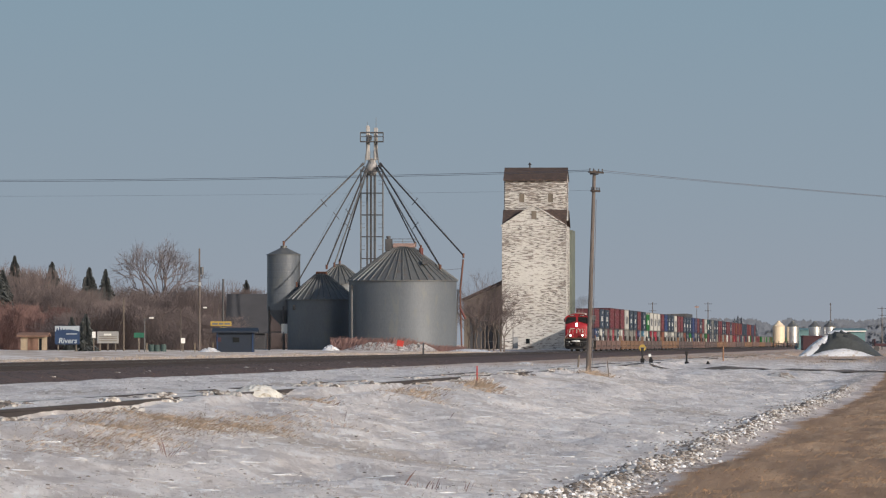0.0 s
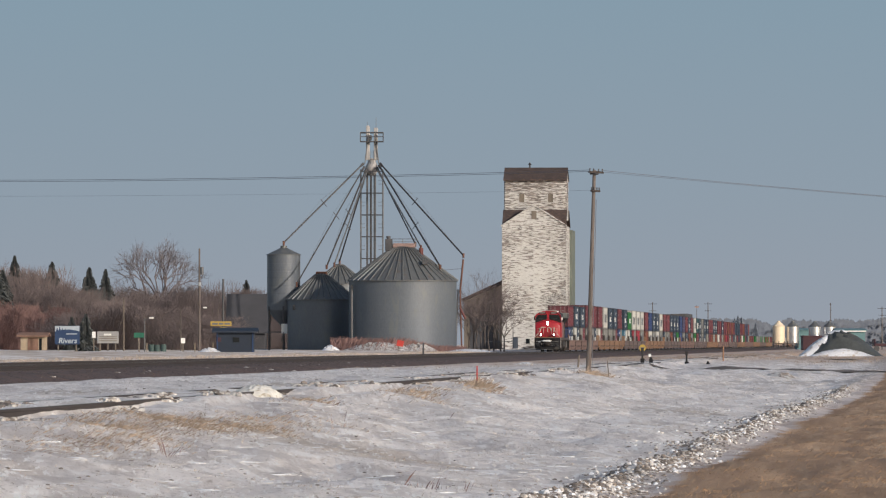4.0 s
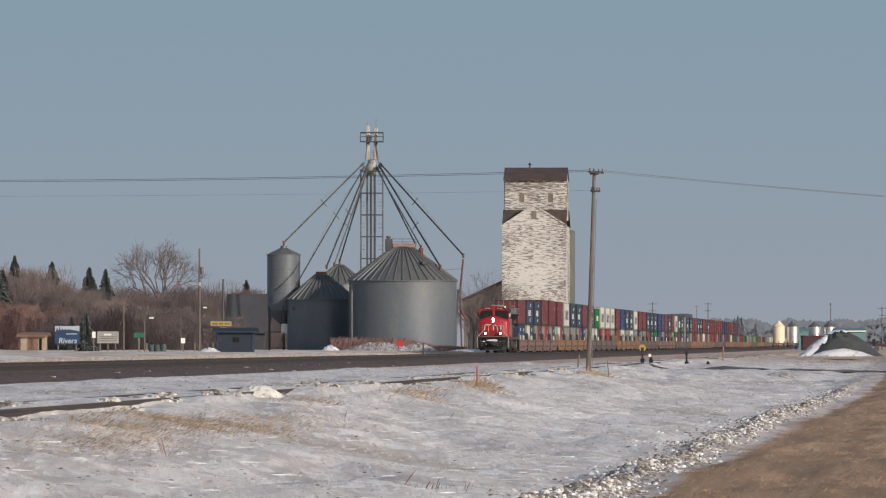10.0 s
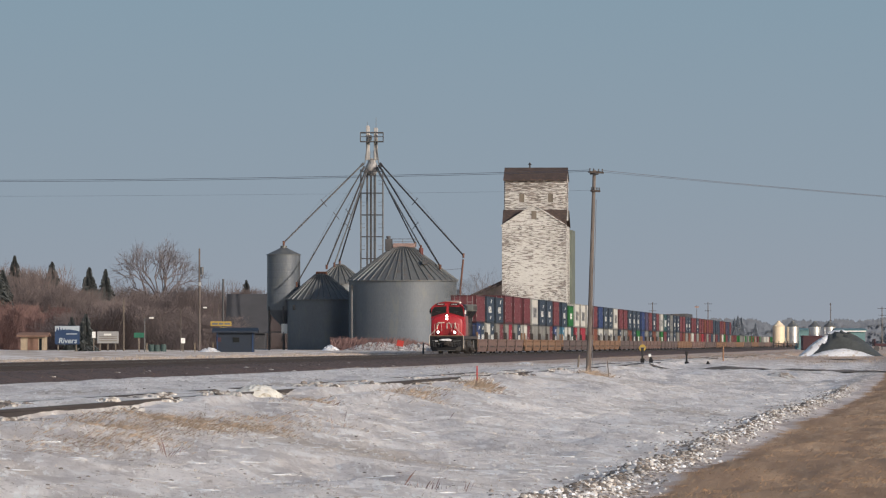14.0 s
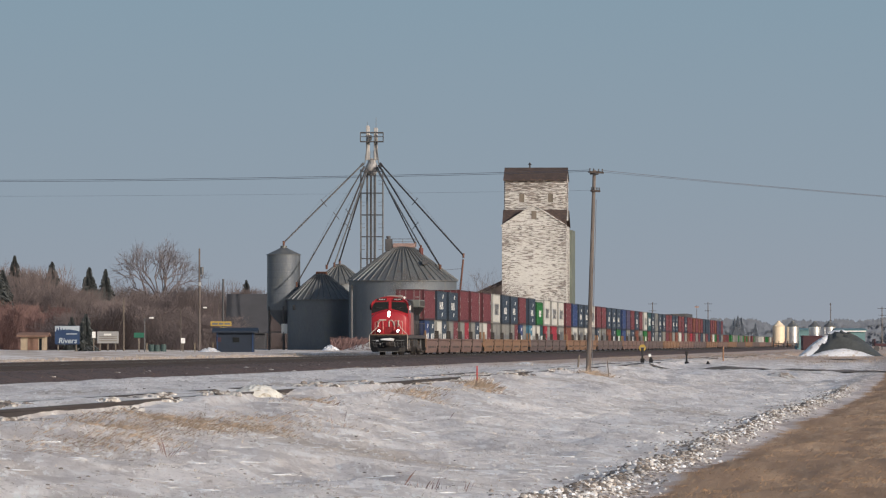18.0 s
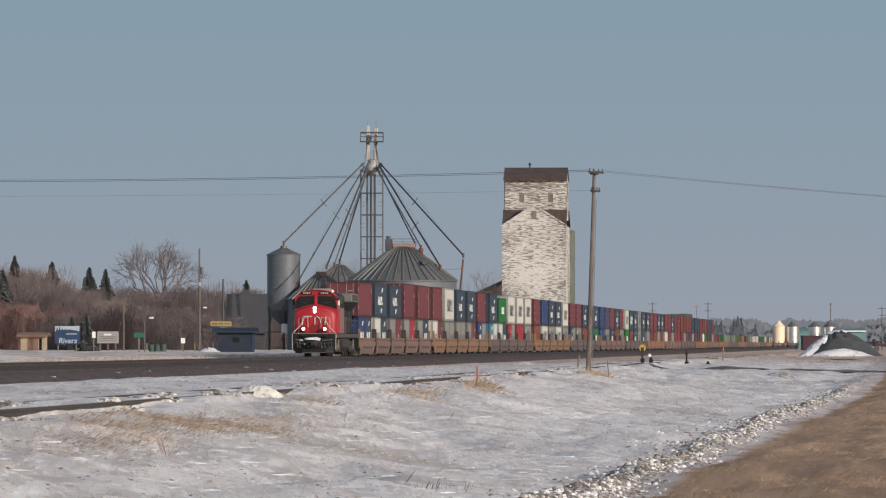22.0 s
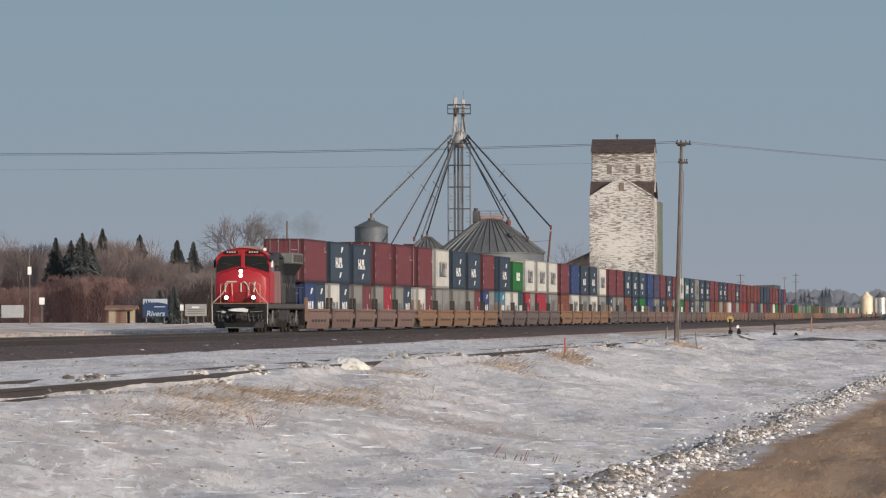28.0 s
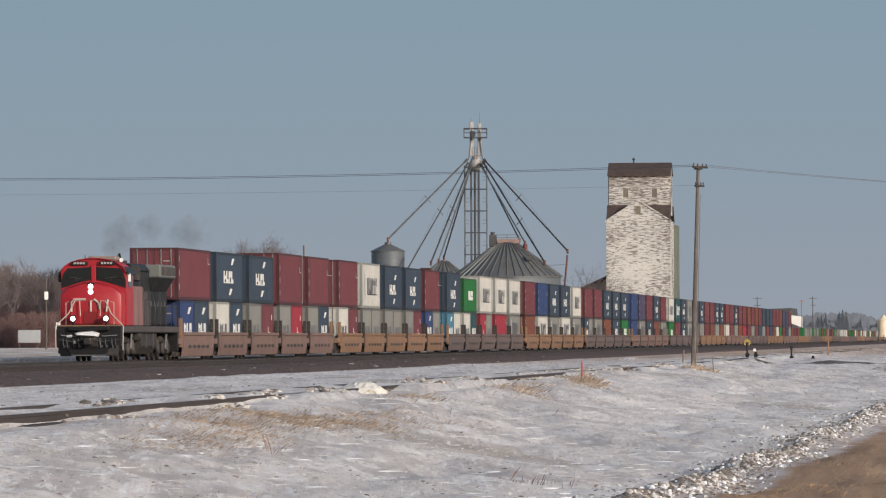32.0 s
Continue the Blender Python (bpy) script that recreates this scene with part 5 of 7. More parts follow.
# ---- trees ----
def twig_cloud(n, w, d, h, seed, rad=0.03):
    """A bare crown: long thin upward twigs in leaning columns of uneven height."""
    rr = random.Random(seed)
    s = Shape()
    stems = [(rr.uniform(-1, 1) * w, rr.uniform(-1, 1) * d, rr.uniform(0.62, 1.0) * h, rr.uniform(-0.12, 0.12)) for _ in range(26)]
    for _ in range(n):
        sx, sy, top, lean = rr.choice(stems)
        f = rr.random() ** 0.8
        z = top * f
        room = (0.35 + 0.9 * math.sin(min(1.0, f * 1.15) * 2.6)) * h * 0.075
        x, y = sx + lean * z + rr.gauss(0, room), sy + rr.gauss(0, room)
        ln = rr.uniform(0.6, 1.9) * h / 8 * (1.15 - 0.55 * f)
        p = Vector((x, y, z))
        q = p + Vector(((x - sx - lean * z) * 0.5 + rr.uniform(-0.3, 0.3) * ln, rr.uniform(-0.3, 0.3) * ln, ln * rr.uniform(0.5, 1.0)))
        r = rad * rr.uniform(0.5, 1.2)
        s.add([p + Vector((-r, 0, 0)), p + Vector((r, 0, 0)), q, p + Vector((0, r, 0))], [(0, 1, 2), (1, 3, 2), (3, 0, 2)])
    return s


def limbs(seed, h, spread=0.6, depth=5, r0=0.28, lean=0.0, forks=(2, 3, 3)):
    """Trunk and limbs of a bare tree, tapering as they fork."""
    rr = random.Random(seed)
    trunk, fine = Shape(), Shape()

    def grow(p, d, ln, r, k):
        q = p + d * ln
        bend = p.lerp(q, 0.5) + Vector((rr.uniform(-1, 1), rr.uniform(-1, 1), 0)) * ln * 0.06
        tgt = trunk if k < 2 else fine
        tgt.tube(p, bend, r, r * 0.85, 6 if k < 2 else 4)
        tgt.tube(bend, q, r * 0.85, r * 0.68, 6 if k < 2 else 4)
        if k >= depth:
            return
        for _ in range(rr.choice(forks) if k else 4):
            a = rr.uniform(0, 6.28)
            tilt = rr.uniform(0.25, 0.75) * spread * 1.4
            side = d.cross(Vector((math.cos(a), math.sin(a), 0.3))).normalized()
            nd = (d * math.cos(tilt) + side * math.sin(tilt) + Vector((0, 0, 0.12))).normalized()
            grow(p.lerp(q, rr.uniform(0.72, 1.0)), nd, ln * rr.uniform(0.62, 0.85), r * rr.uniform(0.45, 0.62), k + 1)

    grow(Vector((0, 0, -0.3)), Vector((lean, 0, 1)).normalized(), h * 0.26, r0, 0)
    return trunk, fine


def bare_tree(m, seed, h, label, spread=0.6, depth=5, r0=0.28, group="bare trees", forks=(2, 3, 3)):
    t = thing("bare_tree", m, label, "tree", group)
    a, b = limbs(seed, h, spread, depth, r0, 0.0, forks)
    part("trunk", a, BARK, t)
    part("crown", b, TWIG, t, "leafless crown of fine branches")
    return t


bare_tree(pose(-39.2, 950, 0.67), 23, 20.0, "large spreading leafless tree standing above the thicket", 0.82, 6, 0.36, forks=(3, 3, 4))
bare_tree(pose(5.35, 880, 0.61), 9, 10.84, "bare multi-stemmed shrub beside the elevator", 0.7, 5, 0.13)
bare_tree(pose(3.91, 882, 0.61), 12, 8.33, "bare multi-stemmed shrub beside the elevator", 0.8, 5, 0.10)
bare_tree(pose(6.62, 876, 0.61), 15, 8.63, "bare multi-stemmed shrub beside the elevator", 0.8, 5, 0.10)

for k, (px, hh, d) in enumerate(((845, 95, 878), (866, 130, 874), (886, 90, 872), (851, 90, 870), (830, 85, 873), (874, 105, 869), (838, 110, 876), (892, 70, 868))):
    bare_tree(pose((px - 784) / 12180 * d, d, 0.1), 31 + k, hh * d / 12180 * 1.55, "bare multi-stemmed shrub beside the elevator", 0.85, 5, 0.12, forks=(3, 3, 4))

THICK = []
for k in range(4):
    t = thing("thicket", pose(0, 0, -500), "tangle of leafless grey-brown trees and brush", "trees", "thicket of bare trees")
    rr = random.Random(40 + k)
    for _ in range(6):
        x = rr.uniform(-3.2, 3.2)
        part("stem", Shape().tube((x, rr.uniform(-2, 2), -0.3), (x + rr.uniform(-0.8, 0.8), rr.uniform(-2, 2), rr.uniform(5, 9)), 0.14, 0.04, 5), BARK, t)
    part("crown", twig_cloud(8500, 3.8, 3.0, 10, 60 + k, 0.036), TWIG, t, "dense leafless twigs")
    THICK.append(t)
REDT = []
for k in range(2):
    t = thing("willow_brush", pose(0, 0, -500), "reddish-brown leafless willow brush", "bush", "willow brush")
    part("stem", Shape().tube((0, 0, -0.2), (0.3, 0, 3.5), 0.1, 0.03, 5), BARK, t)
    part("crown", twig_cloud(6500, 3.4, 2.6, 5.4, 80 + k, 0.036), TWIG_RED, t, "dense reddish twigs")
    REDT.append(t)


def spruce(m, h, seed, label="dark green spruce tree", mat=NEEDLE, group="spruces", wide=0.3):
    t = thing("spruce", m, label, "tree", group)
    rr = random.Random(seed)
    part("trunk", Shape().tube((0, 0, -0.3), (0, 0, h), h * 0.018 + 0.04, 0.02, 6), BARK, t)
    s = Shape()
    n = int(h * 240)
    for k in range(n):
        z = h * (0.08 + 0.92 * (k / n) ** 1.15)
        rad = (h - z) * wide + 0.15
        rad *= 0.85 + 0.1 * math.sin(z * 4 + seed) + rr.uniform(-0.4, 0.4)
        a = rr.uniform(0, 6.28)
        r1 = max(0.1, rad) * rr.uniform(0.55, 1.0)
        p = Vector((math.cos(a) * r1 * 0.25, math.sin(a) * r1 * 0.25, z + r1 * 0.12))
        q = Vector((math.cos(a) * r1, math.sin(a) * r1, z - r1 * 0.22))
        w = Vector((-math.sin(a), math.cos(a), 0)) * (0.05 + r1 * 0.11)
        s.add([p, q - w, q + Vector((0, 0, 0.12)), q + w, q - Vector((0, 0, 0.22))], [(0, 1, 2), (0, 2, 3), (0, 3, 4), (0, 4, 1)])
    part("crown", s, mat, t, "layered dark needle boughs")
    return t


# spruces above and in the thicket, fitted to the camera's view: column, top row, metres off, relative width
for k, (px, ty, d, wd) in enumerate(((26, 453, 935, 0.32), (92, 464, 935, 0.42), (158, 474, 945, 0.40), (187, 477, 945, 0.30), (-57, 469, 880, 0.3), (-10, 461, 875, 0.42), (-30, 474, 880, 0.36),
                                     (436, 496, 1050, 0.3), (354, 520, 1000, 0.3), (152, 556, 715, 0.34), (127, 562, 740, 0.3), (5, 478, 890, 0.36))):
    kk = 12180 / d
    spruce(pose((px - 784) / kk, d, 0.1), (609 - ty) / kk + 0.8, 200 + k, wide=wd)
WOODS = [bare_tree(pose(0, 0, -500), 70 + k, 15, "leafless grey-brown tree at the edge of the thicket", 0.62, 5, 0.22, "bare trees of the thicket", (3, 3, 4)) for k in range(3)]
rr = random.Random(21)
for k in range(34):
    px = -300 + k * 23 + rr.uniform(-9, 9)
    d = rr.uniform(880, 990)
    top = np.interp(px, [-330, 10, 60, 120, 200, 330, 480], [462, 452, 458, 480, 496, 500, 505]) + rr.uniform(-4, 26)
    sc = ((609 - top) * d / 12180 + 0.6) / 12.5
    copy_thing(WOODS[k % 3], pose((px - 784) / 12180 * d, d, 0.1, 0, 0, rr.uniform(0, 360))).scale = (sc, sc, sc)
rr = random.Random(8)
for k in range(46):
    px = -330 + k * 18 + rr.uniform(-9, 9)
    d = rr.uniform(900, 1010) if px < 385 else rr.uniform(920, 1010)
    top = np.interp(px, [-330, -184, -145, -105, -70, 10, 60, 120, 200, 330, 420, 480], [462, 466, 483, 490, 482, 474, 476, 490, 502, 504, 506, 508]) + rr.uniform(-4, 22)
    sc = ((609 - top) * d / 12180 + 0.8) / 10
    m = pose((px - 784) / 12180 * d, d, 0.0, 0, 0, rr.uniform(0, 360)) @ Matrix.Diagonal((1, 1, sc, 1))
    c = copy_thing(THICK[k % 4], m)
    c.scale = (1.0, 1.0, sc)
for k in range(30):
    px = -300 + k * 27 + rr.uniform(-9, 9)
    d = rr.uniform(790, 860) + (100 if px > 400 else 0)
    top = rr.uniform(528, 560)
    sc = ((609 - top) * d / 12180 + 0.6) / 5.4
    c = copy_thing(REDT[k % 2] if px < 130 else THICK[k % 4], pose((px - 784) / 12180 * d, d, 0.0, 0, 0, rr.uniform(0, 360)))
    c.scale = (1.0, 1.0, sc if px < 130 else sc * 0.54)
for o in THICK + REDT + WOODS:
    for ch in list(o.children):
        bpy.data.objects.remove(ch)
    bpy.data.objects.remove(o)

# far woods on the horizon, distance haze put into their colour
far = Shape()
rr = random.Random(3)
for k in range(16000):
    px = rr.uniform(1000, 1760)
    d = rr.uniform(2600, 3000)
    top = np.interp(px, [1000, 1280, 1330, 1370, 1420, 1500, 1568, 1760], [582, 568, 566, 574, 570, 570, 569, 567]) + 16 * (float(vnoise(np.array(px / 31), np.array(0.5), 4)) - 0.5) + 8 * (float(vnoise(np.array(px / 9), np.array(0.5), 6)) - 0.5)
    x, hmax = (px - 784) / 12180 * d, (612 - top) * d / 12180
    z = hmax * rr.random() ** 0.7
    r = rr.uniform(0.5, 1.5)
    far.add([(x - r, d, z - r), (x + r, d, z - r * 0.6), (x + rr.uniform(-0.5, 0.5), d + 0.3, z + r * 1.1)], [(0, 1, 2)])
tagged(part("far_woods", far, TWIG_FAR, None), "line of leafless woods on the horizon, tinted blue-grey for haze", "woods", kind="stuff")
for k, (px, ty, d) in enumerate(((1300, 562, 2500), (1306, 558, 2500), (1312, 561, 2500), (1268, 566, 2450), (1276, 565, 2450), (1262, 568, 2450), (1337, 572, 2500))):
    kk = 12180 / d
    spruce(pose((px - 784) / kk, d, 0.1), (609 - ty) / kk + 0.6, 300 + k, "far conifer on the horizon, tinted blue-grey for haze", NEEDLE_FAR, "far conifers")

# ---- grass and loose snow ----
def verge(r, n):
    a = 62 + 260 * r.random(n) ** 1.6
    return 39.5 + 1.9 * np.clip((a - 82) / 196, -0.3, 1.1) + 6.0 * r.random(n) ** 1.2, a, 0.6 + 0.8 * r.random(n)


def clumps(r, n):
    i = r.integers(0, 240, n)
    a = (64 + 230 * r.random(240) ** 1.5)[i]
    return (39.9 + 1.9 * np.clip((a - 82) / 196, -0.3, 1.1)) + (5.0 * r.random(240))[i] + r.normal(0, 0.16, n), a + r.normal(0, 0.8, n), 0.6 + 0.8 * r.random(n)


blades("verge_tufts", 6000, clumps, 0.04, 0.0035, GRASS_TURF, "taller tufts of bleached grass on the verge", 29, 1.2)
blades("verge_grass", 90000, verge, 0.03, 0.004, GRASS_TURF, "short dead brown grass covering the verge", 21, 1.0)


def clods(r, n):
    a = 62 + 195 * r.random(n) ** 1.05
    return 38.85 + 1.55 * np.clip((a - 82) / 196, -0.3, 1.1) + r.normal(0, 0.2, n) - r.exponential(0.24, n) + np.interp(a, [70, 120], [0.26, 0.12]), a, 1.1 * r.random(n) ** 2.5 + 0.2


chips("verge_stones", 21000, clods, 0.035, STONE, "dark stones among the snow clods of the verge", 26)
chips("snow_clods", 3400, clods, 0.036, SNOW_CLOD, "broken snow clods along the verge", 22, flat=0.95)
chips("dirty_snow_clods", 10000, clods, 0.036, SNOW_DIRTY, "dirty gravelly snow clods along the verge", 28, flat=0.9)


def crumbs(r, n):
    return 31.5 + 8 * r.random(n), 68 + 230 * r.random(n) ** 1.4, r.random(n) ** 3 + 0.15


chips("ice_ridges", 1600, crumbs, 0.022, SNOW_CLOD, "thin ridges of wind-carved ice on the snow", 27, flat=0.5, long=9.0)
chips("frozen_dirt_clods", 1500, crumbs, 0.03, STONE, "small dark frozen clods lying on the snow", 43, flat=0.5)
chips("snow_crumbs", 4200, crumbs, 0.034, SNOW_DIRTY, "scattered crusts of ice over the snow field", 23, flat=0.35)


def strip(r, n):
    a = 105 + 260 * r.random(n) ** 1.3
    return 9.5 + 18.5 * r.random(n), a, r.random(n) ** 2.5 + 0.15


chips("strip_snow_crusts", 1500, strip, 0.055, SNOW_DIRTY, "broken snow crusts between the railway tracks", 46, flat=0.5)
chips("strip_stones", 1500, strip, 0.05, STONE, "dark stones lying in the snow between the tracks", 47, flat=0.5)


def tufts(r, n):
    """Clumps of dry grass sticking out of the snow."""
    k = 190
    cs, ca = 31.4 + 6.6 * r.random(k) ** 1.2, 72 + 200 * r.random(k) ** 1.2
    i = r.integers(0, k, n)
    return cs[i] + r.normal(0, 0.28, n), ca[i] + r.normal(0, 1.6, n), 0.4 + 0.6 * r.random(n)


blades("field_grass", 21000, tufts, 0.045, 0.0032, GRASS_DRY, "sparse dry grass poking through the snow", 24)
for k, (gs, ga, n, ws, wa, hh) in enumerate(((31.6, 181, 300, 0.22, 0.9, 0.11), (31.4, 246, 260, 0.3, 1.4, 0.10), (31.9, 247, 120, 0.25, 1.0, 0.10), (32.1, 100, 3600, 0.45, 2.6, 0.036),
                                            (32.6, 104, 3000, 0.3, 2.4, 0.036), (31.7, 106, 500, 0.15, 2.5, 0.035), (31.3, 99, 350, 0.2, 2.0, 0.04), (32.2, 150, 500, 0.3, 3.5, 0.05), (32.0, 176, 500, 0.3, 4.0, 0.06),
                                            (32.5, 94, 2400, 0.4, 2.6, 0.036), (32.2, 91, 1300, 0.4, 2.2, 0.034), (32.35, 88, 700, 0.25, 1.6, 0.03), (32.7, 82, 400, 0.3, 1.5, 0.025), (32.0, 96, 900, 0.35, 2.0, 0.035), (32.4, 113, 900, 0.35, 2.5, 0.04), (33.0, 110, 700, 0.3, 2.0, 0.04),
                                            (31.6, 131, 500, 0.2, 2.5, 0.05), (31.7, 158, 700, 0.3, 4.0, 0.06), (33.4, 118, 350, 0.3, 2.5, 0.03))):
    blades("grass_tuft", n, lambda r, n, gs=gs, ga=ga, ws=ws, wa=wa: (gs + r.normal(0, ws, n), ga + r.normal(0, wa, n), 0.5 + r.random(n)), hh, 0.0045, GRASS_DRY,
           "flattened patch of dry straw-coloured grass in snow", 30 + k, 2.0)


for gs, ga, n, hh in ((31.62, 181, 170, 0.19), (31.45, 246, 150, 0.16), (31.95, 247, 90, 0.15)):
    blades("standing_grass", n, lambda r, n, gs=gs, ga=ga: (gs + r.normal(0, 0.2, n), ga + r.normal(0, 1.0, n), 0.5 + r.random(n)), hh, 0.004, GRASS_DRY, "upright clump of pale dry straw in the snow", 71 + int(ga), 0.4)
blades("dark_weeds", 42, lambda r, n: (36.9 + r.normal(0, 0.22, n), 87.2 + r.normal(0, 0.3, n), 0.5 + r.random(n)), 0.11, 0.004, TWIG_RED, "row of dark dead weeds poking through the snow", 51, 0.6)
blades("dark_weeds", 14, lambda r, n: (33.44 + r.normal(0, 0.06, n), 89.5 + r.normal(0, 0.3, n), 0.5 + r.random(n)), 0.16, 0.003, TWIG_RED, "few dark dead stalks in the snow", 52, 0.8)
blades("dark_weeds", 40, lambda r, n: (31.2 + 2.6 * r.random(n), 90 + 60 * r.random(n), 0.5 + r.random(n)), 0.12, 0.003, TWIG_RED, "scattered single dead stalks in the snow", 53, 0.6)


def trackside(r, n):
    return -9.5 + 4.5 * r.random(n), 330 + 500 * r.random(n), 0.4 + 0.8 * r.random(n)


blades("trackside_grass", 22000, trackside, 0.16, 0.016, GRASS_PALE, "dry grass along the far side of the railway", 40)


def far_field(r, n):
    i = r.integers(0, 150, n)
    return (11 + 44 * r.random(150))[i] + r.normal(0, 1.6, n), (370 + 420 * r.random(150))[i] + r.normal(0, 9, n), 0.4 + 0.8 * r.random(n)


blades("far_field_grass", 15000, far_field, 0.13, 0.012, GRASS_DRY, "tan dry grass through thin snow far along the line", 49)


def lumps(r, n):
    i = r.integers(0, 26, n)
    c = np.linspace(92, 236, 26)[i] + 2.2 * np.sin(i * 5.1)
    return 30.15 + 0.5 * np.sin(i * 2.3) + r.normal(0, 0.16, n), c + r.normal(0, 0.7, n), 1.1 * r.random(n) ** 2 + 0.25


chips("siding_snow", 1100, lumps, 0.075, SNOW_DIRTY, "lumps of crusted snow along the siding", 41, flat=0.7)
chips("siding_stones", 350, lumps, 0.07, STONE, "dark clods along the siding", 42, flat=0.7)


def bed_top(q):
    return np.interp(q, [-6.4, -4.2, -2.0, 6.5, 8.0, 10.3], [-0.75, -0.36, -0.22, -0.22, -0.34, -0.85])


def bed_spread(r, n):
    return -4.0 + 13.2 * r.random(n), 200 + 330 * r.random(n) ** 1.3, r.random(n) ** 2 + 0.3


def bed_edge(r, n):
    return 7.2 + 2.6 * r.random(n) ** 0.7, 195 + 330 * r.random(n) ** 1.3, r.random(n) ** 2 + 0.3


chips("ballast_stones", 14000, bed_spread, 0.05, BALLAST, "loose dark ballast stones on the railway bed", 43, floor=bed_top)
chips("ballast_snow", 90, bed_edge, 0.15, SNOW_DIRTY, "patches of old snow along the ballast shoulder", 44, flat=0.25, floor=bed_top)


def brush(r, n):
    x, d = -13.0 + 15.5 * r.random(n), 812 + r.normal(0, 6, n)
    inv = TRACK.inverted()
    return inv[0][0] * x + inv[0][1] * d + inv[0][3], inv[1][0] * x + inv[1][1] * d + inv[1][3], (0.35 + 0.65 * r.random(n)) * np.clip((3.5 - x) / 9, 0.5, 1)


blades("rusty_weeds", 20000, brush, 1.25, 0.015, TWIG_RED, "rust-brown dead weeds along the foot of the large bin", 45, 0.5)
# round drums stand in for low fence-like green boxes
for px, hh in ((268, 0.75), (278, 0.7), (289, 0.75)):
    g = thing("green_barrel", pose((px - 784) / 12180 * 665, 665, 0.1), "dull green drum standing in for a fence-like box by the road", "drum", "green drums")
    part("body", Shape().lathe([(0.02, -0.1), (0.28, -0.1), (0.28, hh * 0.33), (0.30, hh * 0.34), (0.28, hh * 0.36), (0.28, hh * 0.66), (0.30, hh * 0.67), (0.28, hh * 0.69), (0.28, hh), (0.02, hh)], 18), DRUM, g, smooth=True)
for px in (260, 345, 377):
    stake(pose((px - 784) / 12180 * 650, 650, 0.1), 0.9, 0.05, TAN_WALL, "short pale post by the road", "marker_post")

# ---- train ----
TRAIN = []      # (thing, metres behind the headlight)


def locomotive():
    """Local: nose at y = 0, tail at y = 22; x towards the viewer's side."""
    e = thing("locomotive", TRACK @ pose(0, 880, 0), "red-nosed black freight locomotive with lit headlights", "locomotive")
    part("frame", Shape().box(-1.5, 1.5, 0.8, 22.0, 1.3, 1.64, 0.03), LOCO_BLACK, e)
    part("pilot", Shape().box(-1.52, 1.52, 0.35, 0.8, 0.62, 1.66, 0.05), LOCO_BLACK, e, "black pilot plate")
    plow = Shape()
    plow.loft([[(-1.42, 0.8), (-1.42, 0.5), (1.42, 0.5), (1.42, 0.8)], [(-1.4, 0.75), (-1.34, 0.24), (1.34, 0.24), (1.4, 0.75)], [(-0.9, 0.55), (-0.8, 0.26), (0.8, 0.26), (0.9, 0.55)]], (0.6, 0.34, 0.16))
    part("snow_plow", plow, LOCO_BLACK, e)
    part("plow_edge", Shape().box(-0.8, 0.8, 0.14, 0.158, 0.25, 0.3), STEEL, e)
    part("coupler", Shape().box(-0.2, 0.2, -0.35, 0.4, 0.76, 1.08, 0.05), UNDER, e)
    part("coupler_pocket", Shape().box(-0.42, 0.42, 0.26, 0.348, 0.68, 1.18, 0.03), UNDER, e)
    part("anticlimber", Shape().box(-0.95, 0.95, 0.12, 0.36, 1.4, 1.6, 0.05), LOCO_BLACK, e)
    cap = Shape()
    cap.loft([[(-0.62, 1.18), (0.42, 1.12), (0.5, 1.3), (0.2, 1.42), (-0.45, 1.37), (-0.7, 1.3)], [(-0.5, 1.22), (0.32, 1.17), (0.38, 1.28), (0.14, 1.36), (-0.4, 1.32), (-0.58, 1.27)]], (0.34, 0.04))
    part("packed_snow", cap, SNOW_CLOD, e, "white snow packed over the coupler")
    part("packed_snow", Shape().box(-1.05, -0.78, 0.26, 0.345, 1.1, 1.22, 0.04), SNOW_CLOD, e)
    part("packed_snow", Shape().box(-0.74, -0.6, 0.26, 0.345, 0.82, 0.95, 0.04), SNOW_DIRTY, e)
    part("sill_stripe", Shape().box(-1.5, 1.5, 0.33, 0.349, 1.62, 1.68), WELL_ORANGE, e, "thin yellow edge stripe")
    # wide nose with rounded corners
    face = [(-1.46, 1.66), (1.46, 1.66), (1.49, 2.4), (1.46, 3.12), (1.2, 3.40), (0.34, 3.66), (-0.34, 3.66), (-1.2, 3.40), (-1.46, 3.12), (-1.49, 2.4)]

    def drawn_in(k, dz):
        return [(x * k, 2.6 + (z - 2.6) * k - dz) for x, z in face]

    nose = Shape()
    nose.loft([drawn_in(0.88, 0.06), drawn_in(0.96, 0.03), face, face], (0.92, 1.0, 1.22, 2.0))
    part("nose", nose, LOCO_RED, e, "bright red nose", smooth=True)
    part("nose_door", Shape().box(-0.95, -0.44, 0.895, 0.95, 1.72, 2.98, 0.03), LOCO_RED, e)
    # hinges and recess wear the shade-darkened copy of the red
    part("nose_door_hinge", Shape().box(-0.99, -0.95, 0.89, 0.95, 2.0, 2.12), LOCO_SHADED_RED, e)
    part("nose_door_hinge", Shape().box(-0.99, -0.95, 0.89, 0.95, 2.66, 2.78), LOCO_SHADED_RED, e)
    part("nose_recess", Shape().box(-0.36, 0.36, 0.90, 0.95, 1.72, 2.32, 0.03), LOCO_SHADED_RED, e, "red recessed panel with shade put into its colour")
    arch = [(1.52, 4.12), (1.40, 4.36), (1.12, 4.56), (0.7, 4.70), (0.25, 4.77), (-0.25, 4.77), (-0.7, 4.70), (-1.12, 4.56), (-1.40, 4.36), (-1.52, 4.12)]
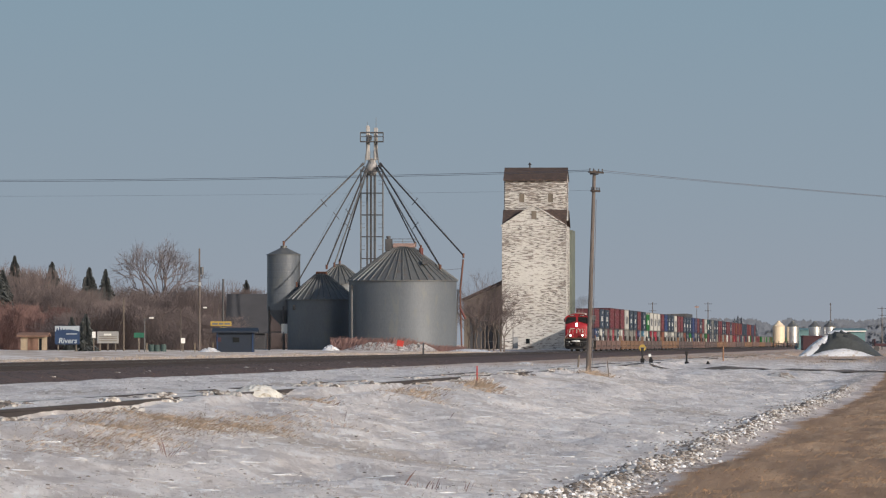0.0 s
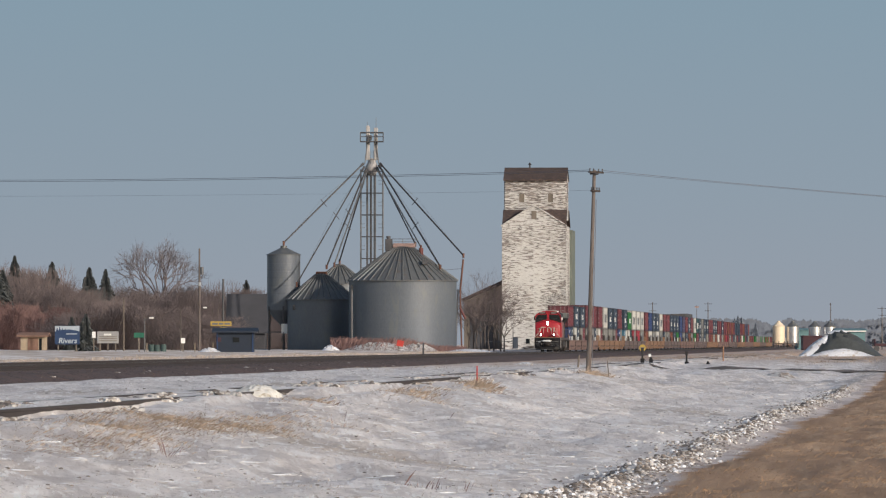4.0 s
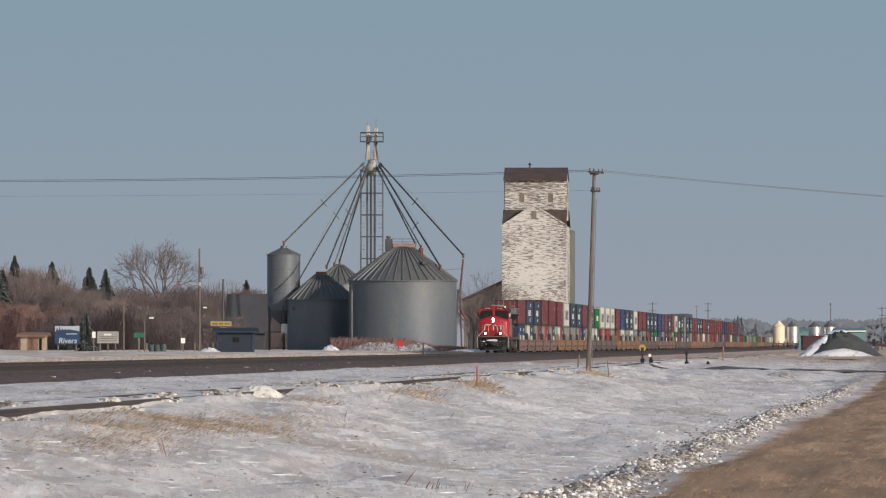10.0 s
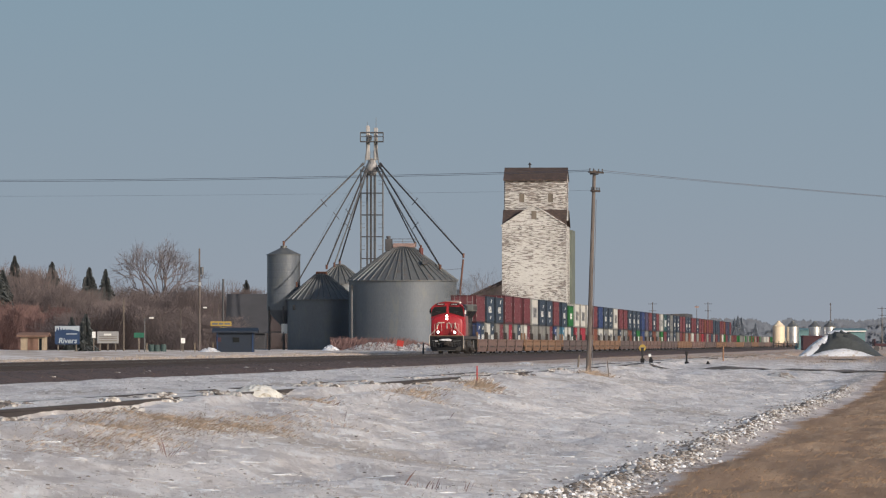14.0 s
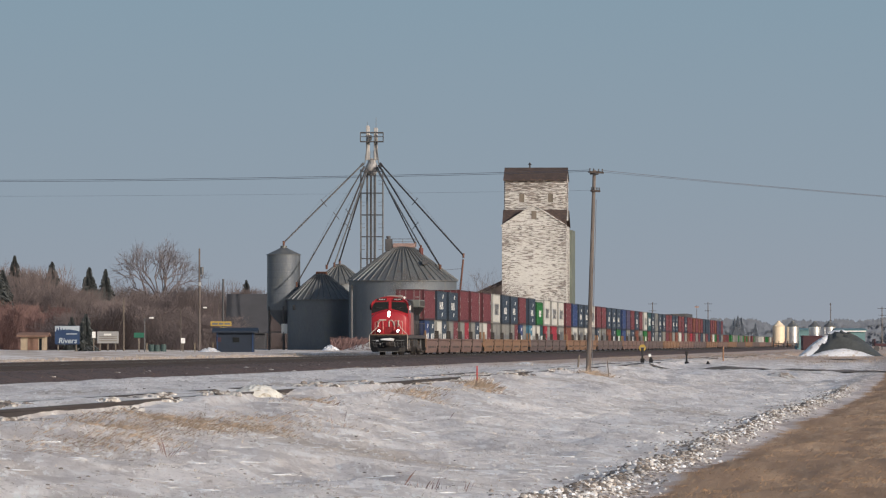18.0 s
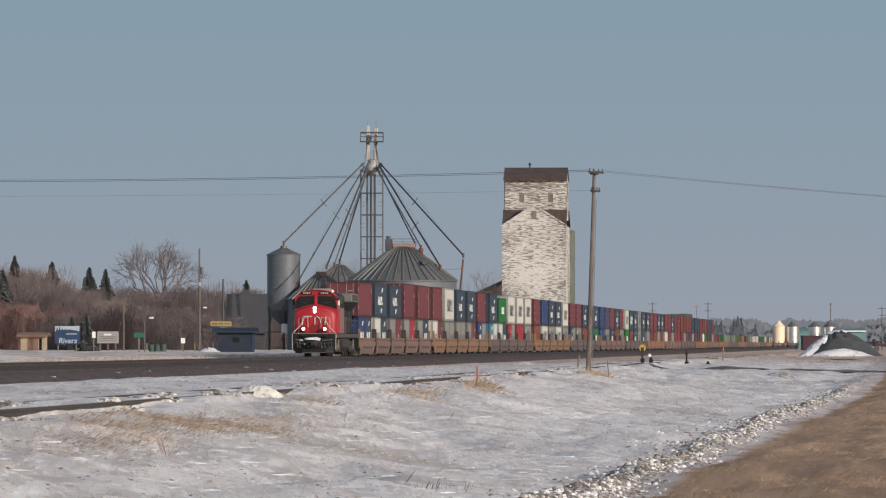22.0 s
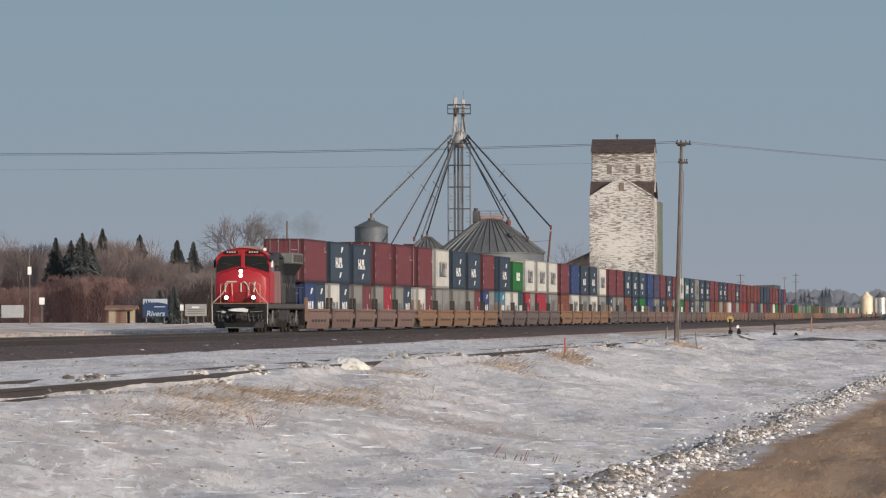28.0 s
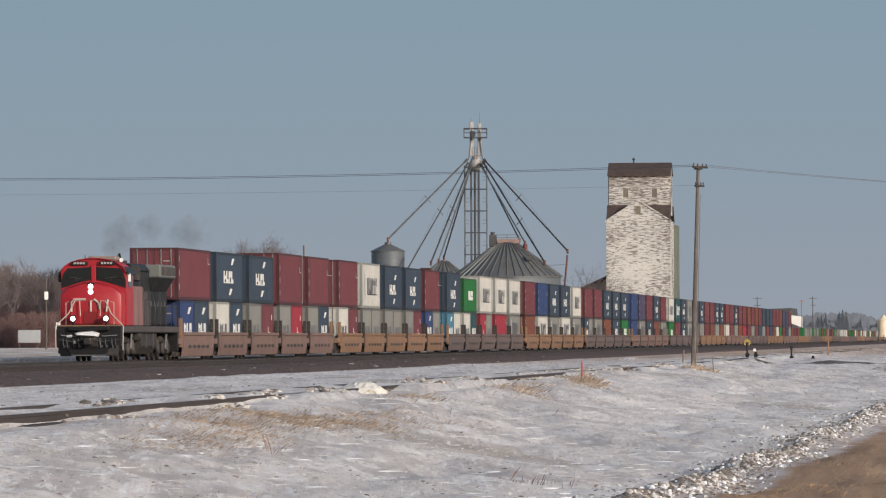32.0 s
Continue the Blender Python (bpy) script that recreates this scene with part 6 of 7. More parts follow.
    part("cab", Shape().prism([(-1.52, 1.66), (1.52, 1.66)] + arch, 1.98, 4.6), LOCO_RED, e, "red cab with rounded roof")
    over = [(x * 1.012, z + 0.03) for x, z in arch]
    part("roof_edge", Shape().prism(over + [(x * 0.985, z) for x, z in arch[::-1]], 1.86, 2.02), LOCO_RED, e, "red visor over the windshield")
    for sx in (-1, 1):
        part("gutter", Shape().prism([(sx * 1.52, 4.12), (sx * 1.64, 4.02), (sx * 1.66, 4.06), (sx * 1.42, 4.38)], 1.9, 4.6), LOCO_BLACK, e, "dark drip edge")
        part("window_surround", Shape().prism([(sx * 0.13, 3.78), (sx * 0.6, 3.68), (sx * 1.5, 3.40), (sx * 1.5, 3.75), (sx * 1.4, 4.08), (sx * 1.22, 4.32), (sx * 0.13, 4.38)], 1.945, 1.979), LOCO_BLACK, e, "black band round the windshield")
        w = part("windshield", Shape().prism([(sx * 0.19, 3.86), (sx * 1.33, 3.8), (sx * 1.32, 4.06), (sx * 1.17, 4.25), (sx * 0.19, 4.31)], 1.925, 1.942), GLASS_DK, e, "dark windshield pane")
        part("wiper", Shape().tube((sx * 0.55, 1.915, 3.84), (sx * 1.12, 1.91, 3.92), 0.01), STEEL_DK, w)
        part("wiper_arm", Shape().tube((sx * 0.8, 1.92, 3.72), (sx * 0.84, 1.91, 3.88), 0.01), STEEL_DK, w)
        nb = part("number_board", Shape().box(sx * 0.64 - 0.38, sx * 0.64 + 0.38, 1.84, 1.97, 4.47, 4.64, 0.01), LOCO_BLACK, e, "black number board with pale bars")
        for k in range(4):
            part("digit_bar", Shape().box(sx * 0.64 - 0.27 + k * 0.14, sx * 0.64 - 0.17 + k * 0.14, 1.83, 1.839, 4.51, 4.60), GALV_PALE, nb)
        d = part("ditch_light", Shape().tube((sx * 0.77, 0.46, 1.98), (sx * 0.77, 0.66, 1.98), 0.17, 0.15, 16), LOCO_BLACK, e)
        part("lens", Shape().tube((sx * 0.77, 0.44, 1.98), (sx * 0.77, 0.47, 1.98), 0.105, 0.105, 16), LAMP, d, "glowing lens")
        part("ditch_light_post", Shape().box(sx * 0.77 - 0.06, sx * 0.77 + 0.06, 0.5, 0.62, 1.64, 1.85), LOCO_BLACK, e)
        part("handrail", Shape().line([(sx * 1.56, 0.42, 0.5), (sx * 1.58, 0.42, 1.62), (sx * 1.5, 0.45, 1.72), (sx * 1.0, 0.62, 2.2), (sx * 0.72, 0.72, 2.78), (sx * 0.5, 0.76, 2.82), (sx * 0.46, 0.76, 2.1)], 0.026, 6), RAILING, e, "pale front handrail")
        part("handrail", Shape().line([(sx * 1.12, 0.66, 1.66), (sx * 1.12, 0.66, 2.72), (sx * 0.98, 0.66, 2.76)], 0.018, 6), RAILING, e)
        part("handrail_post", Shape().tube((sx * 1.36, 0.42, 0.75), (sx * 1.36, 0.42, 1.66), 0.02, 0.02, 6), RAILING, e)
        part("grab_iron", Shape().line([(sx * 0.62, 0.33, 1.18), (sx * 0.62, 0.27, 1.16), (sx * 1.3, 0.27, 1.2), (sx * 1.3, 0.33, 1.22)], 0.018, 6), SIGN_GREY, e)
        for z in (0.42, 0.74, 1.06):
            part("step", Shape().box(sx * 1.32 - 0.2, sx * 1.32 + 0.2, 0.82, 1.5, z, z + 0.05), UNDER, e)
        part("step_well", Shape().box(sx * 1.46 - 0.04, sx * 1.46 + 0.04, 0.8, 0.9, 0.36, 1.3), LOCO_BLACK, e)
        part("cab_side_panel", Shape().box(min(sx * 1.521, sx * 1.54), max(sx * 1.521, sx * 1.54), 2.1, 4.5, 1.7, 3.2), LOCO_RED, e)
        part("cab_side_window", Shape().box(sx * 1.522 - 0.012, sx * 1.522 + 0.012, 2.8, 4.25, 3.45, 4.08), GLASS_DK, e)
        part("mirror", Shape().box(sx * 1.62 - 0.07, sx * 1.62 + 0.07, 2.25, 2.35, 3.68, 4.08, 0.02), WHITE_PAINT if sx > 0 else LOCO_BLACK, e)
        part("walkway_rail", Shape().line([(sx * 1.47, y, 2.62) for y in (4.7, 10.0, 16.0, 21.8)], 0.018, 5), LOCO_DUST, e)
        for k in range(9):
            part("rail_post", Shape().tube((sx * 1.47, 4.8 + k * 2.1, 1.62), (sx * 1.47, 4.8 + k * 2.1, 2.62), 0.016, 0.016, 5), LOCO_DUST, e)
        for x in (0.5, 0.75, 1.05, 1.22):
            part("air_hose", Shape().sweep([(sx * x, 0.33, 1.05), (sx * x + 0.02, 0.22, 0.9), (sx * x + 0.06, 0.22, 0.62), (sx * x + 0.13, 0.28, 0.72)], 0.028, 6), STEEL_DK if x > 0.6 else STEEL, e)
        part("uncoupling_lever", Shape().sweep([(sx * 1.4, 0.3, 1.0), (sx * 0.7, 0.22, 0.9), (sx * 0.22, 0.1, 1.0)], 0.02, 6), STEEL_DK, e)
    part("centre_post", Shape().box(-0.11, 0.11, 1.92, 1.99, 3.6, 4.46, 0.02), LOCO_RED, e)
    h = part("headlight", Shape().box(-0.19, 0.19, 0.95, 1.5, 3.06, 3.64, 0.06), LOCO_BLACK, e, "twin headlight housing")
    for z in (3.22, 3.47):
        part("lens", Shape().tube((0, 0.91, z), (0, 0.955, z), 0.11, 0.11, 16), LAMP, h, "glowing lens")
    part("nose_lamp", Shape().box(-0.72, -0.56, 0.96, 1.08, 3.12, 3.38, 0.03), GALV_PALE, e, "small grey class lamp")
    # white nose emblem as plain bands
    em = Shape()
    em.line([(-0.22, 0.88, 2.86), (-0.78, 0.88, 2.86), (-0.9, 0.88, 2.74), (-0.9, 0.88, 2.3)], 0.055, 4)
    em.line([(0.0, 0.88, 2.3), (0.0, 0.88, 2.78), (0.18, 0.88, 2.86), (0.36, 0.88, 2.7), (0.42, 0.88, 2.4)], 0.055, 4)
    em.line([(0.72, 0.88, 2.3), (0.8, 0.88, 2.86)], 0.055, 4)
    part("emblem", em, RAILING, e, "white band emblem")
    part("air_conditioner", Shape().box(-0.35, 0.95, 2.7, 4.2, 4.68, 4.9, 0.07), CAB_UNIT, e, "grey-tan roof unit")
    part("antenna", Shape().tube((-0.55, 3.2, 4.7), (-0.55, 3.2, 4.98), 0.05, 0.02), STEEL, e)
    part("horn", Shape().tube((1.05, 4.3, 4.66), (1.05, 3.9, 4.72), 0.04, 0.1), WHITE_PAINT, e)
    # equipment behind the cab, then the long hood
    part("cab_rear_panel", Shape().box(-1.5, 1.5, 4.6, 8.4, 1.64, 3.5, 0.04), LOCO_STREAK, e, "pinkish dust-streaked panel behind the cab")
    part("equipment_locker", Shape().box(0.98, 1.45, 8.45, 11.6, 1.64, 2.85, 0.04), LOCO_DUST, e, "dusty low locker along the walkway")
    part("long_hood", Shape().box(-1.02, 1.02, 4.6, 21.4, 1.64, 4.3, 0.08), LOCO_GREY, e, "dusty grey-black long hood")
    part("hood_roof", Shape().prism([(-1.06, 4.3), (1.06, 4.3), (0.8, 4.62), (-0.8, 4.62)], 4.62, 21.3), LOCO_BLACK, e)
    for k in range(11):
        hd = part("hood_door", Shape().box(1.02, 1.05, 6.1 + k * 1.3, 7.28 + k * 1.3, 1.75, 3.85, 0.01), LOCO_GREY if k % 3 else LOCO_BLACK, e)
        part("door_latch", Shape().box(1.05, 1.075, 7.1 + k * 1.3, 7.18 + k * 1.3, 2.6, 2.85), STEEL, hd)
    part("blower_housing", Shape().box(-1.4, 1.4, 4.7, 8.2, 3.72, 4.55, 0.08), LOCO_BLACK, e)
    for k in range(8):
        part("louvre", Shape().box(1.402, 1.44, 4.85 + k * 0.4, 5.1 + k * 0.4, 3.8, 4.46, 0.01), UNDER, e)
    part("exhaust_vent", Shape().box(-0.35, 0.35, 10.6, 11.4, 4.58, 4.78, 0.03), UNDER, e)
    part("radiator", Shape().box(-1.56, 1.56, 14.6, 20.6, 3.98, 4.62, 0.06), LOCO_RADIATOR, e, "overhanging grey-green radiator")
    for k in range(5):
        part("radiator_screen", Shape().box(1.562, 1.575, 14.9 + k * 1.14, 15.9 + k * 1.14, 4.1, 4.52), LOCO_DUST, e)
    part("radiator_brace", Shape().prism([(1.04, 3.3), (1.5, 3.98), (1.04, 3.98)], 14.6, 20.6), LOCO_GREY, e)
    part("number_patch", Shape().box(1.052, 1.06, 12.0, 13.6, 2.9, 3.3), LOCO_DUST, e)
    # underside
    part("side_sill", Shape().box(1.46, 1.54, 0.9, 21.9, 1.36, 1.62, 0.01), LOCO_DUST, e, "dusty side sill")
    tank = part("fuel_tank", Shape().prism([(-1.4, 1.3), (-1.45, 0.7), (-1.1, 0.3), (1.1, 0.3), (1.45, 0.7), (1.4, 1.3)], 8.0, 14.2), UNDER, e)
    part("tank_strap", Shape().box(1.42, 1.47, 9.8, 9.95, 0.6, 1.3), STEEL_DK, tank)
    part("tank_strap", Shape().box(1.42, 1.47, 12.4, 12.55, 0.6, 1.3), STEEL_DK, tank)
    part("air_tank", Shape().tube((1.34, 7.1, 1.16), (1.34, 7.9, 1.16), 0.2, 0.2, 10), UNDER, e)
    part("rear_pilot", Shape().box(-1.5, 1.5, 21.8, 22.1, 0.4, 1.64, 0.03), LOCO_BLACK, e)
    part("rear_coupler", Shape().box(-0.2, 0.2, 22.1, 22.8, 0.76, 1.08, 0.04), UNDER, e)
    wheel_mesh = Shape().tube((-0.07, 0, 0), (0.07, 0, 0), 0.53, 0.53, 20).mesh("wheel")
    for y0 in (2.0, 15.2):
        for sx in (-1, 1):
            side = [(y0 - 0.5, 0.75), (y0 - 0.4, 1.0), (y0 + 0.8, 1.0), (y0 + 1.2, 0.85), (y0 + 3.3, 0.85), (y0 + 3.6, 1.0), (y0 + 4.8, 1.0), (y0 + 4.9, 0.75), (y0 + 4.4, 0.55), (y0 + 3.2, 0.5), (y0 + 1.2, 0.5), (y0, 0.55)]
            t = part("truck_frame", Shape().prism(side, sx * 1.12 - 0.1, sx * 1.12 + 0.1, "x"), UNDER, e)
            for k in range(3):
                yc = y0 + 0.35 + k * 1.87
                part("wheel", wheel_mesh, UNDER, t, m=pose(sx * 0.78, yc, 0.53))
                part("axle_box", Shape().box(sx * 1.28 - 0.1, sx * 1.28 + 0.1, yc - 0.24, yc + 0.24, 0.3, 0.8, 0.05), UNDER, t)
                part("spring", Shape().tube((sx * 1.3, yc - 0.42, 0.5), (sx * 1.3, yc - 0.42, 0.98), 0.09, 0.09, 8), LOCO_DUST, t)
            part("brake_cylinder", Shape().tube((sx * 1.3, y0 + 1.15, 1.0), (sx * 1.3, y0 + 1.6, 0.95), 0.15, 0.15, 10), UNDER, t)
            part("damper", Shape().tube((sx * 1.34, y0 + 2.7, 0.55), (sx * 1.36, y0 + 3.1, 1.25), 0.06, 0.06, 8), STEEL, t)
            part("sand_pipe", Shape().sweep([(sx * 1.25, y0 - 0.35, 1.25), (sx * 1.2, y0 - 0.4, 0.7), (sx * 0.85, y0 - 0.2, 0.25)], 0.025, 6), STEEL, t)
    TRAIN.append((e, -1.05))


locomotive()


# Container meshes, built once for each length
def box_meshes(L, H):
    W2 = 1.219
    fr = Shape()
    for sx in (-1, 1):
        for y in (0, L):
            fr.box(sx * W2 - (0.16 if sx > 0 else 0), sx * W2 + (0.16 if sx < 0 else 0), y - (0.16 if y else 0), y + (0 if y else 0.16), 0, H)
        fr.box(sx * W2 - (0.06 if sx > 0 else 0), sx * W2 + (0.06 if sx < 0 else 0), 0.16, L - 0.16, H - 0.12, H)
        fr.box(sx * W2 - (0.06 if sx > 0 else 0), sx * W2 + (0.06 if sx < 0 else 0), 0.16, L - 0.16, 0, 0.16)
    fr.box(-W2 + 0.16, W2 - 0.16, 0, 0.08, H - 0.12, H).box(-W2 + 0.16, W2 - 0.16, L - 0.08, L, H - 0.12, H)
    fr.box(-W2 + 0.16, W2 - 0.16, 0, 0.08, 0, 0.16).box(-W2 + 0.16, W2 - 0.16, L - 0.08, L, 0, 0.16)
    wall = Shape()
    n = int(L / 0.28)
    pts = []
    for k in range(n):
        y = 0.16 + (L - 0.32) * k / n
        st = (L - 0.32) / n
        pts += [(y, 0.0), (y + st * 0.25, 0.036), (y + st * 0.5, 0.036), (y + st * 0.75, 0.0)]
    pts.append((L - 0.16, 0.0))
    vs = [(-0.042 + o, y, z) for y, o in pts for z in (0.16, H - 0.12)]
    wall.add(vs, [(2 * i, 2 * i + 2, 2 * i + 3, 2 * i + 1) for i in range(len(pts) - 1)])
    roof = Shape()
    m = int(L / 0.6)
    for k in range(m):
        y = 0.1 + (L - 0.2) * k / m
        roof.box(-W2 + 0.06, W2 - 0.06, y, y + (L - 0.2) / m * 0.9, H - 0.06, H - 0.012)
    door = Shape().box(-W2 + 0.16, -0.01, 0.03, 0.09, 0.16, H - 0.12).box(0.01, W2 - 0.16, 0.03, 0.09, 0.16, H - 0.12)
    rod = Shape().tube((0, 0.0, 0.1), (0, 0.0, H - 0.06), 0.02, 0.02, 6)
    return {k: s.mesh(k) for k, s in (("frame", fr), ("side_wall", wall), ("roof_panel", roof), ("door", door), ("lock_rod", rod))}


HICUBE = box_meshes(12.19, 2.896)
FORTY, TWENTY, FORTYFIVE = box_meshes(12.19, 2.59), box_meshes(6.06, 2.59), box_meshes(13.7, 2.59)
def glyphs(spec, z0, z1):
    """Unreadable block marks: bars of one side's lettering, given as (start, end, low, high)."""
    g = Shape()
    for y0, y1, lo, hi in spec:
        g.box(0, 0.012, y0, y1, z0 + (z1 - z0) * lo, z0 + (z1 - z0) * hi)
    return g


def blocks(y0, y1, n, z0, z1, seed, gap=0.24):
    """Bold notched blocks on a thin foot bar, standing in for lettering."""
    rr = random.Random(seed)
    st = (y1 - y0) / n
    spec = [(y0, y1 - st * gap, 0.0, 0.07)]
    for k in range(n):
        a, w = y0 + k * st, st * (1 - gap)
        stem = rr.uniform(0.34, 0.5)
        lo, hi = rr.choice(((0.0, 0.34), (0.5, 1.0), (0.3, 0.62), (0.58, 0.86)))
        spec += [(a, a + w * stem, 0, 1), (a + w * stem, a + w, lo, hi)]
        if rr.random() < 0.5:
            spec.append((a + w * 0.7, a + w, 0.0, max(lo, 0.2)))
    return glyphs(spec, z0, z1)


logo_a = blocks(2.0, 8.8, 6, 0.85, 1.95, 3, 0.36).mesh("logo_band")
logo_b = blocks(3.2, 7.8, 4, 0.98, 1.62, 5, 0.12).mesh("logo_block")
swirl = Shape().hexa([(0, 6.6, 1.95), (0.012, 6.6, 1.95), (0.012, 7.3, 1.95), (0, 7.3, 1.95), (0, 7.2, 2.3), (0.012, 7.2, 2.3), (0.012, 8.2, 2.3), (0, 8.2, 2.3)])
logo_s = swirl.mesh("logo_swirl")
swirl = Shape().hexa([(0, 5.6, 0.35), (0.012, 5.6, 0.35), (0.012, 6.3, 0.35), (0, 6.3, 0.35), (0, 6.2, 0.7), (0.012, 6.2, 0.7), (0.012, 7.2, 0.7), (0, 7.2, 0.7)])
logo_t = swirl.mesh("logo_swirl")
logo_g = glyphs([(4.2, 8.4, 0, 0.4), (4.2, 6.1, 0.4, 1), (6.5, 8.4, 0.46, 1)], 0.95, 1.65).mesh("logo_square")
logo_20 = blocks(1.6, 4.9, 3, 0.82, 1.45, 8, 0.2).mesh("logo_band")
tick = Shape().box(0, 0.012, 0.22, 0.42, 0.0, 0.3).mesh("edge_mark")
short_text = Shape().box(0, 0.012, 3.1, 4.1, 0.95, 1.02).box(0, 0.012, 3.1, 3.25, 0.95, 1.3).mesh("text_bars")
side_bar = Shape().box(0, 0.012, 1.5, 2.1, 0.55, 2.2).mesh("logo_bar")
end_text = Shape().box(0.45, 0.8, -0.005, 0.005, 1.9, 1.95).mesh("text_bars")


def container(code, kind, z, off, y, logos=True, tall=False):
    """One container on the train; y is its front end, metres behind the headlight."""
    size = {12.19: "forty-foot", 6.06: "twenty-foot", 13.7: "long"}[kind]
    ms = HICUBE if tall else FORTY if kind == 12.19 else TWENTY if kind == 6.06 else FORTYFIVE
    c = thing("shipping_container", TRACK @ pose(off, 880 + y, z), f"{COLOUR[code]} corrugated steel {size} shipping container riding on the train", "container", "containers on the train")
    mt = BOX[code]
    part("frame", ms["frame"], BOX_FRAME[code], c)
    part("side_wall", ms["side_wall"], mt, c, m=pose(1.219, 0, 0))
    part("side_wall", ms["side_wall"], mt, c, m=pose(-1.219, kind, 0, 0, 0, 180))
    part("roof_panel", ms["roof_panel"], mt, c)
    d = part("door", ms["door"], mt, c)
    for x in (-0.85, -0.35, 0.35, 0.85):
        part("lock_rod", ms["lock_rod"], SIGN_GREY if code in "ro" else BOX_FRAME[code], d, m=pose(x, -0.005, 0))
    part("end_wall", ms["door"], mt, c, m=pose(0, kind, 0, 0, 0, 180))
    ink = MARK_DK if code in "wy" else MARK
    part("text_bars", end_text, SIGN_GREY, c, m=pose(0, 0.02, 0))
    if logos:
        if kind == 6.06 and code in "dbc":
            part("logo_swirl", logo_s, ink, c, m=pose(1.22, -3.6, -0.05))
            part("logo_band", logo_20, ink, c, m=pose(1.22, 0, 0))
        elif kind == 6.06 and code in "rR":
            part("edge_mark", tick, ink, c, m=pose(1.22, 4.6, 1.7))
            part("text_bars", short_text, ink, c, m=pose(1.22, 0, 0))
        elif kind == 6.06:
            part("logo_band", logo_20, ink, c, m=pose(1.22, 0, 0))
        elif code in "d":
            part("logo_block", logo_b, ink, c, m=pose(1.22, 0, 0))
            part("logo_swirl", logo_s, ink, c, m=pose(1.22, 0, 0))
            part("logo_swirl", logo_t, ink, c, m=pose(1.22, 0, 0))
        elif code in "wyt":
            part("logo_band", logo_a, ink, c, m=pose(1.22, 1.4, 0))
            part("logo_bar", side_bar, SIGN_SKY, c, m=pose(1.22, 0, 0))
        elif code == "g":
            part("logo_square", logo_g, ink, c, m=pose(1.22, 0, 0))
        else:
            for q in (0.5, 1.2, 1.9):
                part("edge_mark", tick, SIGN_GREY, c, m=pose(1.22, 0, q))
            part("text_bars", short_text, SIGN_GREY, c, m=pose(1.22, kind - 4.4, 0.9))
    TRAIN.append((c, y))


# Well unit meshes, built once
PITCH = 15.55


def well_meshes():
    side = Shape()
    for sx in (1, -1):
        pr = [(sx * 1.50, 1.36), (sx * 1.50, 1.22), (sx * 1.44, 1.16), (sx * 1.44, 0.55), (sx * 1.36, 0.16), (sx * 1.30, 0.16), (sx * 1.36, 0.55), (sx * 1.36, 1.36)]
        side.prism(pr, 0.0, 12.9)
    floor = Shape().box(-1.3, 1.3, 0.1, 12.8, 0.14, 0.36)
    deck = Shape().box(-1.35, 1.35, -1.35, 0.0, 0.75, 1.05, 0.03)
    post = Shape().box(-0.09, 0.09, -0.12, 0.12, 0.6, 2.05, 0.02)
    truck = Shape().prism([(-1.1, 0.45), (-1.0, 0.6), (-0.4, 0.66), (0.4, 0.66), (1.0, 0.6), (1.1, 0.45), (0.9, 0.34), (0.4, 0.3), (-0.4, 0.3), (-0.9, 0.34)], -0.1, 0.1, "x")
    wheels = Shape()
    wheels.tube((-0.85, 0, 0.44), (-0.71, 0, 0.44), 0.44, 0.44, 16).tube((-0.71, 0, 0.44), (0.71, 0, 0.44), 0.09, 0.09, 8).tube((0.71, 0, 0.44), (0.85, 0, 0.44), 0.44, 0.44, 16)
    return {k: s.mesh(k) for k, s in (("well_side", side), ("well_floor", floor), ("end_deck", deck), ("end_post", post), ("truck_frame", truck), ("wheelset", wheels))}


WELL = well_meshes()
stencil = Shape()
stencil.box(1.442, 1.446, 2.0, 10.7, 0.62, 0.645)
for k in range(5):
    stencil.box(1.442, 1.446, 2.0 + k * 1.9, 3.1 + k * 1.9, 0.55, 0.72)
stencil = stencil.mesh("stencil_band")


def well_car(y, mat, name, units=5, simple=False):
    """An articulated car of well units; y is the front of its first well."""
    c = thing("well_car", TRACK @ pose(0, 880 + y, 0), f"articulated {name} container well car", "rail car", "well cars of the train")
    for k in range(units):
        at = pose(0, k * PITCH, 0)
        u = part("well_side", WELL["well_side"], mat, c, m=at)
        part("well_floor", WELL["well_floor"], UNDER, u)
        part("end_deck", WELL["end_deck"], mat, u)
        part("end_deck", WELL["end_deck"], mat, u, m=pose(0, 14.23, 0))
        for q in (-2.15, -0.45):
            part("wheelset", WELL["wheelset"], UNDER, u, m=pose(0, q, 0))
        if not simple:
            for sx in (-1.0, 1.0):
                part("truck_frame", WELL["truck_frame"], UNDER, u, m=pose(sx, -1.3, 0))
            part("stencil_band", stencil, UNDER, u)
            part("end_post", WELL["end_post"], UNDER if k else WELL_ORANGE, u, m=pose(1.3, -0.15, 0))
            part("end_post", WELL["end_post"], UNDER if k < units - 1 else WELL_ORANGE, u, m=pose(1.3, 13.05, 0))
    part("coupler", Shape().box(-0.15, 0.15, -2.2, -1.3, 0.75, 1.0, 0.03), UNDER, c)
    TRAIN.append((c, y))


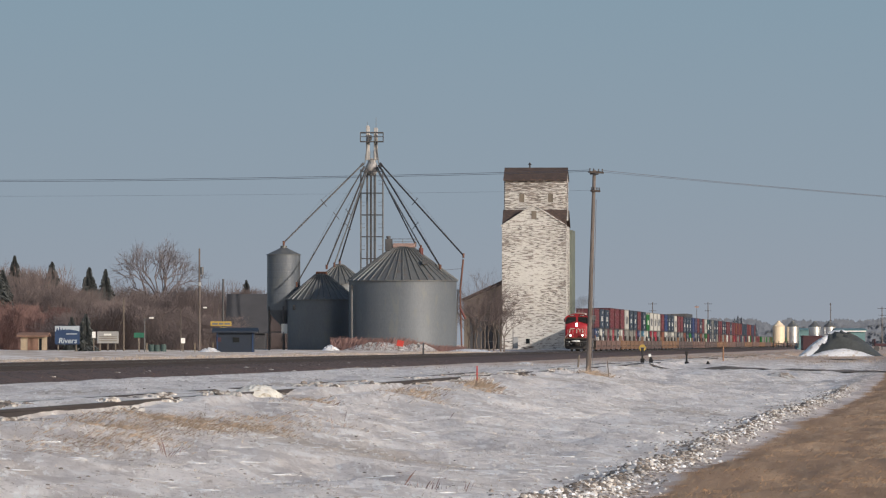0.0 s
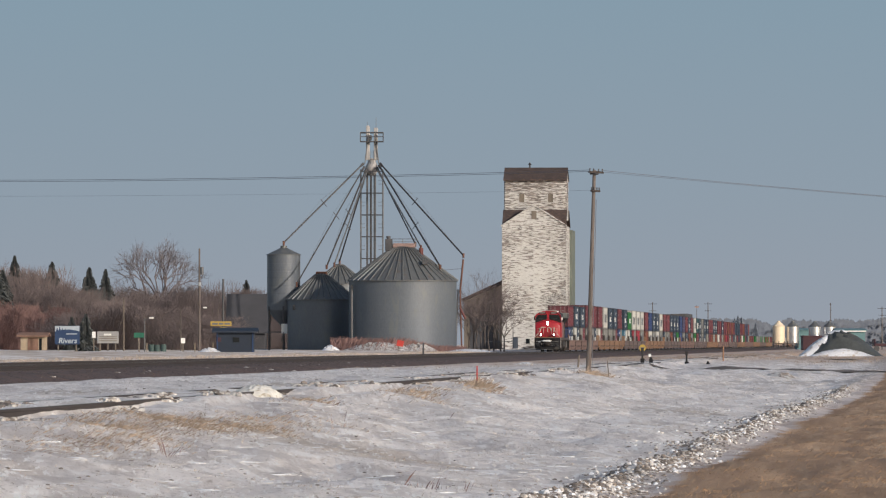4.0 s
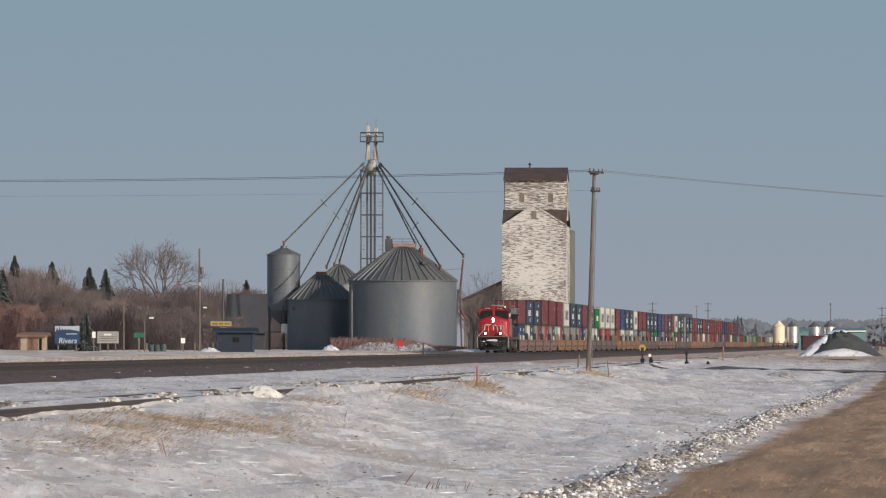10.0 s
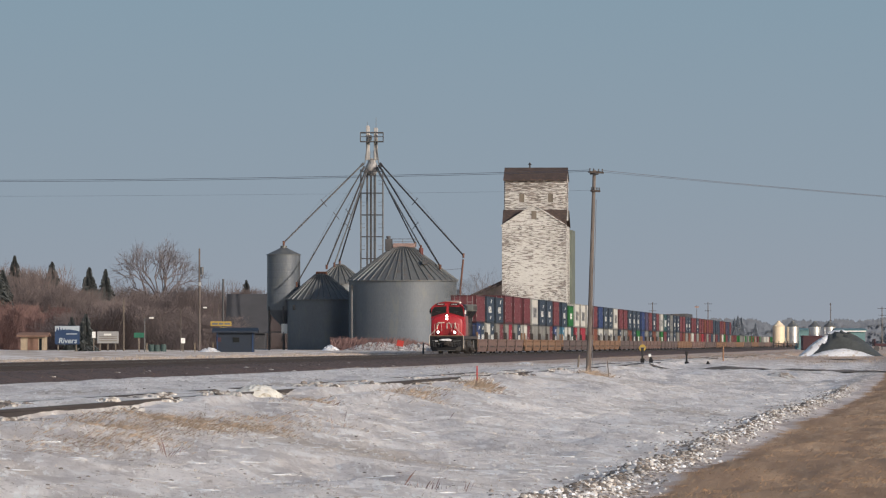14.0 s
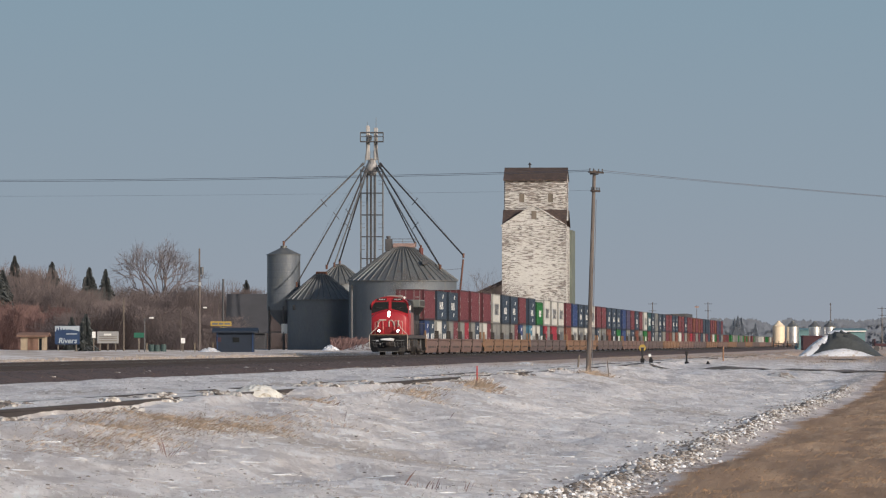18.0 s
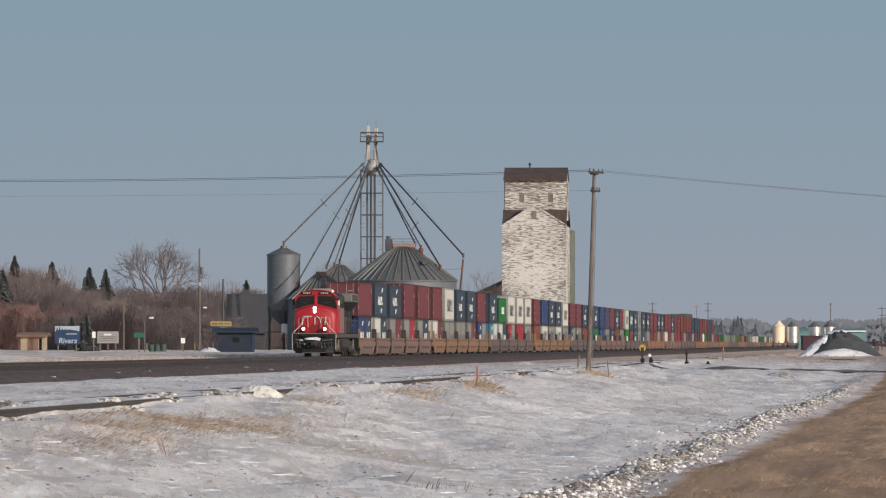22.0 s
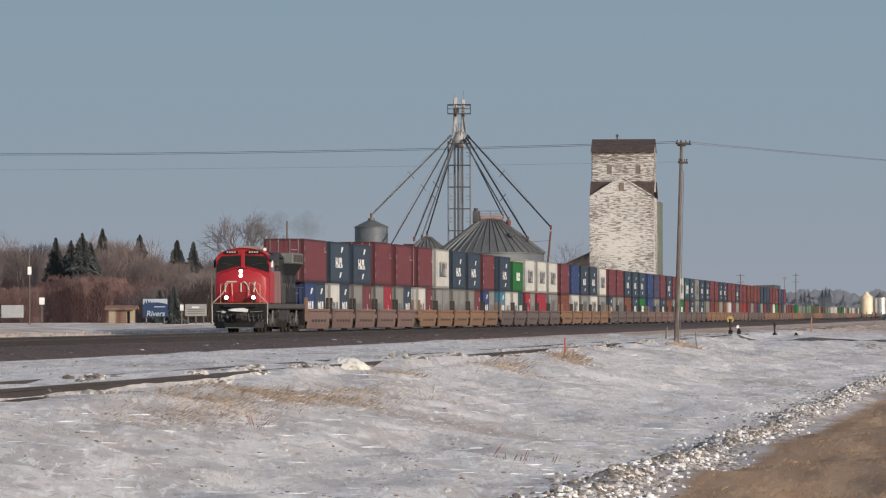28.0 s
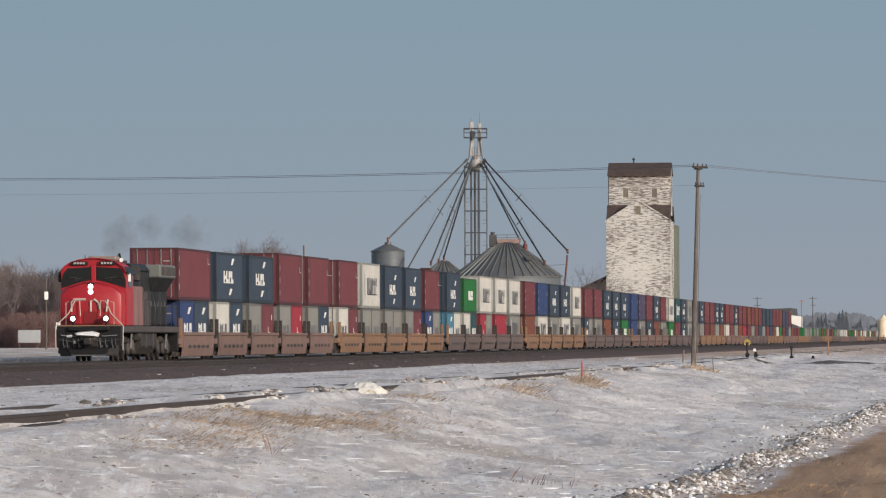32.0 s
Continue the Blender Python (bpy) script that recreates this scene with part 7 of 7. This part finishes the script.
UPPER = "rddrr" "rwddr" "dgwww" "rbddw" "rrddd" "bprdr" "wtdyd" "drrdd" "rrdrr" "orord" "ddrro" "pdrdr"
LOWER = ["bd", "wd", "yr", "yR", "yd", "wr", "yy", "yy", "yr", "by", "cw", "wt", "Ry", "R", "y", "o", "w", "y", "w", "y",
         "dy", "y", "o", "d", "g", "b", "y", "d", "o", "y", "g", "r", "d", "y", "d", "y", "r", "o", "y", "o",
         "w", "r", "y", "o", "R", "r", "y", "r", "d", "y", "r", "d", "o", "w", "g", "r", "d", "y", "o", "r"]
CARS = [(WELL_TAN, "tan-brown"), (WELL_ORANGE, "ochre"), (WELL_GREY, "grey-brown"), (WELL_ORANGE, "ochre"), (WELL_GREY, "grey-brown"), (WELL_TAN, "tan-brown"), (WELL_GREY, "grey-brown"),
        (WELL_ORANGE, "ochre"), (WELL_TAN, "tan-brown"), (WELL_GREY, "grey-brown"), (WELL_ORANGE, "ochre"), (WELL_TAN, "tan-brown")]
FIRST, CAR = 23.7, 80.6
for i in range(12):
    y0 = FIRST + i * CAR
    well_car(y0, *CARS[i], simple=i > 5)
    for k in range(5):
        n = i * 5 + k
        y = y0 + 0.35 + k * PITCH
        low = LOWER[n]
        if len(low) == 2:
            container(low[0], 6.06, 0.37, 0, y)
            container(low[1], 6.06, 0.37, 0, y + 6.13)
        else:
            container(low, 12.19, 0.37, 0, y, n < 35)
        if n == 0:
            container(UPPER[n], 13.7, 2.98, 0, y - 0.6)
        else:
            n < 58 and container(UPPER[n], 12.19, 2.98, 0, y + (-0.25, 0.2, 0.0)[n % 3], n < 45, n > 2 and n != 11)
# the low tail of the train, single containers only
rr = random.Random(17)
for i in range(16):
    y0 = FIRST + (12 + i) * CAR
    well_car(y0, *CARS[(i + 1) % 12], simple=True)
    for k in range(5):
        if rr.random() < 0.8:
            c = thing("shipping_container", TRACK @ pose(0, 880 + y0 + k * PITCH, 0.37), "far single shipping container in a low well car", "container", "containers on the train")
            code = rr.choice("gyworwyrgy")
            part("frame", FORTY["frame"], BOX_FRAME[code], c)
            part("side_wall", FORTY["side_wall"], BOX[code], c, m=pose(1.219, 0, 0))
            part("door", FORTY["door"], BOX[code], c)
            part("roof_panel", FORTY["roof_panel"], BOX[code], c)
            TRAIN.append((c, y0 + k * PITCH + 0.35))


# ---- exhaust ----
def smoke_mat():
    m = bpy.data.materials.new("thin_dark_exhaust")
    m.use_nodes = True
    t = m.node_tree
    N, L = t.nodes.new, t.links.new
    t.nodes.clear()
    out, mix, tr, df = N("ShaderNodeOutputMaterial"), N("ShaderNodeMixShader"), N("ShaderNodeBsdfTransparent"), N("ShaderNodeBsdfDiffuse")
    df.inputs[0].default_value = (0.10, 0.095, 0.095, 1)
    co, va, ln, mr = N("ShaderNodeTexCoord"), N("ShaderNodeVectorMath"), N("ShaderNodeVectorMath"), N("ShaderNodeMapRange")
    va.operation, va.inputs[1].default_value, va.inputs[2].default_value = "MULTIPLY_ADD", (2, 0, 2), (-1, 0, -1)
    ln.operation = "LENGTH"
    L(co.outputs["Generated"], va.inputs[0])
    L(va.outputs[0], ln.inputs[0])
    nz, ad = N("ShaderNodeTexNoise"), N("ShaderNodeMath")
    nz.inputs["Scale"].default_value, nz.inputs["Detail"].default_value = 1.6, 5
    L(co.outputs["Object"], nz.inputs[0])
    ad.operation, ad.inputs[1].default_value = "MULTIPLY_ADD", 1.1
    L(nz.outputs[0], ad.inputs[0])
    L(ln.outputs["Value"], ad.inputs[2])
    L(ad.outputs[0], mr.inputs[0])
    mr.inputs[1].default_value, mr.inputs[2].default_value, mr.inputs[3].default_value, mr.inputs[4].default_value = 0.35, 1.3, 0.45, 0.0
    L(mr.outputs[0], mix.inputs[0])
    L(tr.outputs[0], mix.inputs[1])
    L(df.outputs[0], mix.inputs[2])
    L(mix.outputs[0], out.inputs[0])
    return m


SMOKE = smoke_mat()
for k, (y, x, z, q) in enumerate(((12.0, -0.3, 5.3, 0.7), (15.5, -0.3, 6.1, 1.15), (26.0, -0.3, 6.6, 0.9), (42.0, -0.3, 6.6, 1.25))):
    rings = 6
    sh = Shape()
    # a thin dome of smoke, dense in the middle and fading to its ragged rim
    vs = [(0, -0.4 * q, 0)]
    for i in range(1, rings + 1):
        for j in range(18):
            e = 1 + 0.35 * noise.noise(Vector((math.cos(j * 0.349), math.sin(j * 0.349), k * 3 + i * 0.15)))
            vs.append((q * 1.25 * e * i / rings * math.cos(j * 0.349), -0.4 * q * (1 - (i / rings) ** 2), q * e * i / rings * math.sin(j * 0.349)))
    fs = [(0, 1 + j, 1 + (j + 1) % 18) for j in range(18)]
    fs += [(1 + (i - 1) * 18 + j, 1 + i * 18 + j, 1 + i * 18 + (j + 1) % 18, 1 + (i - 1) * 18 + (j + 1) % 18) for i in range(1, rings) for j in range(18)]
    puff = part("exhaust_puff", sh.add(vs, fs), SMOKE, None, smooth=True)
    tagged(puff, "thin dark diesel exhaust drifting over the locomotive", "smoke", kind="stuff")
    puff.matrix_basis = TRACK @ pose(x, 880 + y, z)
    TRAIN.append((puff, y - 1.05))


def motions():
    """The train rolls steadily towards the viewer."""
    for ob, back in TRAIN:
        base = ob.matrix_basis.copy()
        local = TRACK.inverted() @ base
        x, z = local.translation.x, local.translation.z
        walk(ob, [(t, TRACK @ pose(x, (880.5 - SPEED * t) / COS + back, z)) for t in (0.0, 8.0, 16.0, 24.0, 32.0)])


motions()
